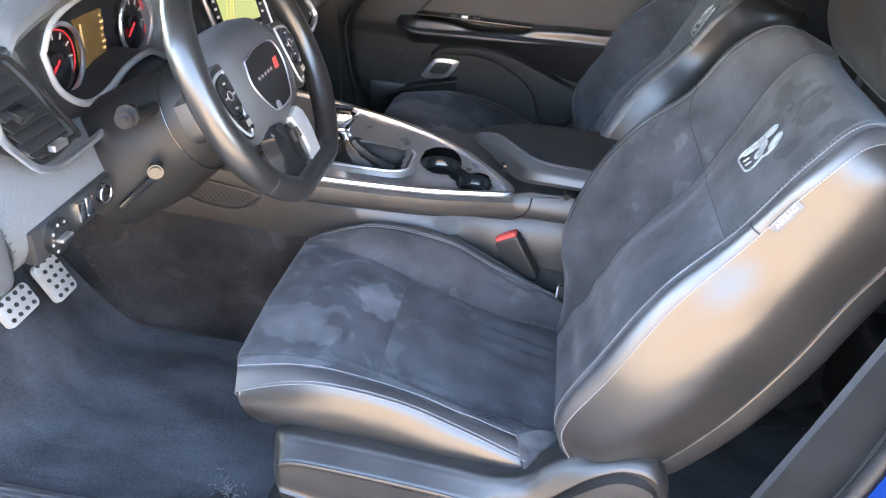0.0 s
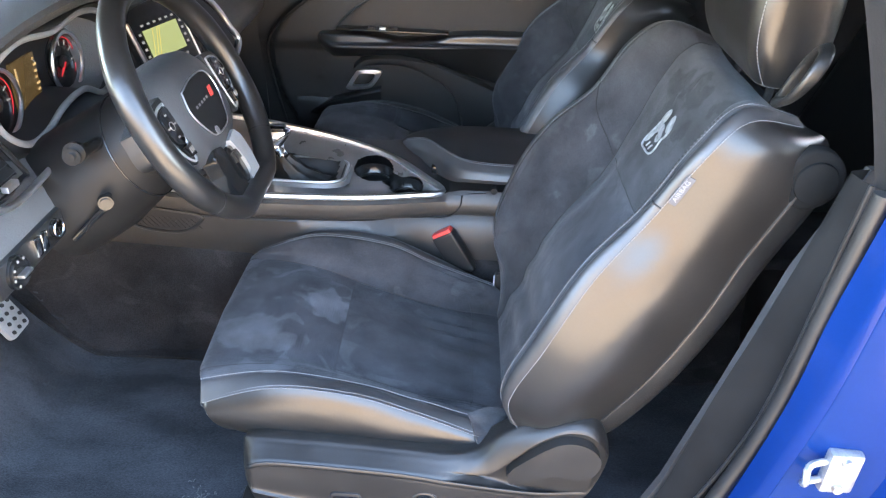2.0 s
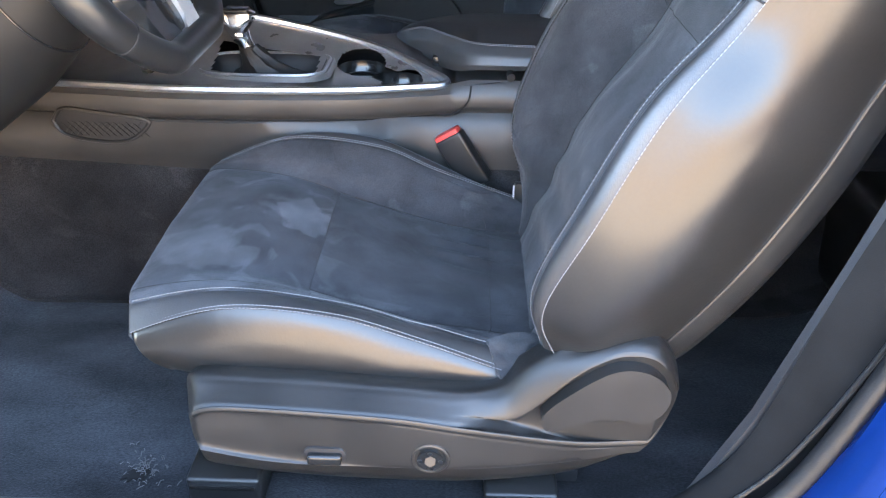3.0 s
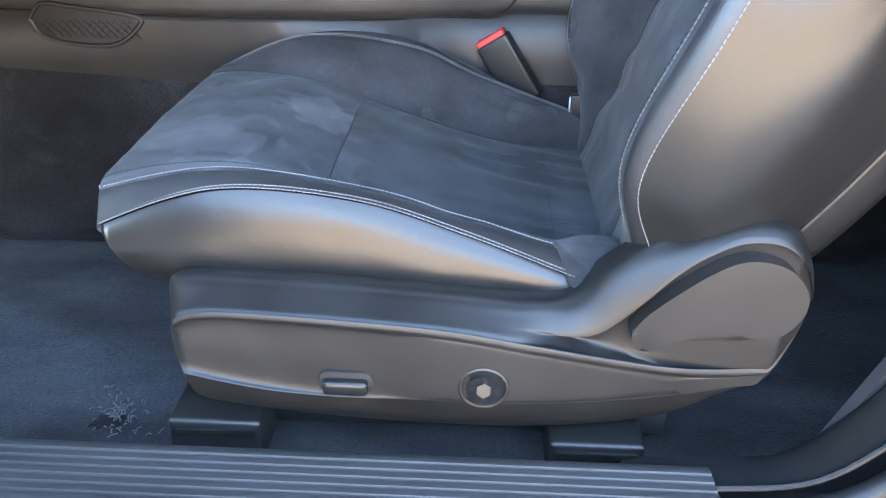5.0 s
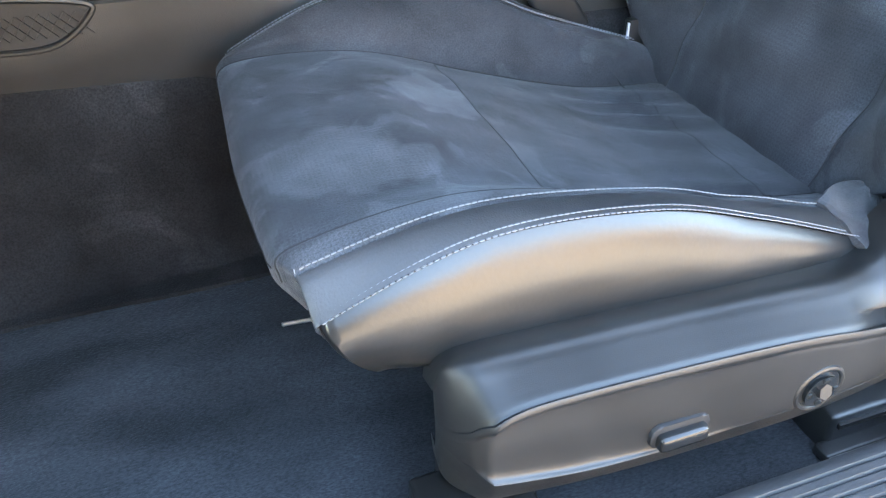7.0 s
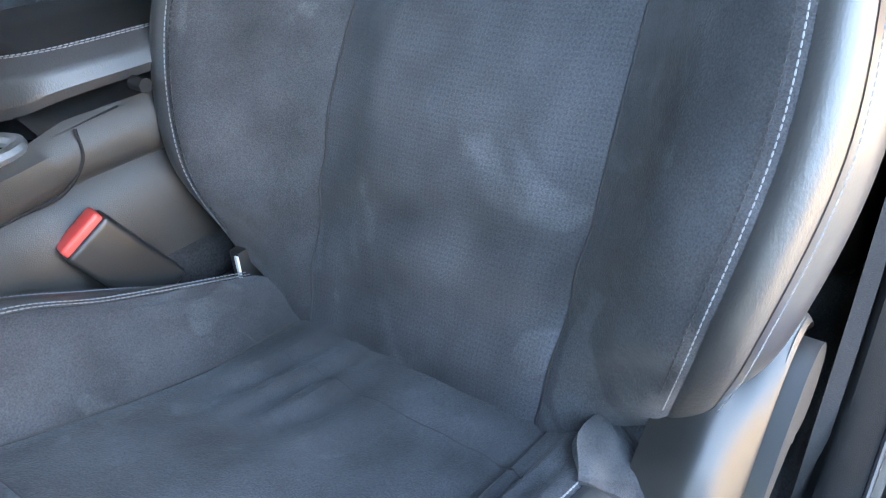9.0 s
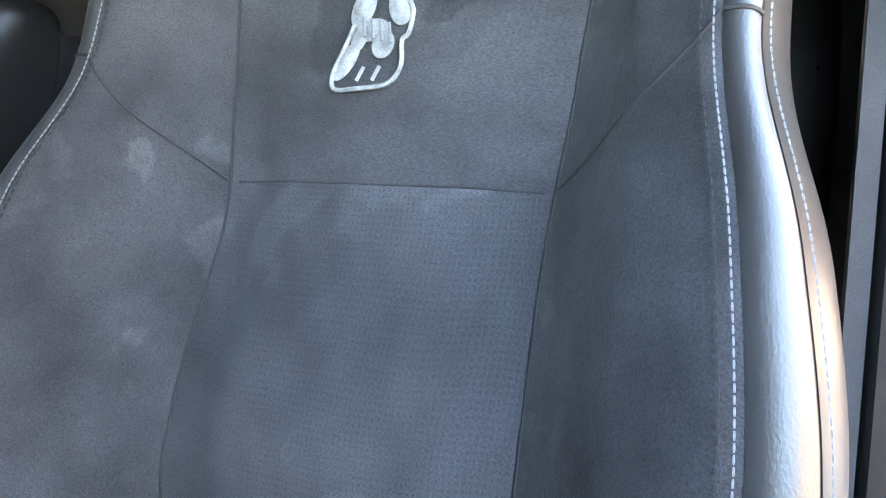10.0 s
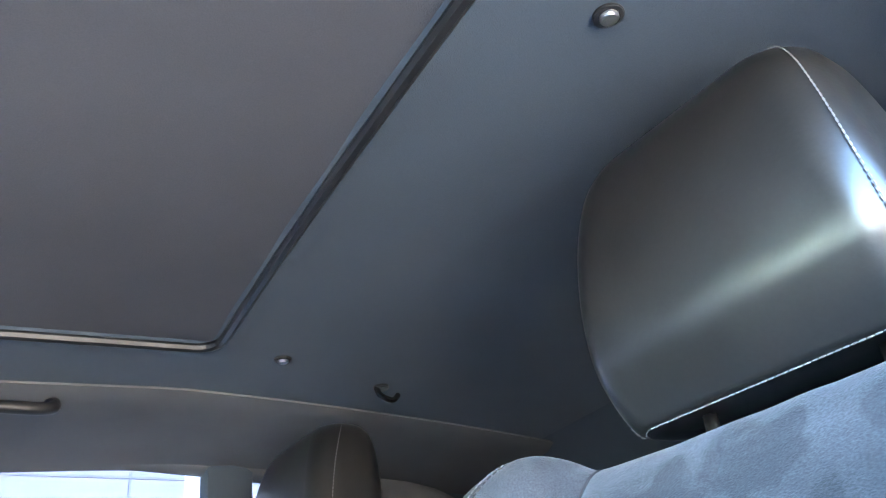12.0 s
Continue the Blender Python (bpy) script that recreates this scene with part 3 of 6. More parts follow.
def smooth_rails(rails, nu, nv):
    """A grid through rails: each rail smooth along, and the rails smooth across. nv points between two rails."""
    lines = [catmull(r, nu) for r in rails]
    across = [catmull([l[i] for l in lines], (len(lines) - 1) * nv + 1) for i in range(nu)]
    return np.array(across)            # [along, across, xyz]


def crease(strip, deep, up):
    """Sinks the two long edges of a strip, so that seams show as grooves."""
    s = np.array(strip)
    for j, k in ((0, 1.0), (-1, 1.0), (1, 0.18), (-2, 0.18)):
        s[:, j] -= np.array(up) * deep * k
    return s


# cushion: rails from the outer skirt to the middle, each (across; along and height, front to rear)
CUSHION = [
    (-0.272, (-0.290, 0.476), (-0.284, 0.474), (-0.262, 0.473), (-0.18, 0.469), (-0.03, 0.460), (0.08, 0.452), (0.165, 0.445)),
    (-0.263, (-0.313, 0.494), (-0.320, 0.502), (-0.311, 0.515), (-0.19, 0.549), (-0.048, 0.541), (0.063, 0.510), (0.157, 0.471)),
    (-0.240, (-0.312, 0.500), (-0.324, 0.511), (-0.316, 0.526), (-0.20, 0.565), (-0.065, 0.557), (0.044, 0.522), (0.150, 0.479)),
    (-0.211, (-0.325, 0.530), (-0.329, 0.538), (-0.321, 0.549), (-0.20, 0.572), (-0.05, 0.552), (0.05, 0.520), (0.190, 0.480)),
    (-0.175, (-0.325, 0.485), (-0.345, 0.522), (-0.329, 0.552), (-0.20, 0.566), (-0.05, 0.530), (0.06, 0.496), (0.225, 0.466)),
    (-0.145, (-0.325, 0.465), (-0.348, 0.515), (-0.330, 0.553), (-0.20, 0.557), (-0.06, 0.514), (0.07, 0.476), (0.250, 0.452)),
    (-0.075, (-0.322, 0.450), (-0.352, 0.512), (-0.332, 0.553), (-0.20, 0.561), (-0.06, 0.515), (0.07, 0.476), (0.255, 0.450)),
    (0.0, (-0.320, 0.445), (-0.354, 0.512), (-0.333, 0.553), (-0.20, 0.561), (-0.06, 0.514), (0.07, 0.475), (0.255, 0.450)),
]
RISE = (0.0, 0.002, 0.006, 0.027, 0.034, 0.024, 0.012)     # the inner bolster stands taller than the worn outer one


def cushion_rails():
    pinch = (-0.040, -0.042, -0.036, -0.008, 0.0, 0.0, 0.0)      # the inner seams run out to the front corners
    def out(r, k):
        return pinch[k] * max(0.0, 1 - abs(abs(r) - 0.150) / 0.055)

    left = [[(p[0], YC + r[0], p[1]) for p in r[1:]] for r in CUSHION]
    right = []
    for r in reversed(CUSHION[:-1]):
        w = max(0.0, min(1.0, (abs(r[0]) - 0.145) / 0.06))
        w = w if abs(r[0]) < 0.245 else 0.35
        right.append([(p[0], YC - r[0] * (0.985 if abs(r[0]) > 0.15 else 1) - out(r[0], k), p[1] + w * h) for k, (p, h) in enumerate(zip(r[1:], RISE))])
    return left + right


# backrest: rails from the rear seam to the middle: (across, forward) at rising heights along the leaning back
HEIGHTS = (-0.025, 0.12, 0.25, 0.38, 0.49, 0.60)
BACK = [
    ((-0.240, -0.075, 0.075), (-0.258, -0.085), (-0.270, -0.095), (-0.262, -0.100), (-0.250, -0.095), (-0.250, -0.090), (-0.235, -0.090, 0.655), (-0.20, -0.11, 0.680)),
    ((-0.262, -0.020, 0.062), (-0.298, 0.010), (-0.319, 0.012), (-0.306, 0.010), (-0.277, 0.000), (-0.270, -0.005), (-0.250, -0.030, 0.662), (-0.205, -0.090, 0.688)),
    ((-0.263, 0.018, 0.049), (-0.290, 0.082), (-0.310, 0.098), (-0.294, 0.096), (-0.266, 0.070), (-0.266, 0.062), (-0.240, 0.030, 0.664), (-0.195, -0.065, 0.686)),
    ((-0.238, 0.030, 0.036), (-0.262, 0.094), (-0.279, 0.112), (-0.268, 0.110), (-0.247, 0.080), (-0.242, 0.072), (-0.217, 0.040, 0.672), (-0.185, -0.050, 0.690)),
    ((-0.195, 0.018, 0.012), (-0.202, 0.070), (-0.212, 0.086), (-0.206, 0.078), (-0.201, 0.060), (-0.199, 0.056), (-0.189, 0.034, 0.672), (-0.175, -0.045, 0.688)),
    ((-0.132, 0.012), (-0.142, 0.024), (-0.145, 0.030), (-0.139, 0.012), (-0.148, 0.014), (-0.158, 0.018), (-0.160, 0.004, 0.664), (-0.16, -0.045, 0.680)),
    ((-0.066, 0.010), (-0.071, 0.029), (-0.073, 0.041), (-0.070, 0.016), (-0.074, 0.014), (-0.079, 0.014), (-0.080, 0.002, 0.660), (-0.08, -0.045, 0.675)),
    ((0.0, 0.010), (0.0, 0.030), (0.0, 0.043), (0.0, 0.017), (0.0, 0.014), (0.0, 0.014), (0.0, 0.002, 0.660), (0.0, -0.045, 0.675)),
]
LEAN_X, LEAN_Z = 0.432, 0.902


def on_back(dy, f, h):
    return (0.215 + LEAN_X * h - LEAN_Z * f, YC + dy, 0.465 + LEAN_Z * h + LEAN_X * f)


def back_rails():
    left = []
    for r in BACK:
        hs = [p[2] if len(p) > 2 else h for p, h in zip(r, HEIGHTS + (0, 0))]
        left.append([on_back(p[0], p[1], h) for p, h in zip(r, hs)])
    right = []
    for r in reversed(left[:-1]):                        # the inner wing is a little wider at the shoulder
        right.append([(x, YC + (YC - y) * (1 + (0.030 * min(1, max(0, (z - 0.75) / 0.15)) + 0.07 * math.exp(-((z - 0.72) / 0.10) ** 2)) * min(1, max(0, (YC - y - 0.15) / 0.04))), z) for x, y, z in r])
    return left + right


UPN = (0, 0, 1)
FWD = (-LEAN_Z, 0, LEAN_X)


def seat(name):
    base = thing(name, (0.0, YC, 0.30), "black leather bucket seat with grey suede centre, mounted on the carpet", "car seat", "front seats")
    nv, nu = 8, 72
    g = smooth_rails(cushion_rails(), nu, nv)
    # bunched pleats at the rear of the cushion and soft creases at the foot of the back
    for u in range(54, 70):
        for j in range(3 * nv, 11 * nv):
            g[u, j, 2] += 0.0048 * math.sin(1.25 * j + 0.35 * u + 1.5 * math.sin(0.3 * j)) * math.sin(math.pi * (u - 54) / 16) ** 2 * (0.6 + 0.4 * math.sin(0.21 * j + 1))
    for u in range(nu):
        for j in range(5 * nv + 2, 9 * nv - 1):
            g[u, j, 2] += 0.0022 * noise.noise(Vector((u * 0.16, j * 0.19, 7.0))) + 0.0010 * noise.noise(Vector((u * 0.42, j * 0.34, 2.0)))
    cut = 43                                # the cross seam of the cushion
    inner, outer = 5 * nv, 9 * nv
    cushion = part("cushion", sheet(crease(g[:cut + 1, 3 * nv:outer + 1], 0.003, UPN)), SUEDE_PERF, base, "worn perforated grey suede front cushion panel")
    part("rear_panel", sheet(crease(g[cut:, inner:outer + 1], 0.004, UPN)), SUEDE, cushion, "dark grey suede rear cushion panel")
    part("bolster", sheet(crease(g[cut:, 3 * nv:5 * nv + 1], 0.0018, UPN)), SUEDE, cushion, "suede side bolster")
    part("bolster", sheet(crease(g[:, 9 * nv:11 * nv + 1], 0.002, UPN)), SUEDE, cushion, "taller suede side bolster beside the console")
    part("leather_band", sheet(crease(g[:, 2 * nv:3 * nv + 1], 0.0005, UPN)), LEATHER_BAND, cushion, "creased black leather edge band")
    part("leather_band", sheet(crease(g[:, 11 * nv:12 * nv + 1], 0.0015, UPN)), LEATHER_BAND, cushion, "black leather edge band")
    # outer skirt: a full rounded side under the double seam, turned round the front corner
    u0 = next(u for u in range(nu) if g[u, 2 * nv, 2] > 0.524)
    spine = [(g[u, 2 * nv], (0.0, -1.0), 0.0) for u in range(nu - 1, u0 - 1, -1)]
    c0 = g[u0, 2 * nv]
    for k in range(1, 11):
        a = radians(9 * k)
        spine.append((c0 + np.array((-0.009 * math.sin(a), 0.060 * (1 - math.cos(a)), -0.004 * k / 10)), (-math.sin(a), -math.cos(a)), min(1.0, k / 6)))
    spine += [(spine[-1][0] + np.array((0.0, 0.02 * k, 0.0)), (-1.0, 0.0), 1.0) for k in range(1, 5)]
    skirt_rows, hem_rows = [], []
    for p, (ox, oy), turn in spine:
        zb = float(np.interp(p[0], (-0.32, -0.278, -0.241, -0.186, -0.077, 0.031, 0.085, 0.12, 0.165), (0.458, 0.464, 0.470, 0.472, 0.468, 0.461, 0.455, 0.451, 0.442)))
        near = min(1.0, max(0.0, (-0.215 - p[0]) / 0.095)) ** 1.5
        high = max(0.006, p[2] - zb)
        wide = min(0.024, 0.30 * high + 0.003) * (1 - 0.6 * turn)
        row = [p + np.array((-ox * 0.001, -oy * 0.001, -0.0045)), p + np.array((ox * 0.0004, oy * 0.0004, -0.0022))]
        for th in np.linspace(33, 90, 15):
            v = (math.cos(radians(33)) - math.cos(radians(th))) / math.cos(radians(33))
            f = wide * (math.sin(radians(th)) - math.sin(radians(33))) / (1 - math.sin(radians(33))) - (0.020 * near + 0.052 * turn) * v ** 1.5 - 0.007 * (1 - turn) * v ** 2.2
            f += 0.0005 * noise.noise(Vector((p[0] * 22, p[1] * 22, v * 4))) * math.sin(math.pi * v)
            row.append(np.array((p[0] + ox * f + 0.034 * near * (1 - turn) * v ** 1.6, p[1] + oy * f, p[2] - 0.002 - (high - 0.002) * v)))
        row.append(row[-1] + np.array((-ox * 0.004, -oy * 0.004, -0.003)))
        skirt_rows.append(row)
        e = row[-1]
        hem_rows.append([e + np.array((ox * 0.002, oy * 0.002, 0.0015)), e + np.array((ox * 0.0045, oy * 0.0045, -0.003)), e + np.array((ox * 0.002, oy * 0.002, -0.009)), e + np.array((-ox * 0.012, -oy * 0.012, -0.013))])
    skirt = part("skirt", sheet(skirt_rows), LEATHER, cushion, "shiny black leather side skirt")
    part("hem", sheet(hem_rows[:nu - u0 - 12]), LEATHER, skirt, "turned leather hem of the skirt")
    part("skirt", sheet(g[:, 12 * nv:]), LEATHER, cushion, "black leather side skirt")
    for j, lift in ((3 * nv, 0.0012), (2 * nv, 0.0012), (11 * nv, 0.0012), (12 * nv, 0.0012)):
        for off in ((-0.0035, 0.0035) if j in (2 * nv, 11 * nv) else (0.0035 if j < 60 else -0.0035,)):
            first = next(u for u in range(nu) if g[u, j, 2] > (0.522 if j in (2 * nv, 12 * nv) else 0.535))
            part("stitching", stitches(g[first:, j] + np.array((0, off, 0)), (0, 0, lift + 0.0005)), THREAD, cushion, "pale grey stitching")
    part("seam", tube(g[cut, 3 * nv + 5:outer] - np.array((0, 0, 0.0006)), 0.0010, sides=6), THREAD_DARK, cushion, "sewn cross seam")
    part("seam", tube(g[64, inner - 4:outer + 5] - np.array((0, 0, 0.0006)), 0.0010, sides=6), THREAD_DARK, cushion, "sewn rear cross seam")
    part("seam", tube(g[cut:, 5 * nv] - np.array((0, 0, 0.0016)), 0.0013, sides=6), THREAD_DARK, cushion, "sewn lengthwise seam")
    part("seam", tube(g[:, 9 * nv] - np.array((0, 0, 0.0032)), 0.0013, sides=6), THREAD_DARK, cushion, "sewn lengthwise seam")
    part("seam", tube(g[15, 4 * nv:7 * nv] - np.array((0, 0, 0.0004)), 0.0009, sides=6), THREAD_DARK, cushion, "short front cross seam")
    part("seam", tube(g[10:cut, 4 * nv - 2] - np.array((0, 0, 0.0003)), 0.0009, sides=6), THREAD_DARK, cushion, "faint lengthwise seam beside the band")
    # front facing below the cushion
    part("front_cover", sheet([[p, (p[0] + 0.03, p[1], p[2] - 0.035), (p[0] + 0.08, p[1], p[2] - 0.05)] for p in g[0, 3 * nv + 6:13 * nv + 1]]), LEATHER, cushion, "black leather front flap")
    # rear edge flap that folds down beside the backrest
    inner_edge = catmull([(0.132, YC - 0.202, 0.491), (0.175, YC - 0.179, 0.487), (0.218, YC - 0.180, 0.481)], 16)
    outer_edge = catmull([(0.158, YC - 0.268, 0.458), (0.168, YC - 0.264, 0.455), (0.184, YC - 0.251, 0.457), (0.202, YC - 0.216, 0.470), (0.219, YC - 0.184, 0.481)], 16)
    rows = []
    for u, p0, p1 in zip(np.linspace(0, 1, 16), inner_edge, outer_edge):
        row = []
        for v in np.linspace(0, 1, 16):
            p = np.array(p0) * (1 - v) + np.array(p1) * v
            puff = math.sin(math.pi * min(1, 0.1 + 0.9 * u)) ** 0.6 * math.sin(math.pi * min(1, 0.12 + v * 0.8)) ** 0.6
            row.append(tuple(p + np.array((0, -0.5, 0.8)) * (0.007 + 0.011 * puff + 0.0022 * math.sin(9 * u + 6 * v) + 0.0012 * math.sin(21 * v - 8 * u))))
        rows.append(row)
    flap_edge = [r[-1] for r in rows]
    flap_ob = part("flap", sheet(rows, thick=0.007), SUEDE, cushion, "folded suede corner flap")
    part("hem", tube(flap_edge, 0.0022, sides=6), THREAD_DARK, flap_ob)

    b = smooth_rails(back_rails(), 80, nv)
    for u in range(2, 76):
        for j in range(3 * nv + 2, 11 * nv - 1):
            low = math.exp(-((u - 9) / 7.0) ** 2)
            lift = 0.0042 * low * math.sin(0.95 * u + 0.22 * j + 1.2 * math.sin(0.17 * j)) + 0.0030 * noise.noise(Vector((u * 0.13, j * 0.16, 3.0))) + 0.0012 * noise.noise(Vector((u * 0.37, j * 0.30, 8.0)))
            b[u, j] += np.array(FWD) * lift
    cut = 38
    back = part("backrest", sheet(crease(b[:cut + 1, 5 * nv:9 * nv + 1], 0.004, FWD)), SUEDE_PERF_BACK, base, "perforated grey suede lower back panel")
    part("upper_panel", sheet(crease(b[cut:, 5 * nv:9 * nv + 1], 0.004, FWD)), SUEDE_UPPER, back, "dark suede upper back panel with rubbed patches")
    for lo, hi in ((3 * nv, 5 * nv), (9 * nv, 11 * nv)):
        part("wing", sheet(crease(b[:, lo:hi + 1], 0.003, FWD)), SUEDE, back, "suede side wing of the backrest")
    part("leather_band", sheet(crease(b[:, 2 * nv:3 * nv + 1], 0.0025, FWD)), LEATHER_BAND, back, "creased black leather bolster band")
    part("leather_band", sheet(crease(b[:, 11 * nv:12 * nv + 1], 0.0025, FWD)), LEATHER_BAND, back, "black leather bolster band")
    rails = back_rails()
    outer_side, inner_side = smooth_rails(rails[:3], 80, nv), smooth_rails(rails[-3:], 80, nv)
    part("side_cover", sheet(outer_side), LEATHER, back, "smooth black leather side of the backrest")
    part("side_cover", sheet(inner_side), LEATHER, back, "smooth black leather side of the backrest")
    for j, offs in ((2 * nv, (-0.004,)), (3 * nv, (0.004,)), (11 * nv, (-0.004,)), (12 * nv, (0.004,))):
        for off in offs:
            ln = b[2:79, j] + np.array(FWD) * 0.0015 + np.array((0, off, 0))
            part("stitching", stitches(ln, (0, 0, 0), 0.0040, 0.0011, 0.00043), THREAD, back, "pale grey stitching")
    for j in (5 * nv, 9 * nv):
        part("seam", tube(b[:76, j] - np.array(FWD) * 0.0032, 0.0014, sides=6), THREAD_DARK, back, "sewn upright seam")
    for j, off in ((3 * nv, 0.011), (11 * nv, -0.011)):
        part("stitching", stitches(b[2:79, j] + np.array(FWD) * 0.0006 + np.array((0, off, 0)), (0, 0, 0), 0.0045, 0.0022, 0.0006), THREAD_DARK, back, "dark stitching")
    part("seam", tube(b[cut, 5 * nv + 1:9 * nv] - np.array(FWD) * 0.0006, 0.0010, sides=6), THREAD_DARK, back, "sewn cross seam")
    # slanting seams on the wings, from the panel corner up to the shoulder
    for sgn in (-1, 1):
        a = 5 * nv if sgn < 0 else 9 * nv
        e = 3 * nv if sgn < 0 else 11 * nv
        ln = []
        for k in np.linspace(0, 1, 17):
            r = cut + k * 9
            c0, w = int(r), r - int(r)
            q = a + round((e - a) * k)
            ln.append(b[c0, q] * (1 - w) + b[c0 + 1, q] * w)
        part("seam", tube(ln, 0.0010, sides=6), THREAD_DARK, back, "slanting sewn wing seam")
    for j in (2 * nv, 11 * nv):
        part("seam", tube(b[cut + 9, j:j + nv + 1] + np.array(FWD) * 0.0004, 0.0014, sides=6), THREAD_DARK, back, "cross seam of the leather band")
    # rear shell
    edge_l, edge_r = b[:, 0], b[:, -1]
    rows = []
    for l, r in zip(edge_l[:70], edge_r[:70]):
        row = []
        for k in np.linspace(0, 1, 15):
            p = l * (1 - k) + r * k
            d = math.sin(k * math.pi) ** 0.35 * 0.065
            row.append(p - np.array(FWD) * d)
        rows.append(row)
    for ed, sg in ((edge_l, 1), (edge_r, -1)):
        part("rear_edge", sheet([[p + np.array((0, -sg * 0.001, 0)), p - np.array(FWD) * 0.010 + np.array((0, sg * 0.001, 0)), p - np.array(FWD) * 0.030 + np.array((0, sg * 0.004, 0)), p - np.array(FWD) * 0.044 + np.array((0, sg * 0.014, 0)), p - np.array(FWD) * 0.050 + np.array((0, sg * 0.03, 0))] for p in ed[3:67]]), PLASTIC, back, "black rear edge of the backrest")
    part("rear_shell", sheet(rows), INNER, back, "black carpeted rear shell")
    part("piping", tube(edge_l[4:66] + np.array((0, -0.001, 0)), 0.0025, sides=6), PLASTIC, back, "raised rear seam piping")
    # underside closing piece
    part("lower_edge", sheet([b[0], b[0] + np.array((0.03, 0, -0.02)), b[0] + np.array((0.07, 0, -0.03))]), LEATHER, back, "turned-under leather edge")

    # headrest
    def ring(z, x0, x1, hw, r):
        return [(x, YC + y, z) for x, y in rounded(x1 - x0, 2 * hw, r, 6, ((x0 + x1) / 2, 0))]

    secs = [ring(1.090, 0.535, 0.590, 0.112, 0.025), ring(1.086, 0.522, 0.600, 0.128, 0.030), ring(1.094, 0.512, 0.604, 0.136, 0.034), ring(1.122, 0.497, 0.608, 0.141, 0.036), ring(1.153, 0.488, 0.610, 0.142, 0.036),
            ring(1.20, 0.482, 0.610, 0.140, 0.038), ring(1.255, 0.484, 0.606, 0.134, 0.040), ring(1.30, 0.492, 0.600, 0.124, 0.042), ring(1.325, 0.507, 0.590, 0.106, 0.038), ring(1.334, 0.527, 0.577, 0.080, 0.024)]
    secs = [[(x + 0.09 * max(0.0, z - 1.15), y, z + 0.05 * max(0.0, z - 1.15)) for x, y, z in r] for r in secs]
    fine = np.array([catmull([np.array(s[i]) for s in secs], 46) for i in range(len(secs[0]))]).transpose(1, 0, 2)
    head = part("headrest", loft([list(map(tuple, s)) for s in fine]), LEATHER, base, "black leather headrest with pale side stitching")
    # stitches down both front side edges and round the foot
    n = len(secs[0])
    for i, sg in ((17, -1), (8, 1)):
        ln = fine[6:44, i]
        part("stitching", stitches(ln + np.array((-0.001, sg * 0.001, 0)), (0, 0, 0), 0.0044, 0.0011, 0.00060), THREAD, head, "pale grey stitching")
    part("stitching", stitches(list(fine[5, 8:20]), (-0.0012, 0, 0), 0.0046, 0.0011, 0.00062), THREAD, head, "pale grey stitching")
    for sg in (-1, 1):
        part("post", tube([(0.555, YC + sg * 0.075, 1.04), (0.56, YC + sg * 0.075, 1.11)], 0.006, sides=12), DEEP, head, "black headrest post")

    # embroidered badge, left as plain pale thread shapes
    c = np.array(on_back(0.010, 0.017, 0.524))
    ex, ez = np.array((0, 1.0, 0)), np.array((LEAN_X, 0, LEAN_Z))

    def on(u, v, lift=0.002):
        return tuple(c - ex * u + ez * v + np.array(FWD) * lift)

    def patch(cu, cv, ru, rv, turn):
        a = radians(turn)
        pts = [(cu + ru * math.cos(k) * math.cos(a) - rv * math.sin(k) * math.sin(a), cv + ru * math.cos(k) * math.sin(a) + rv * math.sin(k) * math.cos(a)) for k in np.linspace(0, 2 * math.pi, 20, endpoint=False)]
        bm = bmesh.new()
        mid = bm.verts.new(on(cu, cv, 0.0035))
        rim = [bm.verts.new(on(*p, 0.0012)) for p in pts]
        for k in range(20):
            bm.faces.new((mid, rim[k], rim[(k + 1) % 20]))
        return bm

    emblem = part("embroidery", patch(-0.005, 0.016, 0.014, 0.009, 8), THREAD_LIGHT, back, "pale grey embroidered badge")
    for shape in ((0.017, 0.034, 0.0105, 0.0165, 18), (-0.016, 0.034, 0.0105, 0.0165, -16), (0.006, 0.004, 0.010, 0.011, 0), (-0.025, -0.008, 0.008, 0.017, -30), (-0.016, 0.010, 0.007, 0.011, -15)):
        part("patch", patch(*shape), THREAD_LIGHT, emblem)
    part("outline", tube([on(u, v, 0.0012) for u, v in catmull([(0.020, 0.040), (0.028, 0.030), (0.027, 0.012), (0.022, 0.006), (0.024, -0.014), (0.014, -0.027), (-0.012, -0.030), (-0.032, -0.030), (-0.036, -0.018), (-0.028, 0.004), (-0.022, 0.022)], 50)], 0.0019, sides=6), THREAD_LIGHT, emblem)
    for k in range(4):
        part("thread_band", tube([on(-0.014 + k * 0.008, 0.026 - 0.002 * k, 0.0032), on(-0.010 + k * 0.008, 0.010 - 0.002 * k, 0.0034)], 0.0012, sides=6), THREAD, emblem)
    for u in (-0.008, 0.006):
        part("outline", tube([on(u, -0.013, 0.0016), on(u - 0.005, -0.024, 0.0016)], 0.0015, sides=6), THREAD_LIGHT, emblem)

    # airbag tag on the outer seam
    tagp = on_back(-0.268, 0.062, 0.545)
    tag = part("airbag_tag", turned(box((-0.023, -0.0012, -0.007), (0.023, 0.0012, 0.007), 0.0008), Matrix.Translation(tagp) @ Matrix.Rotation(radians(-64), 4, "Y")), material("grey tag cloth", (0.07, 0.07, 0.075), 0.8), back, "small grey woven tag")
    part("lettering", words("AIRBAG", 0.0100, Matrix.Translation(Vector(tagp) + Vector((0, -0.0014, 0))) @ Matrix.Rotation(radians(-64), 4, "Y") @ Matrix.Rotation(radians(90), 4, "X")), material("grey lettering", (0.20, 0.20, 0.21), 0.7), tag, "pale grey lettering")

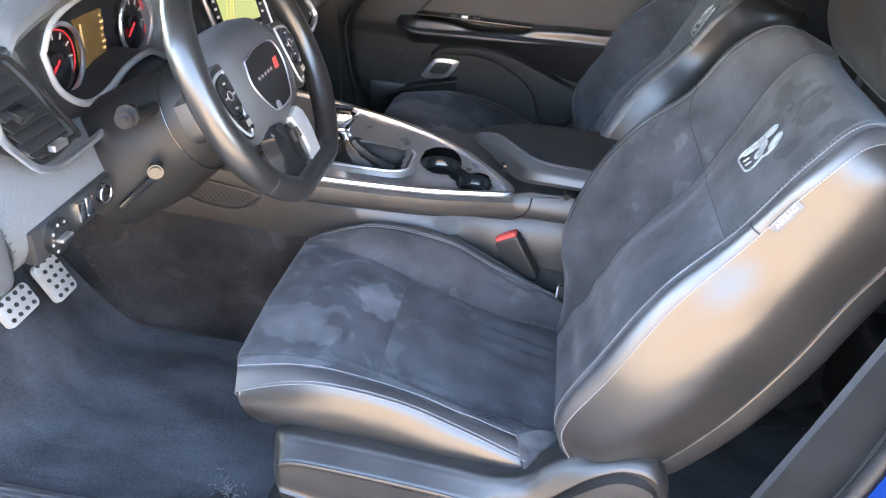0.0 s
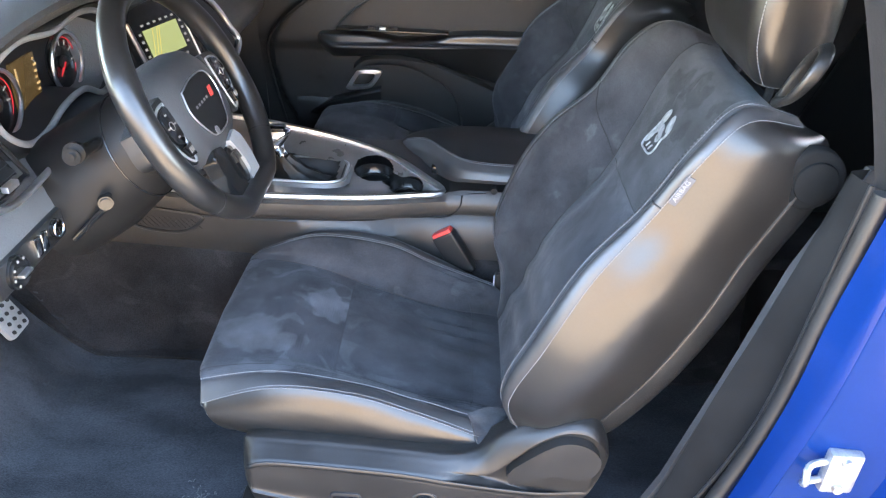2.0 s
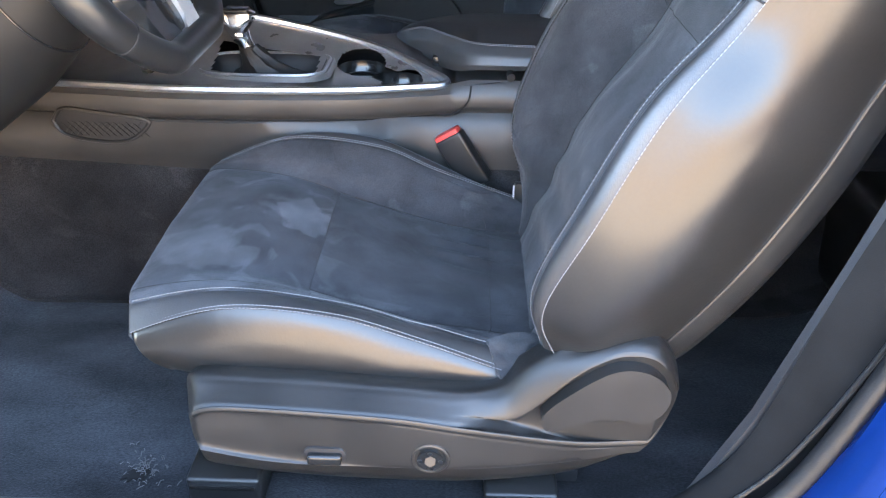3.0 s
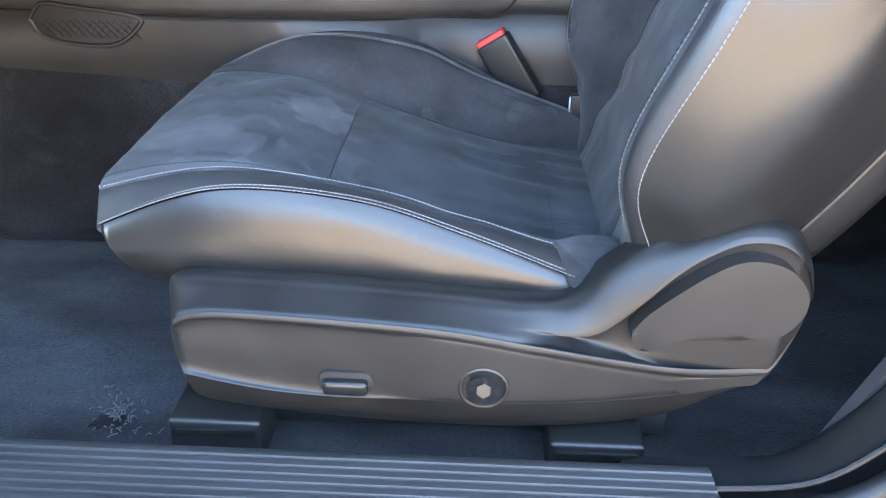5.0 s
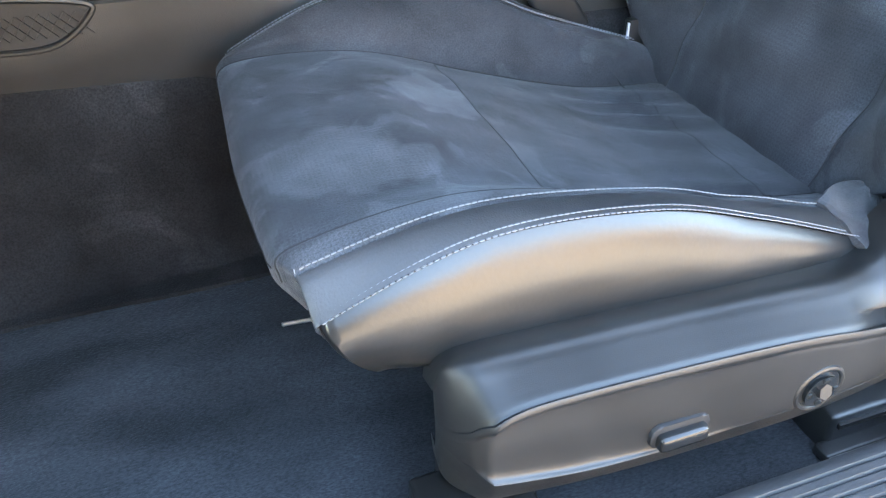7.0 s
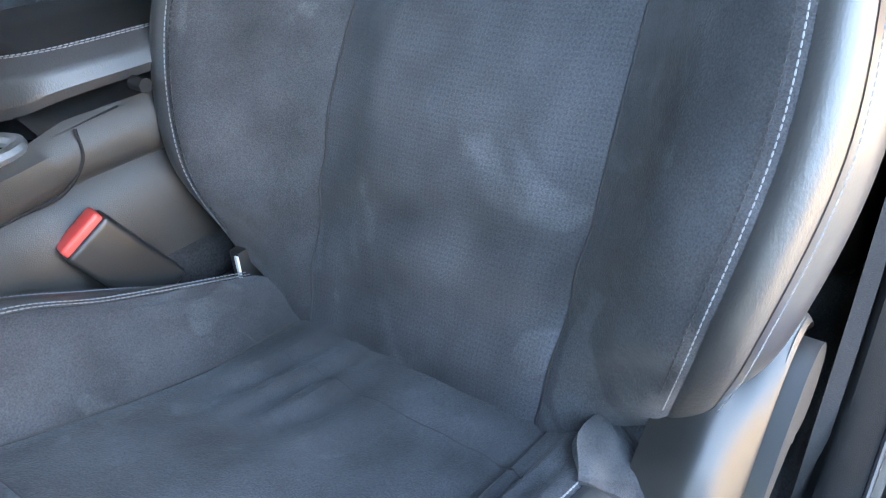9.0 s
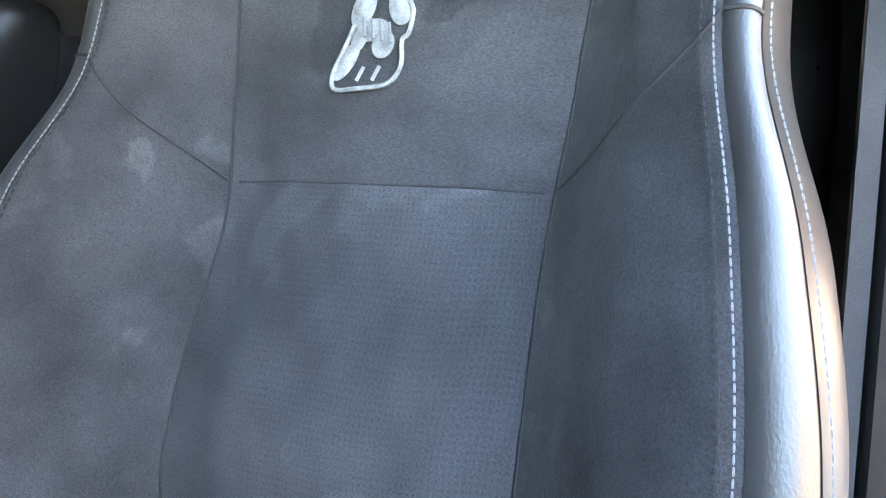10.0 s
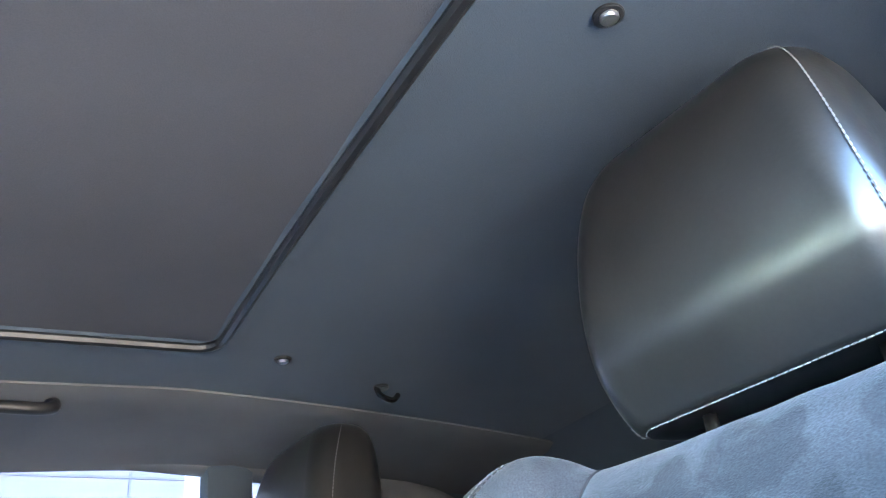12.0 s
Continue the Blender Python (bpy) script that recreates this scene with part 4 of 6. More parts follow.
    # belt guide loop on the shoulder
    loop = catmull([(0.541, YC - 0.156, 1.082), (0.540, YC - 0.164, 1.118), (0.537, YC - 0.178, 1.148), (0.528, YC - 0.208, 1.170), (0.520, YC - 0.236, 1.164), (0.514, YC - 0.244, 1.138), (0.515, YC - 0.230, 1.112), (0.522, YC - 0.202, 1.092), (0.532, YC - 0.170, 1.080), (0.541, YC - 0.156, 1.082)], 60)[:-1]
    loop = [p + np.array((0.32 * (p[2] - 1.08), 0.0, 0.0)) for p in loop]
    part("belt_guide", strap(loop, 0.019, 0.010, (1, 0, 0.35)), PLASTIC, back, "black plastic belt guide loop")
    # fold lever on the side of the back
    lev = [(0.572 + 0.038 * math.cos(a) * (1.25 if math.cos(a) > 0 else 1.0), 1.000 + 0.046 * math.sin(a)) for a in np.linspace(0, 2 * math.pi, 28, endpoint=False)]
    lever = part("fold_lever", slab(lev, YC - 0.232, YC - 0.252, "y", 0.008, 3), TRIM, back, "black oval folding lever")
    lev2 = [(0.578 + 0.025 * math.cos(a) * 1.2, 0.998 + 0.031 * math.sin(a)) for a in np.linspace(0, 2 * math.pi, 24, endpoint=False)]
    part("grip", slab(lev2, YC - 0.248, YC - 0.257, "y", 0.004), TRIM, lever)

    # plastic valance along the door side: a broad panel, a ledge that runs out to a point, and the recliner housing above it
    def along(pts):
        c = catmull([(*p, 0) for p in pts], 12 * len(pts))
        return np.interp(vx, np.maximum.accumulate(c[:, 0] + np.arange(len(c)) * 1e-9), c[:, 1])

    vx = np.concatenate([-0.2525 + 0.05 * np.linspace(0, 1, 22)[:-1] ** 2, np.linspace(-0.2025, 0.33, 84)[:-1], 0.3735 - 0.0435 * np.linspace(1, 0, 26) ** 2])
    z_top = along([(-0.253, 0.455), (-0.249, 0.478), (-0.240, 0.489), (-0.222, 0.494), (-0.185, 0.4935), (-0.076, 0.489), (0.031, 0.482), (0.105, 0.475), (0.140, 0.474), (0.160, 0.484), (0.180, 0.508), (0.213, 0.534), (0.245, 0.550), (0.283, 0.566), (0.307, 0.571), (0.333, 0.566), (0.353, 0.546), (0.366, 0.518), (0.374, 0.482)])
    z_rib = along([(-0.253, 0.425), (-0.240, 0.445), (-0.231, 0.462), (-0.214, 0.4735), (-0.176, 0.477), (-0.071, 0.472), (0.033, 0.463), (0.112, 0.447), (0.195, 0.427), (0.250, 0.415), (0.310, 0.409), (0.374, 0.412)])
    z_led = along([(-0.253, 0.44), (0.05, 0.462), (0.114, 0.449), (0.141, 0.443), (0.197, 0.431), (0.253, 0.418), (0.315, 0.4095), (0.374, 0.414)])
    z_lip = along([(-0.253, 0.46), (0.05, 0.470), (0.114, 0.452), (0.150, 0.449), (0.172, 0.455), (0.192, 0.472), (0.215, 0.497), (0.236, 0.521), (0.259, 0.540), (0.290, 0.555), (0.326, 0.552), (0.351, 0.528), (0.366, 0.498), (0.374, 0.480)])
    z_low = along([(-0.253, 0.410), (-0.238, 0.412), (-0.222, 0.404), (-0.150, 0.389), (-0.077, 0.383), (0.0, 0.383), (0.15, 0.380), (0.28, 0.386), (0.374, 0.40)])
    z_bot = along([(-0.253, 0.400), (-0.249, 0.362), (-0.232, 0.344), (-0.204, 0.335), (-0.085, 0.322), (0.034, 0.316), (0.152, 0.314), (0.225, 0.317), (0.262, 0.326), (0.295, 0.346), (0.330, 0.386), (0.355, 0.428), (0.374, 0.474)])
    y_rib = along([(-0.253, 0.063), (-0.10, 0.063), (0.05, 0.064), (0.12, 0.068), (0.20, 0.077), (0.26, 0.085), (0.315, 0.0935), (0.374, 0.096)])
    rows = []
    for x, zt, zp, zd, zr, zl, zb, yr in zip(vx, z_top, z_lip, z_led, z_rib, z_low, z_bot, y_rib):
        fork = min(1.0, max(0.0, (x - 0.085) / 0.075))
        fork = fork * fork * (3 - 2 * fork)
        zl, zr = max(zl, zb + 0.004), max(zr, zb + 0.008)
        zd = max(zd, zr + 0.0015)
        zp = min(max(zp, zd + 0.0015), zt - 0.004)
        yt = 0.100 + 0.012 * fork
        bev = [np.array((yt, zt - 0.004)) * (1 - k) + np.array((yr, zr)) * k for k in (0.30, 0.50, 0.62, 0.78)]
        back = [np.array((0.099, zp * 0.4 + zt * 0.6)), np.array((0.0885, zp)), np.array((0.0945, zp - min(0.007, (zp - zd) * 0.4))), np.array((0.0955, zd + 0.0008))]
        mids = [tuple(p * (1 - fork) + q * fork) for p, q in zip(bev, back)]
        rec = 0.0075 * min(1, max(0, (x + 0.240) / 0.014)) * min(1, max(0.0, (0.02 - x) / 0.16))
        ledge = tuple((np.array(mids[3]) * 0.35 + np.array((yr, zr)) * 0.65) + np.array((0.0015, -0.0006)))
        sec = [(yt + 0.050, zt - 0.012), (yt + 0.014, zt - 0.001), (yt, zt - 0.004)] + mids + [ledge, (yr + 0.0012, zr + 0.0035), (yr - 0.0006, zr - 0.0012), (yr + 0.0004 + rec * 0.3, zr - 0.0062), (yr + rec, zr - 0.0115 if zr - zl > 0.03 else zr * 0.7 + zl * 0.3),
               (yr + rec * 0.9, (zr + zl) / 2), (yr + rec * 0.8, zl + (0.008 if zr - zl > 0.03 else 0.001)), (yr + 0.001, zl + 0.002 if zr - zl > 0.03 else zl), (yr + 0.0015, zl - 0.001), (yr + 0.010, zb + (zl - zb) * 0.62), (yr + 0.026, zb + (zl - zb) * 0.26), (yr + 0.046, zb), (yr + 0.070, zb + 0.006)]
        e = min(1.0, max(0.0, (x + 0.2526) / 0.026)) ** 0.5 * min(1.0, max(0.0, (0.374 - x) / 0.030)) ** 0.42
        rows.append([(x, 0.125 + (y - 0.125) * e if y < 0.125 else y, z) for y, z in catmull(sec, 88)])
    val = part("valance", sheet(rows), SEAT_PLASTIC, base, "black plastic power-seat side panel")
    face = YC - 0.326
    sw = part("power_switch", box((-0.091, face - 0.009, 0.392), (-0.047, face + 0.02, 0.408), 0.005, 3), GLOSS, val, "black power seat switch")
    part("surround", slab(rounded(0.054, 0.026, 0.010, 5, (-0.069, 0.402)), face + 0.02, face - 0.0005, "y", 0.0025), DARK, sw)
    knob = part("lumbar_knob", disc((0.064, face + 0.004, 0.402), (0, -1, 0), 0.0205, 0.016, 32, 0.004), GLOSS, val, "round black lumbar knob")
    part("well", tube([(0.064 + 0.0225 * math.cos(a), face + 0.001, 0.402 + 0.0225 * math.sin(a)) for a in np.linspace(0, 2 * math.pi, 36, endpoint=False)], 0.0028, True, 8), PLASTIC, knob, "raised ring round the knob")
    part("dimple", disc((0.064, face - 0.0055, 0.404), (0.1, -1, 0.35), 0.0075, 0.004, 6), PLASTIC, knob)
    for k in range(4):
        a = k * math.pi / 2
        part("mark", disc((0.064 + 0.013 * math.cos(a), face - 0.0045, 0.402 + 0.013 * math.sin(a)), (0, -1, -0.2), 0.0032, 0.0016, 8), PLASTIC, knob)
    grip = catmull([(0.199, 0.465), (0.216, 0.489), (0.259, 0.528), (0.291, 0.544), (0.325, 0.538), (0.347, 0.516), (0.351, 0.494), (0.342, 0.473), (0.325, 0.462), (0.305, 0.463), (0.284, 0.470), (0.256, 0.461), (0.224, 0.447), (0.212, 0.441), (0.203, 0.449), (0.199, 0.465)], 72)[:-1]
    paddle = part("recliner_paddle", slab([tuple(p) for p in grip], 0.098, 0.076, "y", 0.0065, 4), SEAT_PLASTIC, val, "black club-shaped recliner paddle")
    part("backing", slab([tuple(p) for p in catmull([(0.215, 0.440), (0.256, 0.458), (0.290, 0.468), (0.312, 0.460), (0.318, 0.452), (0.285, 0.446), (0.245, 0.441), (0.215, 0.440)], 40)[:-1]], 0.098, 0.090, "y", 0.001), SEAT_PLASTIC, paddle, "thin plate under the paddle")
    # seat structure and rails
    part("seat_pan", box((-0.20, YC - 0.19, 0.36), (0.20, YC + 0.19, 0.415), 0.02), DARK, base, "dark metal seat pan")
    for sg in (-1, 1):
        part("rail", box((-0.235, YC + sg * 0.225 - 0.02, 0.275), (0.27, YC + sg * 0.225 + 0.02, 0.318), 0.004), DARK, base, "black steel seat rail")
    for x0, x1 in ((-0.275, -0.165), (0.13, 0.24)):
        low = 0.012 if x0 > 0 else 0.0
        cv = part("rail_cover", box((x0 + 0.006, YC - 0.302, 0.268 - low), (x1 - 0.004, YC - 0.235, 0.322 - low), 0.006, 3), PLASTIC, base, "black rail end cover")
        part("rib", box((x0 + 0.012, YC - 0.306, 0.306 - low), (x1 - 0.010, YC - 0.296, 0.3135 - low), 0.002), GLOSS, cv)
        part("foot", box((x0 - 0.004, YC - 0.318, 0.262), (x1 + 0.002, YC - 0.298, 0.281 - low * 0.5), 0.004, 3), PLASTIC, cv, "flat ledge of the cover")
        # metal line added as the highlight on the glossy black ledge
        part("edge_glint", tube([(x0 - 0.002, YC - 0.3175, 0.2785 - low * 0.5), (x1, YC - 0.3175, 0.2785 - low * 0.5)], 0.0014, sides=6), GREY_METAL, cv, "bright line standing for an edge highlight")
    part("loose_clip", tube([(-0.30, YC - 0.14, 0.44), (-0.345, YC - 0.15, 0.452)], 0.0018, sides=6), SILVER, base, "thin wire clip")
    return base


driver = seat("driver_seat")
passenger = copy_thing(driver, pose(0.005, 1.25, 0.30, 0, 2.5, 0) @ Matrix.Diagonal((1, -1, 1, 1)))
passenger.name = "passenger_seat"
tagged(passenger, "black leather and grey suede bucket seat beside the console")


# ---- dashboard ----
def dash_profile(y):
    """Section of the dash at y, from the windscreen over the pad and down the face to the underside."""
    k = math.exp(-((y - 0.45) / 0.20) ** 6)              # instrument hood
    s = math.exp(-((y - 0.84) / 0.19) ** 6)              # centre stack
    e = 0.0
    face = -0.600 - 0.085 * k
    return [(-1.12, 0.985), (-0.95, 1.035), (-0.80, 1.060 + 0.012 * k), (-0.69 - 0.01 * k, 1.074 + 0.018 * k), (-0.635 - 0.05 * k, 1.066 + 0.016 * k), (face - 0.005, 1.035),
            (face, 0.985), (-0.590 - 0.085 * k + 0.01 * s, 0.925), (-0.565 + 0.02 * s, 0.890), (-0.548 + e, 0.872), (-0.535 + e + 0.03 * s, 0.845), (-0.545 + 0.03 * s, 0.812), (-0.575, 0.800), (-0.75, 0.780), (-1.05, 0.780)]


dash = thing("dashboard", (-0.7, 0.82, 0.85), "soft black dashboard with silver trim, gauges and lit screen", "dashboard")
part("dash_pad", sheet([[(p[0], y, p[1]) for p in catmull(dash_profile(y), 60)] for y in np.linspace(0.0, 1.62, 130)]), DASH_SKIN, dash, "grained soft black dash skin")
part("end_cap", slab([tuple(p) for p in catmull(dash_profile(0.0), 40)], 0.006, -0.006, "y"), PLASTIC, dash, "black dash end cap")
part("end_cap", slab([tuple(p) for p in catmull(dash_profile(1.62), 40)], 1.614, 1.626, "y"), PLASTIC, dash, "black dash end cap")
part("kick_panel", box((-0.62, -0.060, 0.80), (-0.525, -0.008, 0.900), 0.022, 4), PLASTIC_SOFT, dash, "grained black hinge pillar trim")
part("firewall_trim", box((-1.12, 0.0, 0.30), (-1.10, 1.62, 0.98)), DARK, dash, "dark footwell bulkhead")

# instrument hood and ring
RING = [(0.226, 1.020), (0.262, 1.057), (0.345, 1.073), (0.45, 1.060), (0.55, 1.066), (0.635, 1.045), (0.675, 0.995), (0.655, 0.925), (0.59, 0.905), (0.52, 0.935), (0.44, 0.934), (0.365, 0.914), (0.302, 0.919), (0.246, 0.962)]
ringp = catmull(RING + RING[:1], 120)[:-1]
mid = np.mean(ringp, axis=0)
cluster = part("binnacle", sheet([[(-0.605, *p) for p in ringp], [(-0.63, *(mid + (p - mid) * 0.97)) for p in ringp], [(-0.668, *(mid + (p - mid) * 0.92)) for p in ringp], [(-0.668, *(mid + (p - mid) * 0.02)) for p in ringp]], False, True), DARK, dash, "dark instrument binnacle")
part("ring", tube([(-0.602, *p) for p in ringp], 0.0058, True, 10), PEDAL, cluster, "satin silver bezel")
hood = []
for t in np.linspace(0, 1, 40):
    y = 0.14 + t * 0.62
    zt = 1.062 + 0.050 * math.sin(math.pi * t) ** 0.5
    hood.append([(-0.80, y, 1.055), (-0.70, y, zt + 0.004), (-0.625, y, zt + 0.002), (-0.588, y, zt - 0.006), (-0.583, y, zt - 0.014), (-0.590, y, zt - 0.026), (-0.604, y, max(1.02, zt - 0.036))])
part("hood", sheet(hood), DASH_SKIN, cluster, "grained black instrument hood")
part("surround", sheet([[(-0.603, *p) for p in ringp], [(-0.597, *(mid + (p - mid) * np.array((1.14, 1.10)))) for p in ringp], [(-0.61, *(mid + (p - mid) * np.array((1.30, 1.22)))) for p in ringp]], False, True), PLASTIC, cluster, "dark brown-black binnacle surround")
for cy, cz in ((0.340, 0.968), (0.574, 0.965)):
    dial = part("gauge", disc((-0.664, cy, cz), (1, 0, 0.1), 0.052, 0.004, 40), GLOSS, cluster, "black dial with a red rim")
    part("bezel", tube([(-0.652, cy + 0.056 * math.cos(a), cz + 0.056 * math.sin(a)) for a in np.linspace(0, 2 * math.pi, 48, endpoint=False)], 0.004, True, 8), SILVER, dial, "silver gauge bezel")
    part("red_arc", tube([(-0.660, cy + 0.046 * math.cos(a), cz + 0.046 * math.sin(a)) for a in np.linspace(-1.6, 1.7, 30)], 0.0011, sides=6), RED_LIT, dial, "red rim line")
    part("needle", tube([(-0.657, cy, cz), (-0.657, cy - 0.022, cz - 0.020)], [0.003, 0.0012], sides=6), RED_LIT, dial, "red needle")
    part("hub_cap", disc((-0.659, cy, cz), (1, 0, 0), 0.012, 0.006, 20), DARK, dial)
    for k in range(9):
        a = math.radians(225 - k * 33)
        part("mark", turned(box((-0.0006, -0.005, -0.0012), (0.0006, 0.005, 0.0012)), Matrix.Translation((-0.661, cy + 0.037 * math.cos(a), cz + 0.037 * math.sin(a))) @ Matrix.Rotation(a, 4, "X")), DIAL_MARK, dial)
disp = part("amber_display", box((-0.667, 0.402, 0.930), (-0.661, 0.482, 1.014), 0.002), AMBER, cluster, "amber trip display")
for k in range(7):
    part("segment", box((-0.6605, 0.471, 0.936 + k * 0.0110), (-0.6595, 0.475 + 0.003 * (k % 3), 0.940 + k * 0.0110)), AMBER_LIT, disp)
part("segment", box((-0.6605, 0.412, 0.965), (-0.6595, 0.416, 1.004)), AMBER_LIT, disp)

# driver's outer air vent
VENT = [(0.048, 1.050), (0.098, 1.058), (0.198, 0.928), (0.190, 0.916), (0.112, 0.914), (0.052, 0.985)]
vent = part("air_vent", slab([tuple(p) for p in catmull(VENT + VENT[:1], 60)[:-1]], -0.60, -0.572, "x"), DEEP, dash, "dark air vent recess")
vp = catmull(VENT + VENT[:1], 60)[:-1]
part("vent_frame", tube([(-0.556, *p) for p in vp], 0.004, True, 8), GLOSS, vent, "gloss black vent frame")
for k in range(6):
    z = 0.938 + k * 0.0185
    y0, y1 = max(0.060, 0.096 - k * 0.010), 0.180 - k * 0.0145
    part("slat", turned(box((-0.012, y0 - 0.12, -0.0014), (0.012, y1 - 0.12, 0.0014), 0.001), Matrix.Translation((-0.566, 0.12, z)) @ Matrix.Rotation(radians(30), 4, "Y")), PLASTIC, vent, "black vent slat")
part("tab", turned(box((-0.010, -0.013, -0.006), (0.012, 0.013, 0.006), 0.003), Matrix.Translation((-0.553, 0.092, 0.990)) @ Matrix.Rotation(radians(20), 4, "Y")), GLOSS, vent, "black vent tab")
part("wheel_tab", box((-0.552, 0.128, 0.922), (-0.540, 0.158, 0.932), 0.002), SILVER, vent, "silver vent thumb wheel")
part("silver_trim", tube([(-0.546, *p) for p in catmull([(0.040, 1.045), (0.040, 0.985), (0.066, 0.945), (0.104, 0.908), (0.160, 0.897), (0.255, 0.902)], 40)], [0.0055] * 40, sides=8), SILVER, vent, "satin silver sweep")

# lamp switch row
panel = part("switch_panel", box((-0.548, 0.03, 0.803), (-0.528, 0.225, 0.852), 0.006), PLASTIC, dash, "black switch panel")
sw = part("lamp_switch", disc((-0.525, 0.075, 0.826), (1, 0, 0.05), 0.0255, 0.012, 32, 0.004), GLOSS, panel, "round black headlamp switch")
part("grip", box((-0.520, 0.062, 0.8235), (-0.509, 0.088, 0.8285), 0.002), SILVER, sw, "silver grip")
for k in range(5):
    a = radians(60 + k * 42)
    part("mark", disc((-0.5185, 0.075 + 0.0205 * math.cos(a), 0.826 + 0.0205 * math.sin(a)), (1, 0, 0.05), 0.0024, 0.001, 8), DIAL_MARK, sw)
for k in range(2):
    part("button", box((-0.532, 0.128 + k * 0.019, 0.816), (-0.522, 0.144 + k * 0.019, 0.846), 0.003), CHROME, panel, "chrome dimmer wheel")
st = part("start_button", disc((-0.526, 0.192, 0.832), (1, 0, 0), 0.0145, 0.012, 28, 0.002), GLOSS, panel, "round button with chrome rim")
part("rim", tube([(-0.520, 0.192 + 0.0135 * math.cos(a), 0.832 + 0.0135 * math.sin(a)) for a in np.linspace(0, 2 * math.pi, 28, endpoint=False)], 0.0015, True, 6), CHROME, st)

# centre stack with the map screen
TURN, LEAN = radians(16), radians(20)           # the stack faces the driver and leans back
SY = Vector((math.sin(TURN), math.cos(TURN), 0))
SN = Vector((math.cos(TURN) * math.cos(LEAN), -math.sin(TURN) * math.cos(LEAN), math.sin(LEAN)))
SV = SN.cross(SY)


def on_stack(y, v, out):
    return Vector((-0.56, 0.72, 0.987)) + SY * float(y) + SV * float(v) + SN * float(out)


def stack_plate(y0, y1, v0, v1, o0, o1):
    return loft([[on_stack(y0, v0, o), on_stack(y1, v0, o), on_stack(y1, v1, o), on_stack(y0, v1, o)] for o in (o0, o1)])


PANEL = [(-0.050, 0.040), (0.04, 0.052), (0.13, 0.050), (0.205, 0.040), (0.239, 0.017), (0.264, -0.019), (0.278, -0.056), (0.293, -0.096), (0.250, -0.126), (0.183, -0.127), (0.09, -0.135), (0.0, -0.135), (-0.048, -0.110), (-0.055, -0.03)]
panel_line = [tuple(p) for p in catmull(PANEL + PANEL[:1], 84)[:-1]]
stack = part("radio_panel", loft([[on_stack(y, v, o) for y, v in panel_line] for o in (-0.11, -0.002, 0.0)]), GLOSS, dash, "gloss black centre stack")
screen = part("map_screen", stack_plate(-0.004, 0.107, -0.059, 0.001, 0.001, 0.003), MAP_GREEN, stack, "lit yellow-green map screen")
for a, c in (((0.000, -0.057), (0.026, 0.000)), ((0.008, -0.058), (0.041, 0.000)), ((0.018, -0.058), (0.048, 0.000))):
    part("road", tube([on_stack(*a, 0.0032), on_stack(*c, 0.0032)], 0.0011, sides=4), MAP_ROAD, screen)
for k in range(6):
    part("key_mark", stack_plate(-0.002 + k * 0.020, 0.006 + k * 0.020, -0.074, -0.069, 0.001, 0.002), DIAL_MARK, stack)
    part("key_mark", stack_plate(-0.002 + k * 0.020, 0.006 + k * 0.020, 0.009, 0.013, 0.001, 0.002), DIAL_MARK, stack)
for k in range(4):
    part("key_mark", stack_plate(-0.018, -0.011, -0.052 + k * 0.015, -0.047 + k * 0.015, 0.001, 0.002), DIAL_MARK, stack)
    part("key_mark", stack_plate(0.116, 0.123, -0.052 + k * 0.015, -0.047 + k * 0.015, 0.001, 0.002), DIAL_MARK, stack)
part("dial_knob", disc(on_stack(0.084, -0.090, 0.010), tuple(SN), 0.010, 0.020, 24, 0.003), CHROME, stack, "chrome rotary knob")
part("silver_frame", tube([on_stack(y, v, 0.003) for y, v in catmull(PANEL[2:10] + [(0.140, -0.112)], 60)], 0.0070, sides=8), SILVER, stack, "satin silver stack frame")
part("inner_line", tube([on_stack(y, v, 0.002) for y, v in catmull([(0.128, 0.046), (0.132, 0.0), (0.137, -0.056), (0.140, -0.108)], 24)], 0.0024, sides=8), SILVER, stack, "thin silver line beside the screen")
part("frame_strip", loft([[on_stack(y, v, o) for y, v in ((0.150, 0.038), (0.205, 0.030), (0.252, -0.020), (0.277, -0.092), (0.246, -0.116), (0.158, -0.112))] for o in (0.0005, 0.004)]), PLASTIC, stack, "black strip inside the frame")
part("louvre", tube([on_stack(y, v, 0.001) for y, v in ((-0.038, 0.024), (-0.034, -0.028), (-0.028, -0.085))], 0.0055, sides=8), GREY_METAL, stack, "grey upright bar beside the screen")
for y in (1.10, 1.50):
    v = part("air_vent", disc((-0.590, y, 0.965), (1, 0, 0.3), 0.042, 0.02, 28, 0.004), DARK, dash, "round dark air vent")
    for k in range(3):
        part("slat", box((-0.582, y - 0.034, 0.948 + k * 0.014), (-0.572, y + 0.034, 0.952 + k * 0.014)), PLASTIC, v)
part("badge", box((-0.562, 1.30, 0.842), (-0.538, 1.35, 0.856), 0.004), STEEL, dash, "small grey badge")

# ---- steering column and wheel ----
WC = Vector((-0.340, 0.340, 0.992))
WA = radians(27)
WN, WU, WV = Vector((math.cos(WA), 0, math.sin(WA))), Vector((0, 1, 0)), Vector((-math.sin(WA), 0, math.cos(WA)))


def W(a, b, h):
    return WC + WU * float(a) + WV * float(b) + WN * float(h)


def wheel_plate(outline, h0, h1, bevel=0.0):
    bm = slab(outline, h0, h1, "z", bevel)
    m = Matrix((WU.to_4d(), WV.to_4d(), WN.to_4d(), (0, 0, 0, 1))).transposed()
    for r in range(3):
        m[r][3] = WC[r]
    m[3] = (0, 0, 0, 1)
    return turned(bm, m)


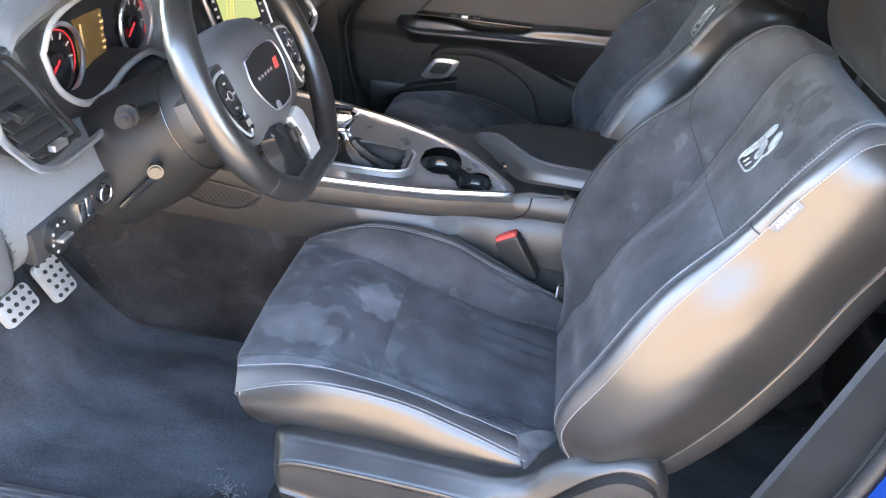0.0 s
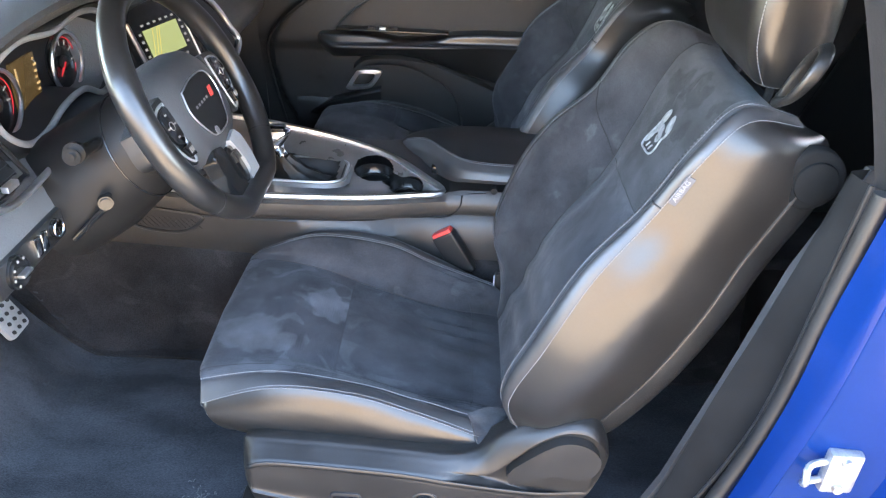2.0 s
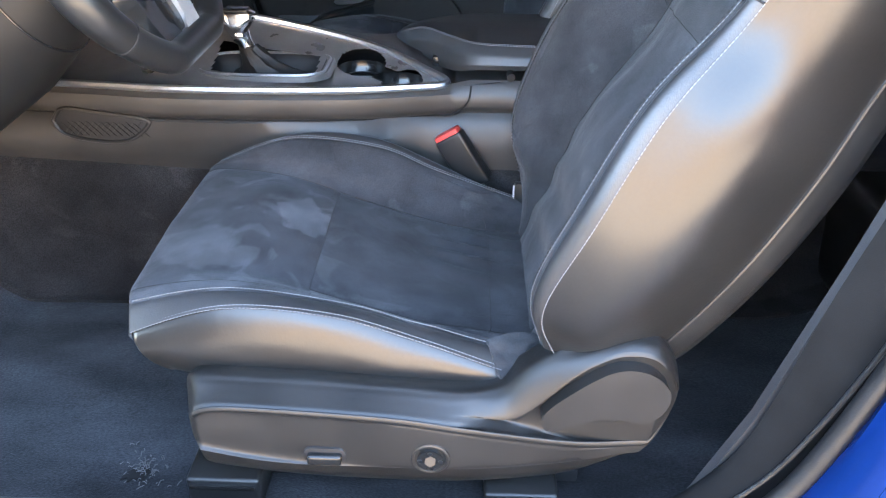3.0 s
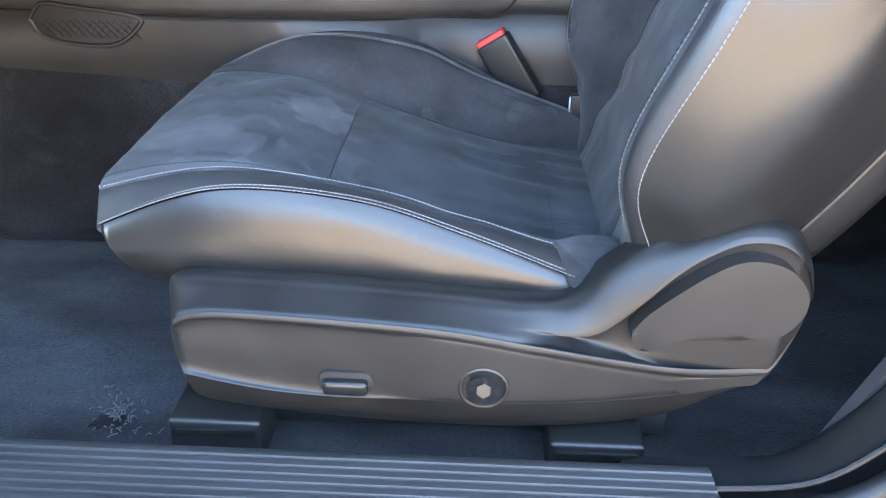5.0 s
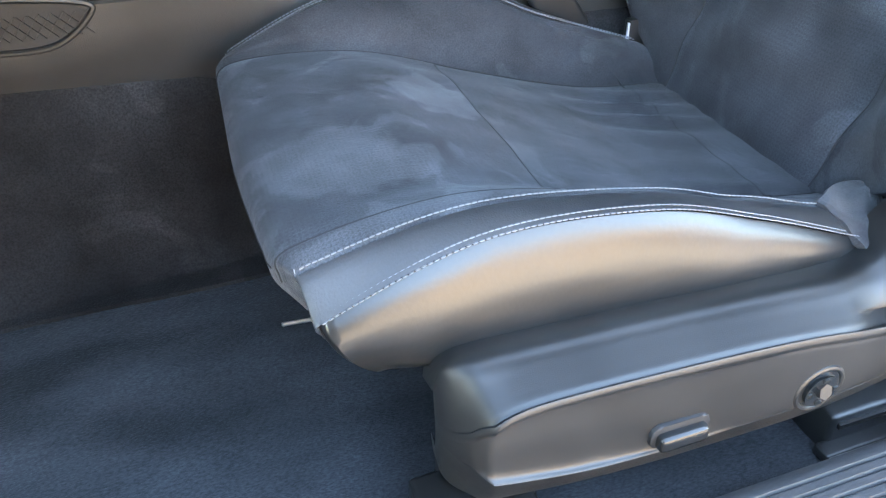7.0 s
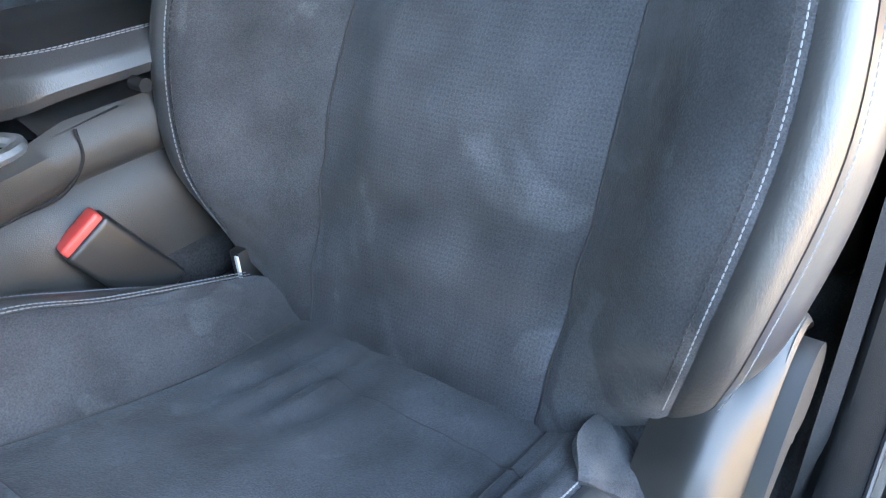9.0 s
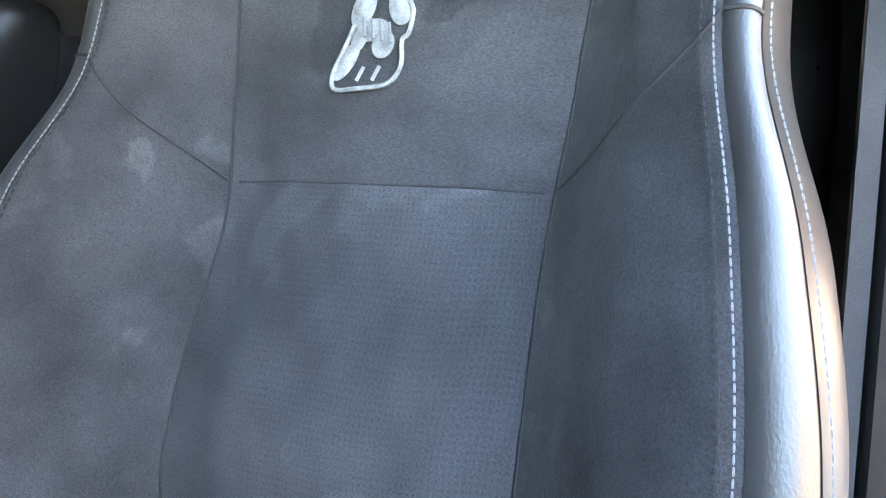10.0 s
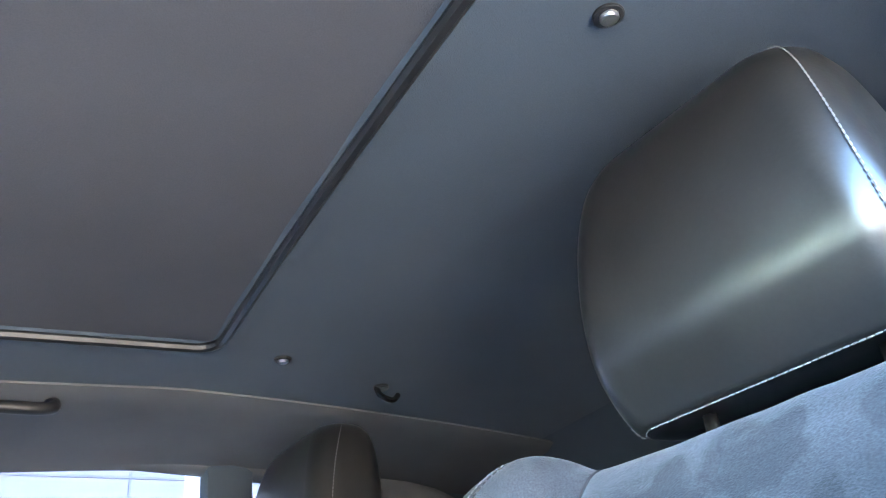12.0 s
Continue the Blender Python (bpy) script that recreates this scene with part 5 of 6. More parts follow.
column = thing("steering_column", W(0, 0, -0.20), "black plastic steering column shroud with stalk and tilt lever", "steering column")
secs = []
for h, r1, r2, dz in ((-0.045, 0.060, 0.057, -0.008), (-0.07, 0.078, 0.074, -0.016), (-0.12, 0.092, 0.089, -0.028), (-0.20, 0.117, 0.100, -0.044), (-0.30, 0.122, 0.104, -0.055)):
    secs.append([W(r1 * math.cos(a), dz + r2 * math.sin(a), h) for a in np.linspace(0, 2 * math.pi, 36, endpoint=False)])
shroud = part("shroud", loft(secs), SHROUD, column, "black two-piece shroud")
part("joint", tube([W(0.0925 * math.cos(a), -0.0282 + 0.0895 * math.sin(a), -0.1210) for a in np.linspace(0, 2 * math.pi, 40, endpoint=False)], 0.0016, True, 6), GLOSS, shroud)
stalk = part("stalk", tube([W(-0.05, 0.012, -0.13), W(-0.10, 0.020, -0.135), W(-0.140, 0.026, -0.137)], [0.010, 0.010, 0.012], sides=14), GLOSS, column, "gloss black turn stalk")
part("stalk_end", disc(W(-0.147, 0.0270, -0.137), tuple(W(-1, 0.1, 0.15) - W(0, 0, 0)), 0.0130, 0.018, 26, 0.006), GLOSS, stalk, "gloss black stalk end")
part("stalk_ring", disc(W(-0.134, 0.028, -0.138), tuple(W(-1, 0.1, 0.15) - W(0, 0, 0)), 0.0165, 0.012, 26, 0.003), GLOSS, stalk)
TIP = W(-0.126, -0.060, -0.154)
lever = part("tilt_lever", tube([W(-0.06, -0.055, -0.17), TIP], 0.006, sides=10), GLOSS, column, "small tilt lever")
part("tip", disc(TIP, tuple(W(-1, -0.2, 0.5) - W(0, 0, 0)), 0.0115, 0.015, 18, 0.003), GLOSS, lever)
part("rod", tube([TIP + Vector((-0.004, 0.01, -0.012)), TIP + Vector((-0.035, 0.012, -0.042)), TIP + Vector((-0.070, 0.014, -0.078))], 0.0055, sides=10), GLOSS, lever, "gloss black adjuster rod")

wheel = thing("steering_wheel", WC, "black leather flat-bottomed steering wheel with silver lower spoke", "steering wheel")
rim = []
for a in np.linspace(0, 2 * math.pi, 96, endpoint=False):
    x, y = 0.187 * math.cos(a), 0.187 * math.sin(a)
    rim.append(W(x, max(y, -0.174) if y < -0.16 else y, 0.012))
part("rim", tube(rim, [0.0195 + 0.0025 * math.exp(-((abs(math.cos(2 * math.pi * k / 96)) - 0.9) / 0.12) ** 2) for k in range(96)], True, 14), LEATHER, wheel, "worn black leather rim")
for k in (8, 40, 59, 85):
    d = (rim[(k + 1) % 96] - rim[k]).normalized()
    part("joint", disc(rim[k], d, 0.0202, 0.002, 22), THREAD_DARK, wheel, "sewn rim joint")
spokes = part("spokes", wheel_plate([tuple(p) for p in catmull([(-0.178, 0.030), (-0.11, 0.050), (-0.05, 0.080), (0.05, 0.080), (0.11, 0.050), (0.178, 0.030), (0.178, -0.022), (0.10, -0.050), (0.055, -0.095), (-0.055, -0.095), (-0.10, -0.050), (-0.178, -0.022), (-0.178, 0.030)], 60)[:-1]], -0.012, 0.012, 0.006), PLASTIC, wheel, "black spoke plate")
hub_secs = []
for h, s in ((-0.02, 0.98), (0.012, 1.0), (0.034, 0.95), (0.047, 0.82), (0.054, 0.6), (0.056, 0.25)):
    hub_secs.append([W(s * 0.120 * math.copysign(abs(math.cos(a)) ** 0.75, math.cos(a)), s * (0.088 if math.sin(a) > 0 else 0.094) * math.copysign(abs(math.sin(a)) ** 0.8, math.sin(a)) + 0.003, h) for a in np.linspace(0, 2 * math.pi, 48, endpoint=False)])
hub = part("airbag_cover", loft(hub_secs), PLASTIC_SOFT, wheel, "smooth black horn pad")
SUNK = WV * -0.010 - WN * 0.036                 # the pad sits low in the wheel
hub.location = SUNK
spokes.location = SUNK * 0.7
badge = [tuple(p) for p in catmull([(-0.054, 0.036), (0.0, 0.043), (0.054, 0.036), (0.064, 0.003), (0.044, -0.036), (0.024, -0.050), (-0.024, -0.050), (-0.044, -0.036), (-0.064, 0.003), (-0.054, 0.036)], 54)[:-1]]
plate = part("badge_plate", wheel_plate([(x * 0.96, y * 0.96) for x, y in badge], 0.046, 0.0568, 0.001), SHROUD, hub, "dark badge field")
part("badge_rim", tube([W(x, y, 0.0562) for x, y in badge], 0.0013, True, 8), SILVER, plate, "silver badge outline")
for k in range(5):
    part("letter_bar", wheel_plate([(-0.040 + k * 0.012, 0.0018), (-0.034 + k * 0.012, 0.0018), (-0.034 + k * 0.012, 0.0062), (-0.040 + k * 0.012, 0.0062)], 0.0565, 0.0574), GREY_METAL, plate)
for k in range(2):
    part("red_stripe", wheel_plate([(0.024 + k * 0.008, -0.001), (0.0295 + k * 0.008, -0.001), (0.0345 + k * 0.008, 0.015), (0.029 + k * 0.008, 0.015)], 0.0575, 0.0585), RED, plate, "red slanting stripe")
part("worn_spot", disc(W(-0.020, -0.044, 0.057), tuple(WN), 0.007, 0.002, 14), SILVER, plate, "worn bright spot")
for sg in (-1, 1):
    def side_outline(pts, n=40):
        return [tuple((sg * p[0], p[1])) for p in catmull(pts + pts[:1], n)[:-1]]

    fr = part("button_frame", wheel_plate(side_outline([(0.088, 0.046), (0.122, 0.042), (0.146, 0.024), (0.142, -0.020), (0.118, -0.058), (0.092, -0.062), (0.084, -0.010)]), 0.006, 0.036, 0.004), PLASTIC, wheel, "black button frame")
    fr.location = WU * (sg * 0.012) + WV * -0.002 - WN * 0.026
    rimline = side_outline([(0.094, 0.036), (0.120, 0.033), (0.136, 0.020), (0.133, -0.020), (0.114, -0.052), (0.098, -0.055), (0.094, -0.010)])
    part("bezel", tube([W(x, y, 0.0365) for x, y in rimline], 0.0022, True, 8), PEDAL, fr, "satin silver bezel")
    part("button_pad", wheel_plate(side_outline([(0.097, 0.032), (0.119, 0.029), (0.131, 0.017), (0.130, -0.012), (0.120, -0.024), (0.100, -0.024), (0.096, 0.004)]), 0.034, 0.0415, 0.003), GLOSS, fr, "black four-way button pad")
    for bx, by in ((0.114, 0.022), (0.114, -0.014), (0.126, 0.004), (0.102, 0.004)):
        part("symbol", turned(box((-0.0028, -0.0013, -0.0005), (0.0028, 0.0013, 0.0005)), Matrix.Translation(W(sg * bx, by, 0.0419)) @ Matrix((WU, WV, WN)).transposed().to_4x4()), DIAL_MARK, fr)
    part("ring", tube([W(sg * 0.114 + 0.0065 * math.cos(a), 0.004 + 0.0065 * math.sin(a), 0.0415) for a in np.linspace(0, 2 * math.pi, 20, endpoint=False)], 0.0008, True, 5), GREY_METAL, fr)
    part("toggle", wheel_plate([(sg * 0.099, -0.030), (sg * 0.122, -0.030), (sg * 0.114, -0.048), (sg * 0.100, -0.050)][::sg], 0.035, 0.045, 0.002), GLOSS, fr, "black rocker with pale marks")
    for k in range(3):
        part("mark", turned(box((-0.0007, -0.0045, -0.0005), (0.0007, 0.0045, 0.0005)), Matrix.Translation(W(sg * (0.104 + k * 0.005), -0.039, 0.0453)) @ Matrix((WU, WV, WN)).transposed().to_4x4()), DIAL_MARK, fr)
blade = [tuple(p) for p in catmull([(0.030, -0.078), (0.066, -0.072), (0.078, -0.100), (0.074, -0.140), (0.060, -0.168), (0.020, -0.176), (0.016, -0.158), (0.036, -0.146), (0.040, -0.115), (0.030, -0.078)], 48)[:-1]]
silver_blade = part("lower_spoke", wheel_plate(blade, -0.006, 0.024, 0.006), PEDAL, wheel, "brushed silver lower spoke")
silver_blade.location = WU * -0.030 - WV * 0.004 - WN * 0.004
part("lower_spoke", wheel_plate([(-x, y) for x, y in blade][::-1], -0.008, 0.018, 0.006), GLOSS, wheel, "gloss black lower spoke")
for k in range(2):
    part("spoke_button", wheel_plate([(-0.014 + 0.016 * k, -0.118), (-0.003 + 0.016 * k, -0.118), (-0.003 + 0.016 * k, -0.100), (-0.014 + 0.016 * k, -0.100)], 0.012, 0.018, 0.002), PLASTIC, wheel, "small black spoke button")
part("lower_insert", wheel_plate([(-0.018, -0.090), (0.018, -0.090), (0.014, -0.165), (-0.014, -0.165)], -0.006, 0.014, 0.003), GLOSS, wheel, "gloss black insert between the spokes")

# ---- pedals ----
for nm, y0, y1, z0, z1, lab in (("brake_pedal", 0.300, 0.392, 0.425, 0.482, "wide perforated steel brake pedal"), ("accelerator_pedal", 0.432, 0.502, 0.392, 0.482, "tall perforated steel accelerator pedal")):
    ped = thing(nm, (-0.87, (y0 + y1) / 2, z0), lab + " above the carpet", "pedal")
    m = Matrix.Translation((-0.85, 0, (z0 + z1) / 2)) @ Matrix.Rotation(radians(-30), 4, "Y") @ Matrix.Translation((0, 0, -(z0 + z1) / 2))
    face = part("plate", turned(slab(rounded(y1 - y0, z1 - z0, 0.012, 4, ((y0 + y1) / 2, (z0 + z1) / 2)), -0.008, 0.004, "x", 0.002), m), PEDAL, ped, "bright steel plate")
    for i in range(round((y1 - y0) / 0.021)):
        for j in range(round((z1 - z0) / 0.019)):
            part("stud", turned(disc((0.005, y0 + 0.014 + i * 0.021 + (j % 2) * 0.006, z0 + 0.012 + j * 0.019), (1, 0, 0), 0.0046, 0.004, 10), m), RUBBER, face, "black rubber stud")
    part("arm", turned(box((-0.06, (y0 + y1) / 2 - 0.012, z1 - 0.03), (-0.012, (y0 + y1) / 2 + 0.012, z1 + 0.30), 0.004), m), DARK, ped, "black pedal arm")

# ---- centre console ----
console = thing("center_console", (-0.1, 0.82, 0.30), "black console with brushed plate, chrome trim, cup holders and padded armrest", "console")
NEAR = catmull([(-0.98, 0.690, 0.672), (-0.70, 0.662, 0.668), (-0.55, 0.648, 0.668), (-0.42, 0.640, 0.666), (-0.25, 0.646, 0.664), (-0.10, 0.662, 0.662), (0.045, 0.696, 0.660)], 50)
FAR = catmull([(-0.98, 0.940, 0.757), (-0.70, 0.925, 0.750), (-0.50, 0.900, 0.743), (-0.36, 0.889, 0.731), (-0.20, 0.891, 0.700), (-0.06, 0.845, 0.677), (0.053, 0.733, 0.664)], 50)
SHOULDER = catmull([(-0.98, 0.975, 0.755), (-0.70, 0.962, 0.747), (-0.50, 0.938, 0.739), (-0.36, 0.924, 0.726), (-0.20, 0.916, 0.700), (-0.09, 0.928, 0.686), (-0.03, 0.952, 0.684)], 50)
def tuck(x):
    """How far the console's lower side draws in beside the buckle."""
    k = min(1.0, max(0.0, (x + 0.075) / 0.11))
    return k * k * (3 - 2 * k)


side = [[tuple(p + np.array((0, 0.004, -0.002))), tuple(p + np.array((0, -0.012, -0.012))), tuple(p + np.array((0, -0.016, -0.035))), tuple(p + np.array((0, -0.010, -0.047))), tuple(p + np.array((0, -0.003, -0.052))), tuple(p + np.array((0, -0.008, -0.057))), (p[0], 0.636 + 0.036 * tuck(p[0]), 0.580), (p[0], 0.640 + 0.030 * tuck(p[0]), 0.535), (p[0], 0.668 + 0.004 * tuck(p[0]), 0.500)] for p in NEAR]
last = side[-1]
rear = []
for x in np.linspace(0.052, 0.42, 28):
    k = min(1.0, (x - 0.0445) / 0.06)
    rear.append([(x, 0.83, 0.676), (x, 0.735, 0.675), (x, last[0][1] + 0.008 * k, last[0][2] + 0.012 * k)] + [(x, p[1] + 0.006 * k, p[2] + 0.004 * k) for p in last[1:]] + [(x, 0.676, 0.36)])
part("side_panel", sheet([r + [(r[0][0], 0.676, 0.36)] for r in side] + [r[2:] for r in rear]), CONSOLE_SKIN, console, "black grained console side")
part("rear_deck", sheet([r[:3] for r in rear if r[0][0] > 0.076]), PLASTIC, console, "black console rear deck")
part("side_seam", tube(catmull([tuple(NEAR[k] + np.array((0, -0.0050, -0.052))) for k in (6, 12, 18, 24, 30, 36, 41)] + [(-0.03, 0.677, 0.609), (0.03, 0.686, 0.610), (0.075, 0.688, 0.612), (0.102, 0.686, 0.636), (0.108, 0.694, 0.664)], 90), 0.0018, sides=6), DEEP, console, "thin side seam")
part("far_side", sheet([[tuple(p), tuple(p * 0.5 + q * 0.5 + np.array((0, 0, 0.002))), tuple(q), (q[0], q[1] + 0.012, q[2] - 0.02), (q[0], 1.0, 0.45)] for p, q in zip(FAR, SHOULDER)]), PLASTIC, console, "black console far shoulder")
part("rear_side", sheet([[(x, 0.950, 0.70), (x, 0.964, 0.664), (x, 1.0, 0.45)] for x in np.linspace(-0.03, 0.42, 10)]), PLASTIC, console, "black console side")
# brushed top plate, with openings cut for cup holders and shifter
CUPS = ((-0.102, 0.806, 0.045), (-0.020, 0.744, 0.037))
GATE = (-0.275, 0.772, 0.105, 0.058)


def in_hole(x, y):
    if any((x - a) ** 2 + (y - b) ** 2 < (r + 0.001) ** 2 for a, b, r in CUPS):
        return True
    (ax, ay, _), (bx, by, _) = CUPS
    k = min(1, max(0, ((x - ax) * (bx - ax) + (y - ay) * (by - ay)) / ((bx - ax) ** 2 + (by - ay) ** 2)))
    if math.hypot(x - ax - k * (bx - ax), y - ay - k * (by - ay)) < 0.021:
        return True
    return abs(x - GATE[0]) < GATE[2] - 0.012 and abs(y - GATE[1]) < GATE[3] - 0.012


bm = bmesh.new()
dense_n, dense_f = catmull(NEAR, 200), catmull(FAR, 200)
grid = [[bm.verts.new(n * (1 - s) + f * s + np.array((0, 0, -0.016 * math.sin(math.pi * s)))) for s in np.linspace(0, 1, 90)] for n, f in zip(dense_n, dense_f)]
for i in range(199):
    for j in range(89):
        c = (grid[i][j].co + grid[i + 1][j + 1].co) / 2
        if not in_hole(c.x, c.y):
            bm.faces.new((grid[i][j], grid[i + 1][j], grid[i + 1][j + 1], grid[i][j + 1]))
bmesh.ops.delete(bm, geom=[v for v in bm.verts if not v.link_faces], context="VERTS")
top_plate = part("top_plate", bm, GREY_METAL, console, "dark brushed metal-look top plate")
trim_line = list(NEAR) + list(catmull([(0.045, 0.696, 0.660), (0.060, 0.704, 0.661), (0.063, 0.717, 0.662), (0.053, 0.733, 0.664)], 12))[1:-1] + list(FAR[::-1])
part("chrome_trim", tube(np.array(trim_line) + np.array((0, 0, 0.002)), 0.0072, sides=8), SILVER, console, "bright silver edge trim")
part("end_fill", sheet([[tuple(FAR[-1] * (1 - k) + SHOULDER[-1] * k + np.array((-0.004, 0, -0.002))) for k in np.linspace(0, 1, 8)], [(0.09, 0.70 + 0.25 * k, 0.662) for k in np.linspace(0, 1, 8)], [(0.16, 0.70 + 0.25 * k, 0.668) for k in np.linspace(0, 1, 8)]]), PLASTIC, console, "black console deck under the lid")
for cx, cy, r in CUPS:
    zt = 0.662
    cup = part("cup_holder", sheet([[(cx + rr * math.cos(a), cy + rr * math.sin(a), z) for a in np.linspace(0, 2 * math.pi, 36, endpoint=False)] for rr, z in ((r + 0.002, zt - 0.006), (r - 0.001, zt - 0.030), (r - 0.005, zt - 0.034), (r - 0.008, zt - 0.07), (0.001, zt - 0.072))], False, True), GLOSS, console, "black cup holder")
    part("rim", tube([(cx + (r + 0.001) * math.cos(a), cy + (r + 0.001) * math.sin(a), zt - 0.030) for a in np.linspace(0, 2 * math.pi, 36, endpoint=False)], 0.0014, True, 6), RUBBER, cup, "thin rim")
    part("liner_lip", tube([(cx + (r - 0.006) * math.cos(a), cy + (r - 0.006) * math.sin(a), zt - 0.028) for a in np.linspace(0, 2 * math.pi, 36, endpoint=False)], 0.002, True, 6), RUBBER, cup)
(ax, ay, _), (bx, by, _) = CUPS
nx, ny = -(by - ay) / math.hypot(bx - ax, by - ay) * 0.024, (bx - ax) / math.hypot(bx - ax, by - ay) * 0.024
part("cup_channel", sheet([[(ax + k * (bx - ax) + q * nx, ay + k * (by - ay) + q * ny, z) for q, z in ((-1, 0.655), (-0.85, 0.634), (0, 0.630), (0.85, 0.634), (1, 0.655))] for k in np.linspace(0.30, 0.74, 10)]), GLOSS, console, "black channel between the cups")
# shifter gate, boot and lever
gx, gy, ga, gb = GATE
gate = part("shift_bezel", sheet([[(gx + s * u, gy + s2 * v, z) for u, v in rounded(2, 2, 0.5, 6)] for s, s2, z in ((ga + 0.022, gb + 0.020, 0.663), (ga + 0.016, gb + 0.014, 0.671), (ga + 0.004, gb + 0.004, 0.6705))], False, True), GREY_METAL, console, "dark bezel round the shifter")
part("gate_well", sheet([[(gx + s * u, gy + s2 * v, z) for u, v in rounded(2, 2, 0.5, 6)] for s, s2, z in ((ga + 0.004, gb + 0.004, 0.6705), (ga, gb, 0.668), (ga - 0.006, gb - 0.006, 0.655), (ga - 0.010, gb - 0.010, 0.636), (0.02, 0.01, 0.636))], False, True), DARK, gate, "black well under the boot")
part("bezel_line", tube([(gx + (ga + 0.010) * u, gy + (gb + 0.008) * v, 0.672) for u, v in rounded(2, 2, 0.5, 6)], 0.0028, True, 6), SILVER, gate, "silver bezel line")
shifter = thing("gear_shifter", (-0.27, 0.77, 0.642), "polished metal gear lever with a black gathered boot", "gear lever")
boot = []
for k, (z, a, b, ox) in enumerate(((0.642, 0.072, 0.036, 0.0), (0.652, 0.070, 0.034, 0.0), (0.660, 0.050, 0.028, -0.004), (0.672, 0.034, 0.024, -0.014), (0.690, 0.024, 0.018, -0.026), (0.705, 0.017, 0.014, -0.036))):
    boot.append([(gx + 0.005 + ox + a * math.cos(t) * (1 + 0.10 * math.sin(5 * t + k)), gy + b * math.sin(t) * (1 + 0.10 * math.cos(6 * t + 2 * k)), z + 0.003 * math.sin(7 * t + k)) for t in np.linspace(0, 2 * math.pi, 40, endpoint=False)])
part("boot", loft(boot), ARM_TOP, shifter, "gathered black leather boot")
neck = part("lever", tube(catmull([(-0.300, 0.772, 0.690), (-0.312, 0.772, 0.715), (-0.322, 0.772, 0.735)], 10), [0.014, 0.0135, 0.013, 0.013, 0.014, 0.0155, 0.017, 0.018, 0.018, 0.016], sides=14), CHROME, shifter, "polished metal lever")
part("grip", loft([[(-0.322 + c * (0.006 if abs(c) < 1 else 1) + u * w, 0.772 + v * d, z) for u, v in rounded(2, 2, 0.7, 4)] for z, w, d, c in ((0.728, 0.016, 0.016, 0), (0.742, 0.026, 0.019, 0.2), (0.756, 0.034, 0.020, 0.4), (0.766, 0.034, 0.018, 0.4), (0.770, 0.026, 0.012, 0.4))]), CHROME, neck, "polished T-shaped grip")
part("cap", box((-0.340, 0.757, 0.766), (-0.296, 0.787, 0.775), 0.004, 3), GLOSS, neck, "gloss black grip cap")
part("button", box((-0.362, 0.764, 0.752), (-0.350, 0.780, 0.762), 0.003), RED, neck, "red release button")
# mesh pocket on the side
pk = [(-0.632, 0.608), (-0.608, 0.630), (-0.551, 0.625), (-0.470, 0.614), (-0.463, 0.600), (-0.506, 0.571), (-0.571, 0.571), (-0.618, 0.584)]
pkc = catmull(pk + pk[:1], 48)[:-1]
pocket = part("mesh_pocket", slab([tuple(p) for p in pkc], 0.640, 0.634, "y", 0.002), DARK, console, "black mesh side pocket")
part("frame", tube([(p[0], 0.633, p[1]) for p in pkc], 0.0035, True, 8), PLASTIC, pocket)
for k in range(12):
    x0 = -0.618 + k * 0.012
    part("cord", tube([(x0, 0.6325, 0.605 if k < 9 else 0.603), (x0 + 0.022, 0.6325, 0.580)], 0.0009, sides=4), RUBBER, pocket)
    part("cord", tube([(x0, 0.6325, 0.582), (x0 + 0.022, 0.6325, 0.606)], 0.0009, sides=4), RUBBER, pocket)
# armrest
arm = []
for x, zt, zb in ((-0.045, 0.677, 0.666), (-0.040, 0.687, 0.663), (-0.018, 0.701, 0.662), (0.020, 0.712, 0.663), (0.075, 0.721, 0.672), (0.13, 0.725, 0.686), (0.28, 0.725, 0.690), (0.40, 0.722, 0.690), (0.42, 0.718, 0.696)):
    y0 = float(np.interp(x, (-0.045, -0.021, 0.039, 0.069, 0.124, 0.20), (0.912, 0.882, 0.815, 0.752, 0.712, 0.697)))
    off = float(np.interp(x, (-0.045, 0.02, 0.08, 0.13, 0.30), (0.014, 0.042, 0.040, 0.024, 0.024)))
    ym = (y0 + off + 0.950) / 2
    arm.append([(x, y, z) for y, z in ((y0 + 0.004, zb), (y0, (zb * 0.75 + zt * 0.25)), (y0 + off * 0.30, zt - 0.015), (y0 + off, zt), (ym, zt + 0.003), (0.950, zt), (0.966, zt - 0.012), (0.970, zb), (ym, zb - 0.002))])
arm_f = np.array([catmull([np.array(s[i]) for s in arm], 50) for i in range(9)]).transpose(1, 0, 2)
armrest = part("armrest", loft([list(map(tuple, s)) for s in arm_f]), ARM_TOP, console, "padded black leather armrest lid")
part("side_roll", sheet([[p * (1 - k) + q * k + np.array((-0.0008, -0.0014, 0.0010)) for p, q in ((r[0], r[1]), (r[1], r[2]), (r[2], r[3])) for k in (0.0, 0.25, 0.5, 0.75)] + [r[3] + np.array((0, 0, 0.0014))] for r in arm_f]), LEATHER_BAND, armrest, "glossy padded leather side of the lid")
for off in (0.0, 0.008):
    part("stitching", stitches(arm_f[8:, 3] + np.array((0, off - 0.002, 0.001)), (0, 0, 0.0006), 0.0040, 0.0012, 0.00050), THREAD, armrest, "pale grey double stitching")
part("latch", box((0.034, 0.792, 0.662), (0.062, 0.828, 0.684), 0.006), GLOSS, armrest, "black armrest latch")
part("hinge_lug", disc((0.176, 0.682, 0.688), (0, 1, 0), 0.007, 0.02, 16), DEEP, armrest)

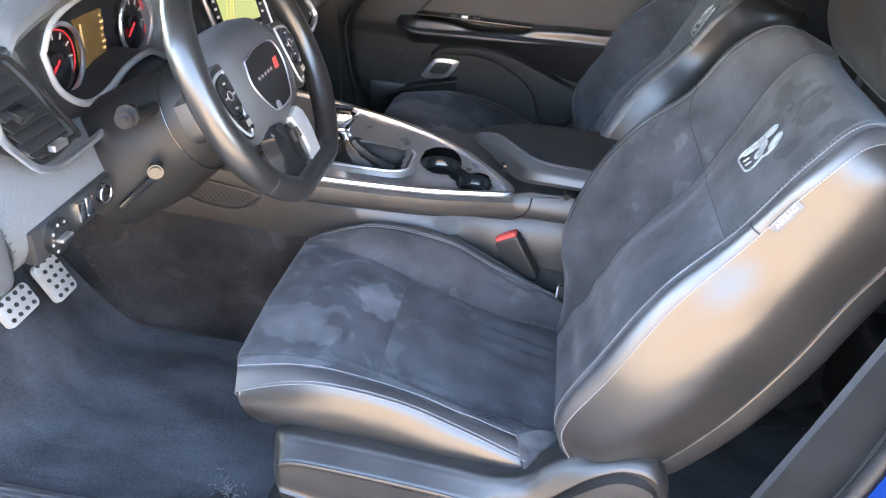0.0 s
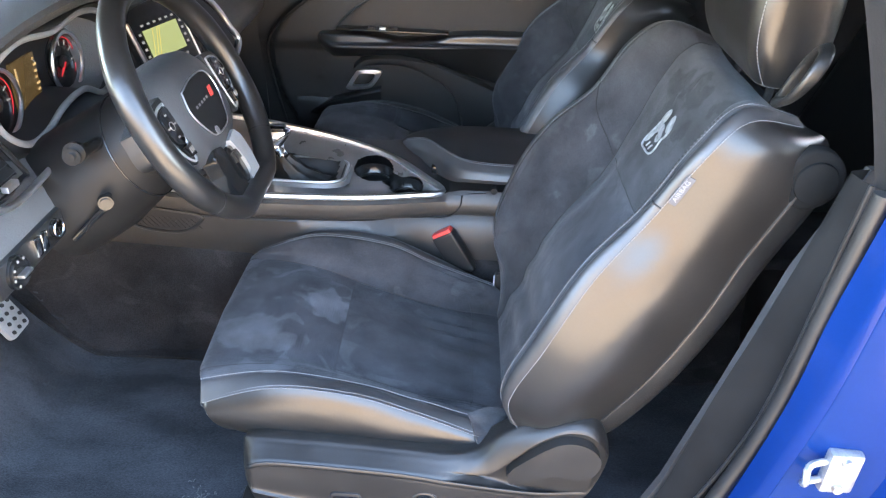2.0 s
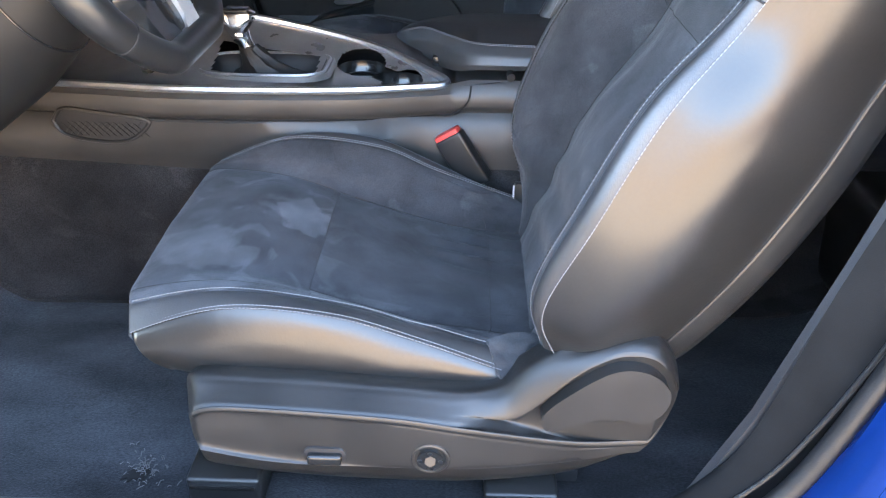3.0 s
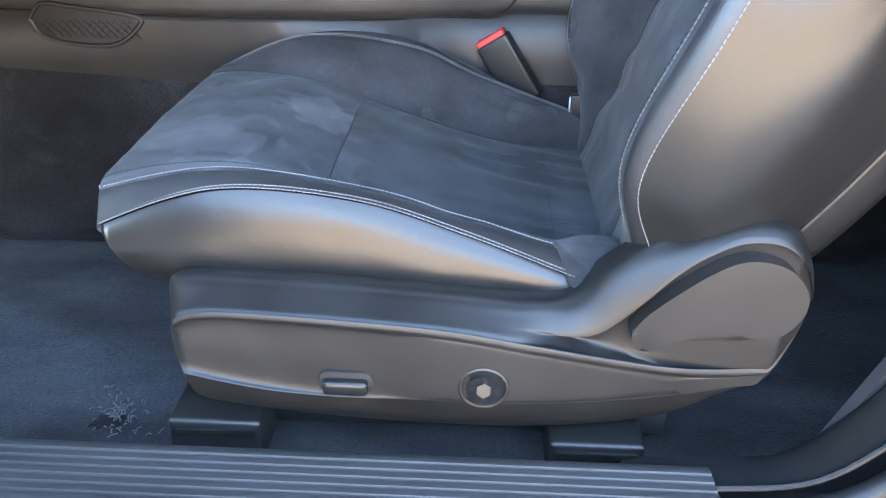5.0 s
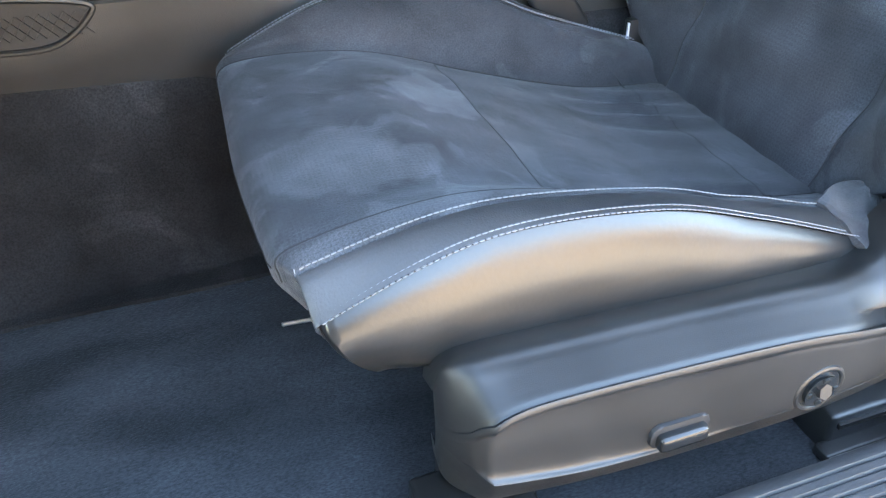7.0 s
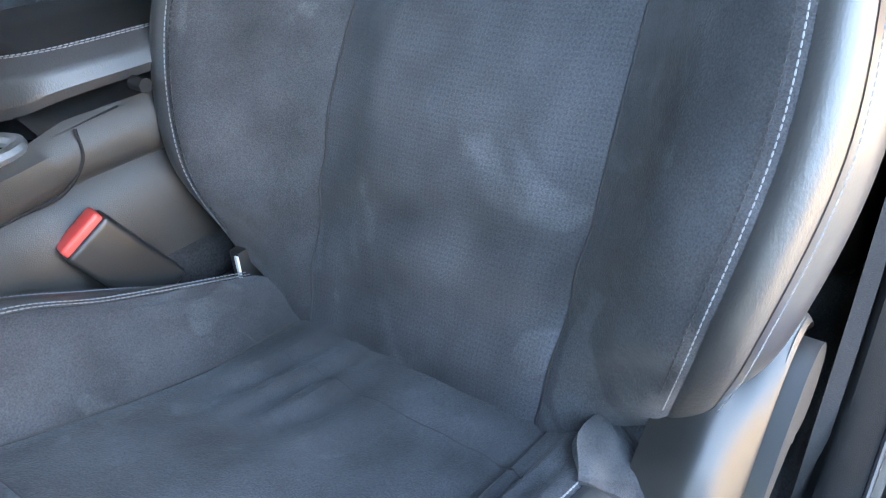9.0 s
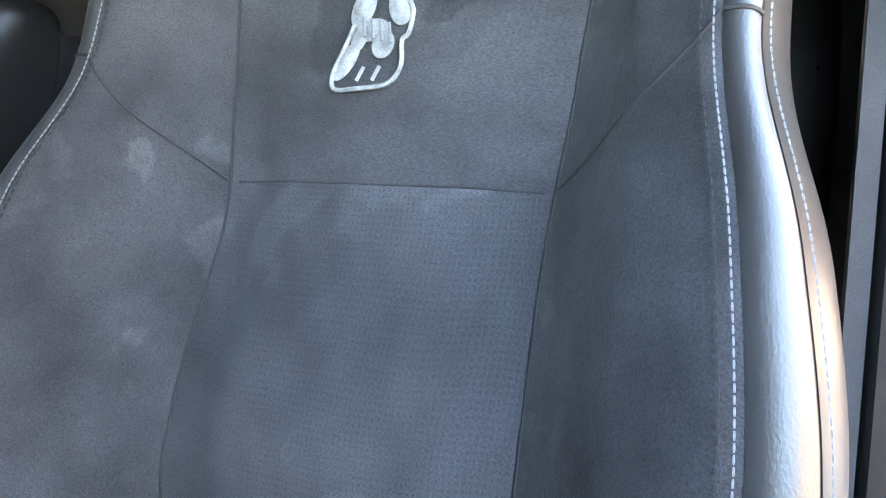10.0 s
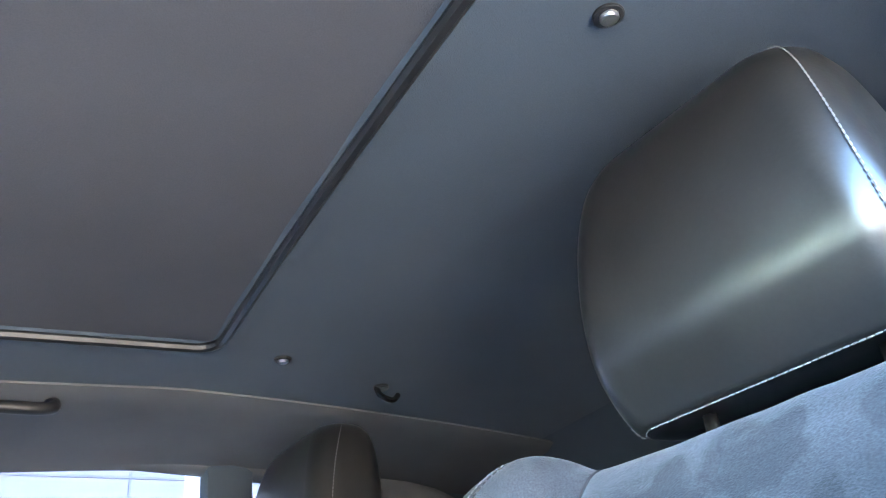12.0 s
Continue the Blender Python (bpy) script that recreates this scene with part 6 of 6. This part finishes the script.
# ---- seat belt buckle ----
buckle = thing("belt_buckle", (0.12, 0.655, 0.45), "black seat belt buckle with a red button beside the seat", "belt buckle")
bd = Vector((0.066, 0.664, 0.586)) - Vector((0.128, 0.650, 0.490))
bq = Matrix.Translation((0.097, 0.657, 0.538)) @ bd.to_track_quat("Z", "Y").to_matrix().to_4x4()
part("casing", turned(box((-0.014, -0.027, -0.055), (0.014, 0.027, 0.052), 0.006, 3), bq), PLASTIC, buckle, "black plastic casing")
part("button", turned(box((-0.011, -0.024, 0.046), (0.011, 0.024, 0.060), 0.004, 3), bq), RED, buckle, "red release button")
part("stalk", tube([(0.125, 0.650, 0.49), (0.155, 0.650, 0.42), (0.17, 0.650, 0.34)], 0.012, sides=10), RUBBER, buckle, "black buckle stalk")
tab = thing("seat_tab", (0.205, 0.618, 0.46), "thin black plastic hinge tab with a pale edge", "hinge cover")
part("tab_plate", box((0.190, 0.606, 0.44), (0.235, 0.622, 0.515), 0.004), PLASTIC, tab)
part("bracket", box((0.12, 0.626, 0.34), (0.32, 0.668, 0.462), 0.006), DEEP, tab, "dark bracket beside the console")
part("edge", box((0.187, 0.605, 0.470), (0.1895, 0.610, 0.512), 0.0008), WHITE_PLASTIC, tab, "pale bare edge")

# ---- passenger door with its trim ----
door = thing("passenger_door", (-0.1, 1.62, 0.3), "black passenger door panel with padded armrest and silver handle", "car door")
rows = []
for x in np.linspace(-0.56, 0.62, 110):
    row = []
    for z in np.linspace(0.30, 0.985, 80):
        y = 1.615 - 0.03 * math.sin(math.pi * min(1, (z - 0.30) / 0.75))
        low = 1.0 / (1 + math.exp(-(z - (0.715 - 0.95 * max(0, x + 0.10) ** 1.6)) / 0.006))      # padded upper part above a sweeping edge
        y -= 0.018 * low
        arc = 0.925 - 0.22 * max(0, (-0.12 - x) / 0.35) ** 2 * 3 - 0.10 * max(0, x - 0.1) ** 2
        y += 0.006 * math.exp(-((z - arc) / 0.006) ** 2)
        gap = float(np.interp(z, (0.30, 0.45, 0.508, 0.565, 0.659, 0.75, 0.805, 0.85, 0.925), (-0.36, -0.447, -0.481, -0.504, -0.519, -0.509, -0.469, -0.413, -0.27))) if z < 0.93 else -0.6
        y += 0.035 / (1 + math.exp((x - gap) / 0.004))          # the panel stands proud of the door's own edge
        row.append((x, y, z))
    rows.append(row)
panel = part("door_panel", sheet(rows), DOOR_SKIN, door, "black moulded door panel")
part("skin", box((-0.56, 1.64, 0.28), (0.62, 1.70, 0.985), 0.01), BLUE, door, "blue door skin")
part("sill_cap", tube([(x, 1.605, 0.985) for x in np.linspace(-0.56, 0.62, 20)], 0.020, sides=10), PLASTIC, door, "black window sill cap")
ar = []
for x in np.linspace(-0.37, 0.50, 44):
    zt = float(np.interp(x, (-0.37, -0.364, -0.287, -0.20, -0.113, 0.009, 0.061, 0.164, 0.50), (0.752, 0.764, 0.773, 0.774, 0.762, 0.767, 0.785, 0.792, 0.795)))
    zr = float(np.interp(x, (-0.37, -0.348, -0.287, -0.112, 0.167, 0.50), (0.744, 0.741, 0.736, 0.742, 0.750, 0.755)))
    zb = float(np.interp(x, (-0.37, -0.36, -0.308, -0.20, -0.112, 0.0, 0.066, 0.157, 0.50), (0.735, 0.717, 0.690, 0.698, 0.710, 0.690, 0.666, 0.643, 0.58)))
    o = min(1.0, (x + 0.372) / 0.06) ** 0.5
    sec = [(1.60, zt), (1.60 - 0.062 * o, zt), (1.60 - 0.078 * o, zt - 0.004), (1.60 - 0.083 * o, zr + 0.012), (1.60 - 0.094 * o, zr + 0.004), (1.60 - 0.092 * o, zr - 0.008), (1.60 - 0.07 * o, zb + 0.012), (1.60 - 0.045 * o, zb), (1.605, zb - 0.012)]
    ar.append([(x, y, z) for y, z in catmull(sec, 41)])
armr = part("armrest", sheet(ar), LEATHER, door, "padded black door armrest")
part("switch_plate", box((-0.30, 1.528, 0.781), (0.05, 1.575, 0.787), 0.002), GLOSS, armr, "gloss black switch plate")
for k in range(3):
    part("switch", box((-0.20 + k * 0.035, 1.535, 0.787), (-0.18 + k * 0.035, 1.553, 0.793), 0.002), SILVER if k == 1 else PLASTIC, armr)
hand = [(-0.276, 0.592), (-0.248, 0.636), (-0.228, 0.654), (-0.172, 0.656), (-0.158, 0.646), (-0.182, 0.606), (-0.205, 0.592), (-0.262, 0.586)]
hc = catmull(hand + hand[:1], 40)[:-1]
hm = np.mean(hc, axis=0)
hb = sheet([[(p[0], 1.556, p[1]) for p in hc], [((p[0] - hm[0]) * 0.97 + hm[0], 1.545, (p[1] - hm[1]) * 0.97 + hm[1]) for p in hc], [((p[0] - hm[0]) * 0.64 + hm[0], 1.543, (p[1] - hm[1]) * 0.64 + hm[1]) for p in hc], [((p[0] - hm[0]) * 0.60 + hm[0], 1.562, (p[1] - hm[1]) * 0.60 + hm[1]) for p in hc]], False, True)
part("door_handle", hb, SILVER, door, "satin silver inner door handle")
part("map_pocket", loft([[(x, y, z) for y, z in ((1.60, 0.535), (1.572, 0.548), (1.565, 0.530), (1.57, 0.40), (1.60, 0.36))] for x in np.linspace(-0.44, -0.20, 8)]), PLASTIC, door, "black map pocket")
part("panel_edge", tube(catmull([(-0.47, 1.582, 0.40), (-0.515, 1.582, 0.60), (-0.52, 1.578, 0.735), (-0.40, 1.570, 0.855), (-0.27, 1.566, 0.925), (-0.10, 1.566, 0.955), (0.20, 1.566, 0.955), (0.55, 1.566, 0.94)], 60), 0.005, sides=8), DARK, door, "dark edge seam of the door panel")
part("insert_line", tube(catmull([(-0.305, 1.560, 0.775), (-0.25, 1.562, 0.835), (-0.16, 1.563, 0.886), (0.0, 1.564, 0.905), (0.27, 1.564, 0.892)], 40), 0.0035, sides=8), PLASTIC, door, "raised insert line")
upper = catmull([(-0.250, 1.560, 0.655), (-0.205, 1.552, 0.689), (-0.115, 1.550, 0.695), (-0.007, 1.550, 0.686), (0.066, 1.550, 0.660), (0.158, 1.552, 0.624), (0.30, 1.556, 0.56)], 44)
lower = catmull([(-0.235, 1.560, 0.650), (-0.187, 1.556, 0.671), (-0.079, 1.554, 0.671), (0.013, 1.553, 0.635), (0.069, 1.553, 0.591), (0.100, 1.556, 0.525), (0.115, 1.56, 0.45)], 44)
part("lower_bulge", sheet([[(u[0], 1.60, u[2] + 0.010), (u[0], u[1] + 0.002, u[2] + 0.005), (u[0], u[1] - 0.006, u[2] - 0.002), tuple(u * 0.5 + d * 0.5 + np.array((0, -0.008, 0))), tuple(d + np.array((0, -0.004, 0))), tuple(d + np.array((-0.003, 0.006, -0.005))), (d[0] - 0.008, 1.60, d[2] - 0.012)] for u, d in zip(upper, lower)]), DOOR_SKIN, door, "padded lower sweep of the door panel")
led = catmull([(-0.40, 1.57, 0.500), (-0.363, 1.562, 0.521), (-0.324, 1.558, 0.544), (-0.248, 1.556, 0.568), (-0.163, 1.556, 0.589)], 24)
part("ledge", sheet([[(p[0], 1.61, p[2] + 0.004), (p[0], p[1], p[2]), (p[0], p[1] - 0.004, p[2] - 0.006), (p[0], p[1] + 0.01, p[2] - 0.05), (p[0], 1.61, p[2] - 0.09)] for p in led]), PLASTIC, door, "pocket ledge under the handle")
part("speaker_grille", disc((-0.36, 1.575, 0.47), (0, -1, 0), 0.07, 0.012, 32, 0.004), DARK, door, "round dark speaker grille")


# ---- windows, pillars and rear trim ----
def pane_sheet(name, pts, label):
    g = structure(name, sheet(pts, thick=0.003), GLASS, label, "window")
    g.visible_shadow = False
    return g


pane_sheet("window_1", [[(x, 1.615, 0.97), (x, 1.60, 1.38)] for x in np.linspace(-0.75, 0.50, 6)], "passenger door glass darkened to dim the view out")
pane_sheet("window_2", [[(x, 1.615, 0.99), (x, 1.60, 1.37)] for x in np.linspace(0.60, 0.86, 4)], "rear quarter glass darkened to dim the view out")
pane_sheet("window_3", [[(x, 0.03, 1.0), (x, 0.045, 1.37)] for x in np.linspace(0.66, 0.92, 4)], "rear quarter glass darkened to dim the view out")
pane_sheet("window_4", [[(-1.18, y, 0.985), (-0.96, y, 1.13), (-0.74, y, 1.31)] for y in np.linspace(0.03, 1.61, 12)], "tinted windscreen").data.materials[0] = TINTED
pp = catmull([(0.615, 1.605, 0.97), (0.595, 1.60, 1.10), (0.580, 1.595, 1.25), (0.578, 1.59, 1.40)], 12)
structure("pillar_1", sweep(pp, [(-0.05, 0.0), (-0.045, -0.03), (0.0, -0.04), (0.045, -0.03), (0.05, 0.0), (0.0, 0.03), (-0.05, 0.0)]), LINER, "grey cloth-trimmed passenger side pillar", "pillar")
for y0, y1 in ((0.02, 0.06), (1.58, 1.62)):
    structure("trim", box((0.62, y0, 0.26), (1.75, y1, 1.0), 0.012), INNER, "black rear side trim panel", "trim")
    structure("pillar_rear", slab([(0.86, 0.995), (1.75, 0.995), (1.70, 1.06), (1.15, 1.375), (0.80, 1.40)], y0, y1, "y"), LINER, "dark cloth rear pillar", "pillar")
structure("shelf", box((1.28, 0.06, 0.97), (1.36, 1.58, 0.995)), INNER, "black parcel shelf", "shelf")
pane_sheet("window_5", [[(1.16, y, 1.375), (1.36, y, 1.245)] for y in np.linspace(0.06, 0.46, 4)], "clear sloping rear window")
structure("trim_rear", slab([(1.36, 0.2), (1.46, 0.2), (1.46, 1.24), (1.36, 1.24)], 0.0, 1.64, "y"), INNER, "dark trim below the rear window", "trim")
structure("trim_rear", slab([(1.13, 1.39), (1.15, 1.37), (1.36, 1.235), (1.40, 1.235)], 0.46, 1.64, "y"), LINER, "dark cloth trim beside the rear window", "trim")
rear = thing("rear_seat", (1.0, 0.82, 0.30), "black leather rear bench behind the front seats", "rear seat")
part("cushion", box((0.78, 0.10, 0.30), (1.24, 1.54, 0.52), 0.06, 4), LEATHER, rear, "black leather cushion")
part("backrest", turned(box((-0.08, 0.10, 0.0), (0.08, 1.54, 0.56), 0.06, 4), Matrix.Translation((1.22, 0, 0.48)) @ Matrix.Rotation(radians(20), 4, "Y")), LEATHER, rear, "black leather backrest")

# ---- open driver's door, swung wide ahead of the opening ----
own = thing("driver_door", (-0.75, -0.12, 0.3), "open black-trimmed driver's door with blue skin", "car door")
swing = Matrix.Translation((-0.75, -0.12, 0)) @ Matrix.Rotation(radians(12), 4, "Z")
part("door_panel", turned(box((-0.05, -1.12, 0.30), (0.02, 0.0, 0.985), 0.03, 3), swing), PLASTIC_SOFT, own, "black moulded door panel")
part("skin", turned(box((-0.13, -1.14, 0.26), (-0.052, 0.0, 0.985), 0.02, 3), swing), BLUE, own, "blue door skin")
part("armrest", turned(box((0.02, -0.95, 0.70), (0.08, -0.25, 0.78), 0.02, 3), swing), LEATHER, own, "padded black armrest")

# ---- small fittings on the headliner ----
for nm, x, y in (("trim_clip", 0.492, 1.125), ("trim_clip", 0.440, 0.365)):
    cl = thing(nm, (x, y, roof_z(x, y)), "small round metal trim clip in the headliner", "trim clip", "headliner clips")
    part("dish", disc((x, y, roof_z(x, y) - 0.001), (0, 0, -1), 0.0135, 0.004, 20, 0.001), DARK, cl)
    part("head", disc((x, y, roof_z(x, y) - 0.004), (0, 0, -1), 0.0085, 0.006, 16, 0.002), SILVER, cl, "bright metal head")
hk = thing("coat_hook", (0.70, 1.17, roof_z(0.70, 1.17)), "small black coat hook on the headliner", "coat hook")
part("hook", tube(catmull([(0.685, 1.17, roof_z(0.7, 1.17) - 0.002), (0.69, 1.165, roof_z(0.7, 1.17) - 0.018), (0.71, 1.16, roof_z(0.7, 1.17) - 0.026), (0.725, 1.165, roof_z(0.7, 1.17) - 0.014)], 12), 0.005, sides=8), GLOSS, hk)
part("base", disc((0.695, 1.17, roof_z(0.7, 1.17) - 0.002), (0, 0, -1), 0.014, 0.006, 18, 0.002), PLASTIC, hk)
gh = thing("grab_handle", (0.05, 1.30, 1.36), "dark grab handle on the passenger roof rail", "grab handle")
part("bar", tube(catmull([(0.205, 1.320, 1.375), (0.20, 1.295, 1.352), (0.12, 1.285, 1.346), (-0.02, 1.285, 1.346), (-0.06, 1.295, 1.352), (-0.07, 1.320, 1.375)], 30), 0.010, sides=10), PLASTIC, gh)

# ---- torn spot in the carpet ----
tear = thing("carpet_tear", (-0.358, 0.145, 0.265), "frayed torn hole in the charcoal carpet", "torn carpet", "", "stuff")
rnd = random.Random(4)
bms = []
for k in range(70):
    a = rnd.uniform(0, 6.28)
    r = abs(rnd.gauss(0, 0.018))
    x, y = -0.358 + r * 1.3 * math.cos(a) - 0.4 * r * math.sin(a), 0.147 + r * math.sin(a) * 1.4
    z = 0.266
    d = Vector((rnd.uniform(-1, 1), rnd.uniform(-1, 1), rnd.uniform(0.1, 0.8))) * rnd.uniform(0.004, 0.012)
    bms.append(tube([(x, y, z), (x + d.x * 0.5, y + d.y * 0.6, z + d.z), (x + d.x, y + d.y, z + d.z * 0.7)], 0.0007, sides=4))
part("fibres", merge(*bms), material("pale carpet fibre", (0.10, 0.10, 0.10), 0.9), tear, "pale frayed fibres")
ragged = [(-0.366 + (0.013 + 0.007 * rnd.uniform(-1, 1)) * math.cos(a) * 1.2, 0.139 + (0.012 + 0.006 * rnd.uniform(-1, 1)) * math.sin(a)) for a in np.linspace(0, 2 * math.pi, 22, endpoint=False)]
part("hole", slab(ragged, 0.2662, 0.2684, "z"), DEEP, tear, "dark ragged hole")
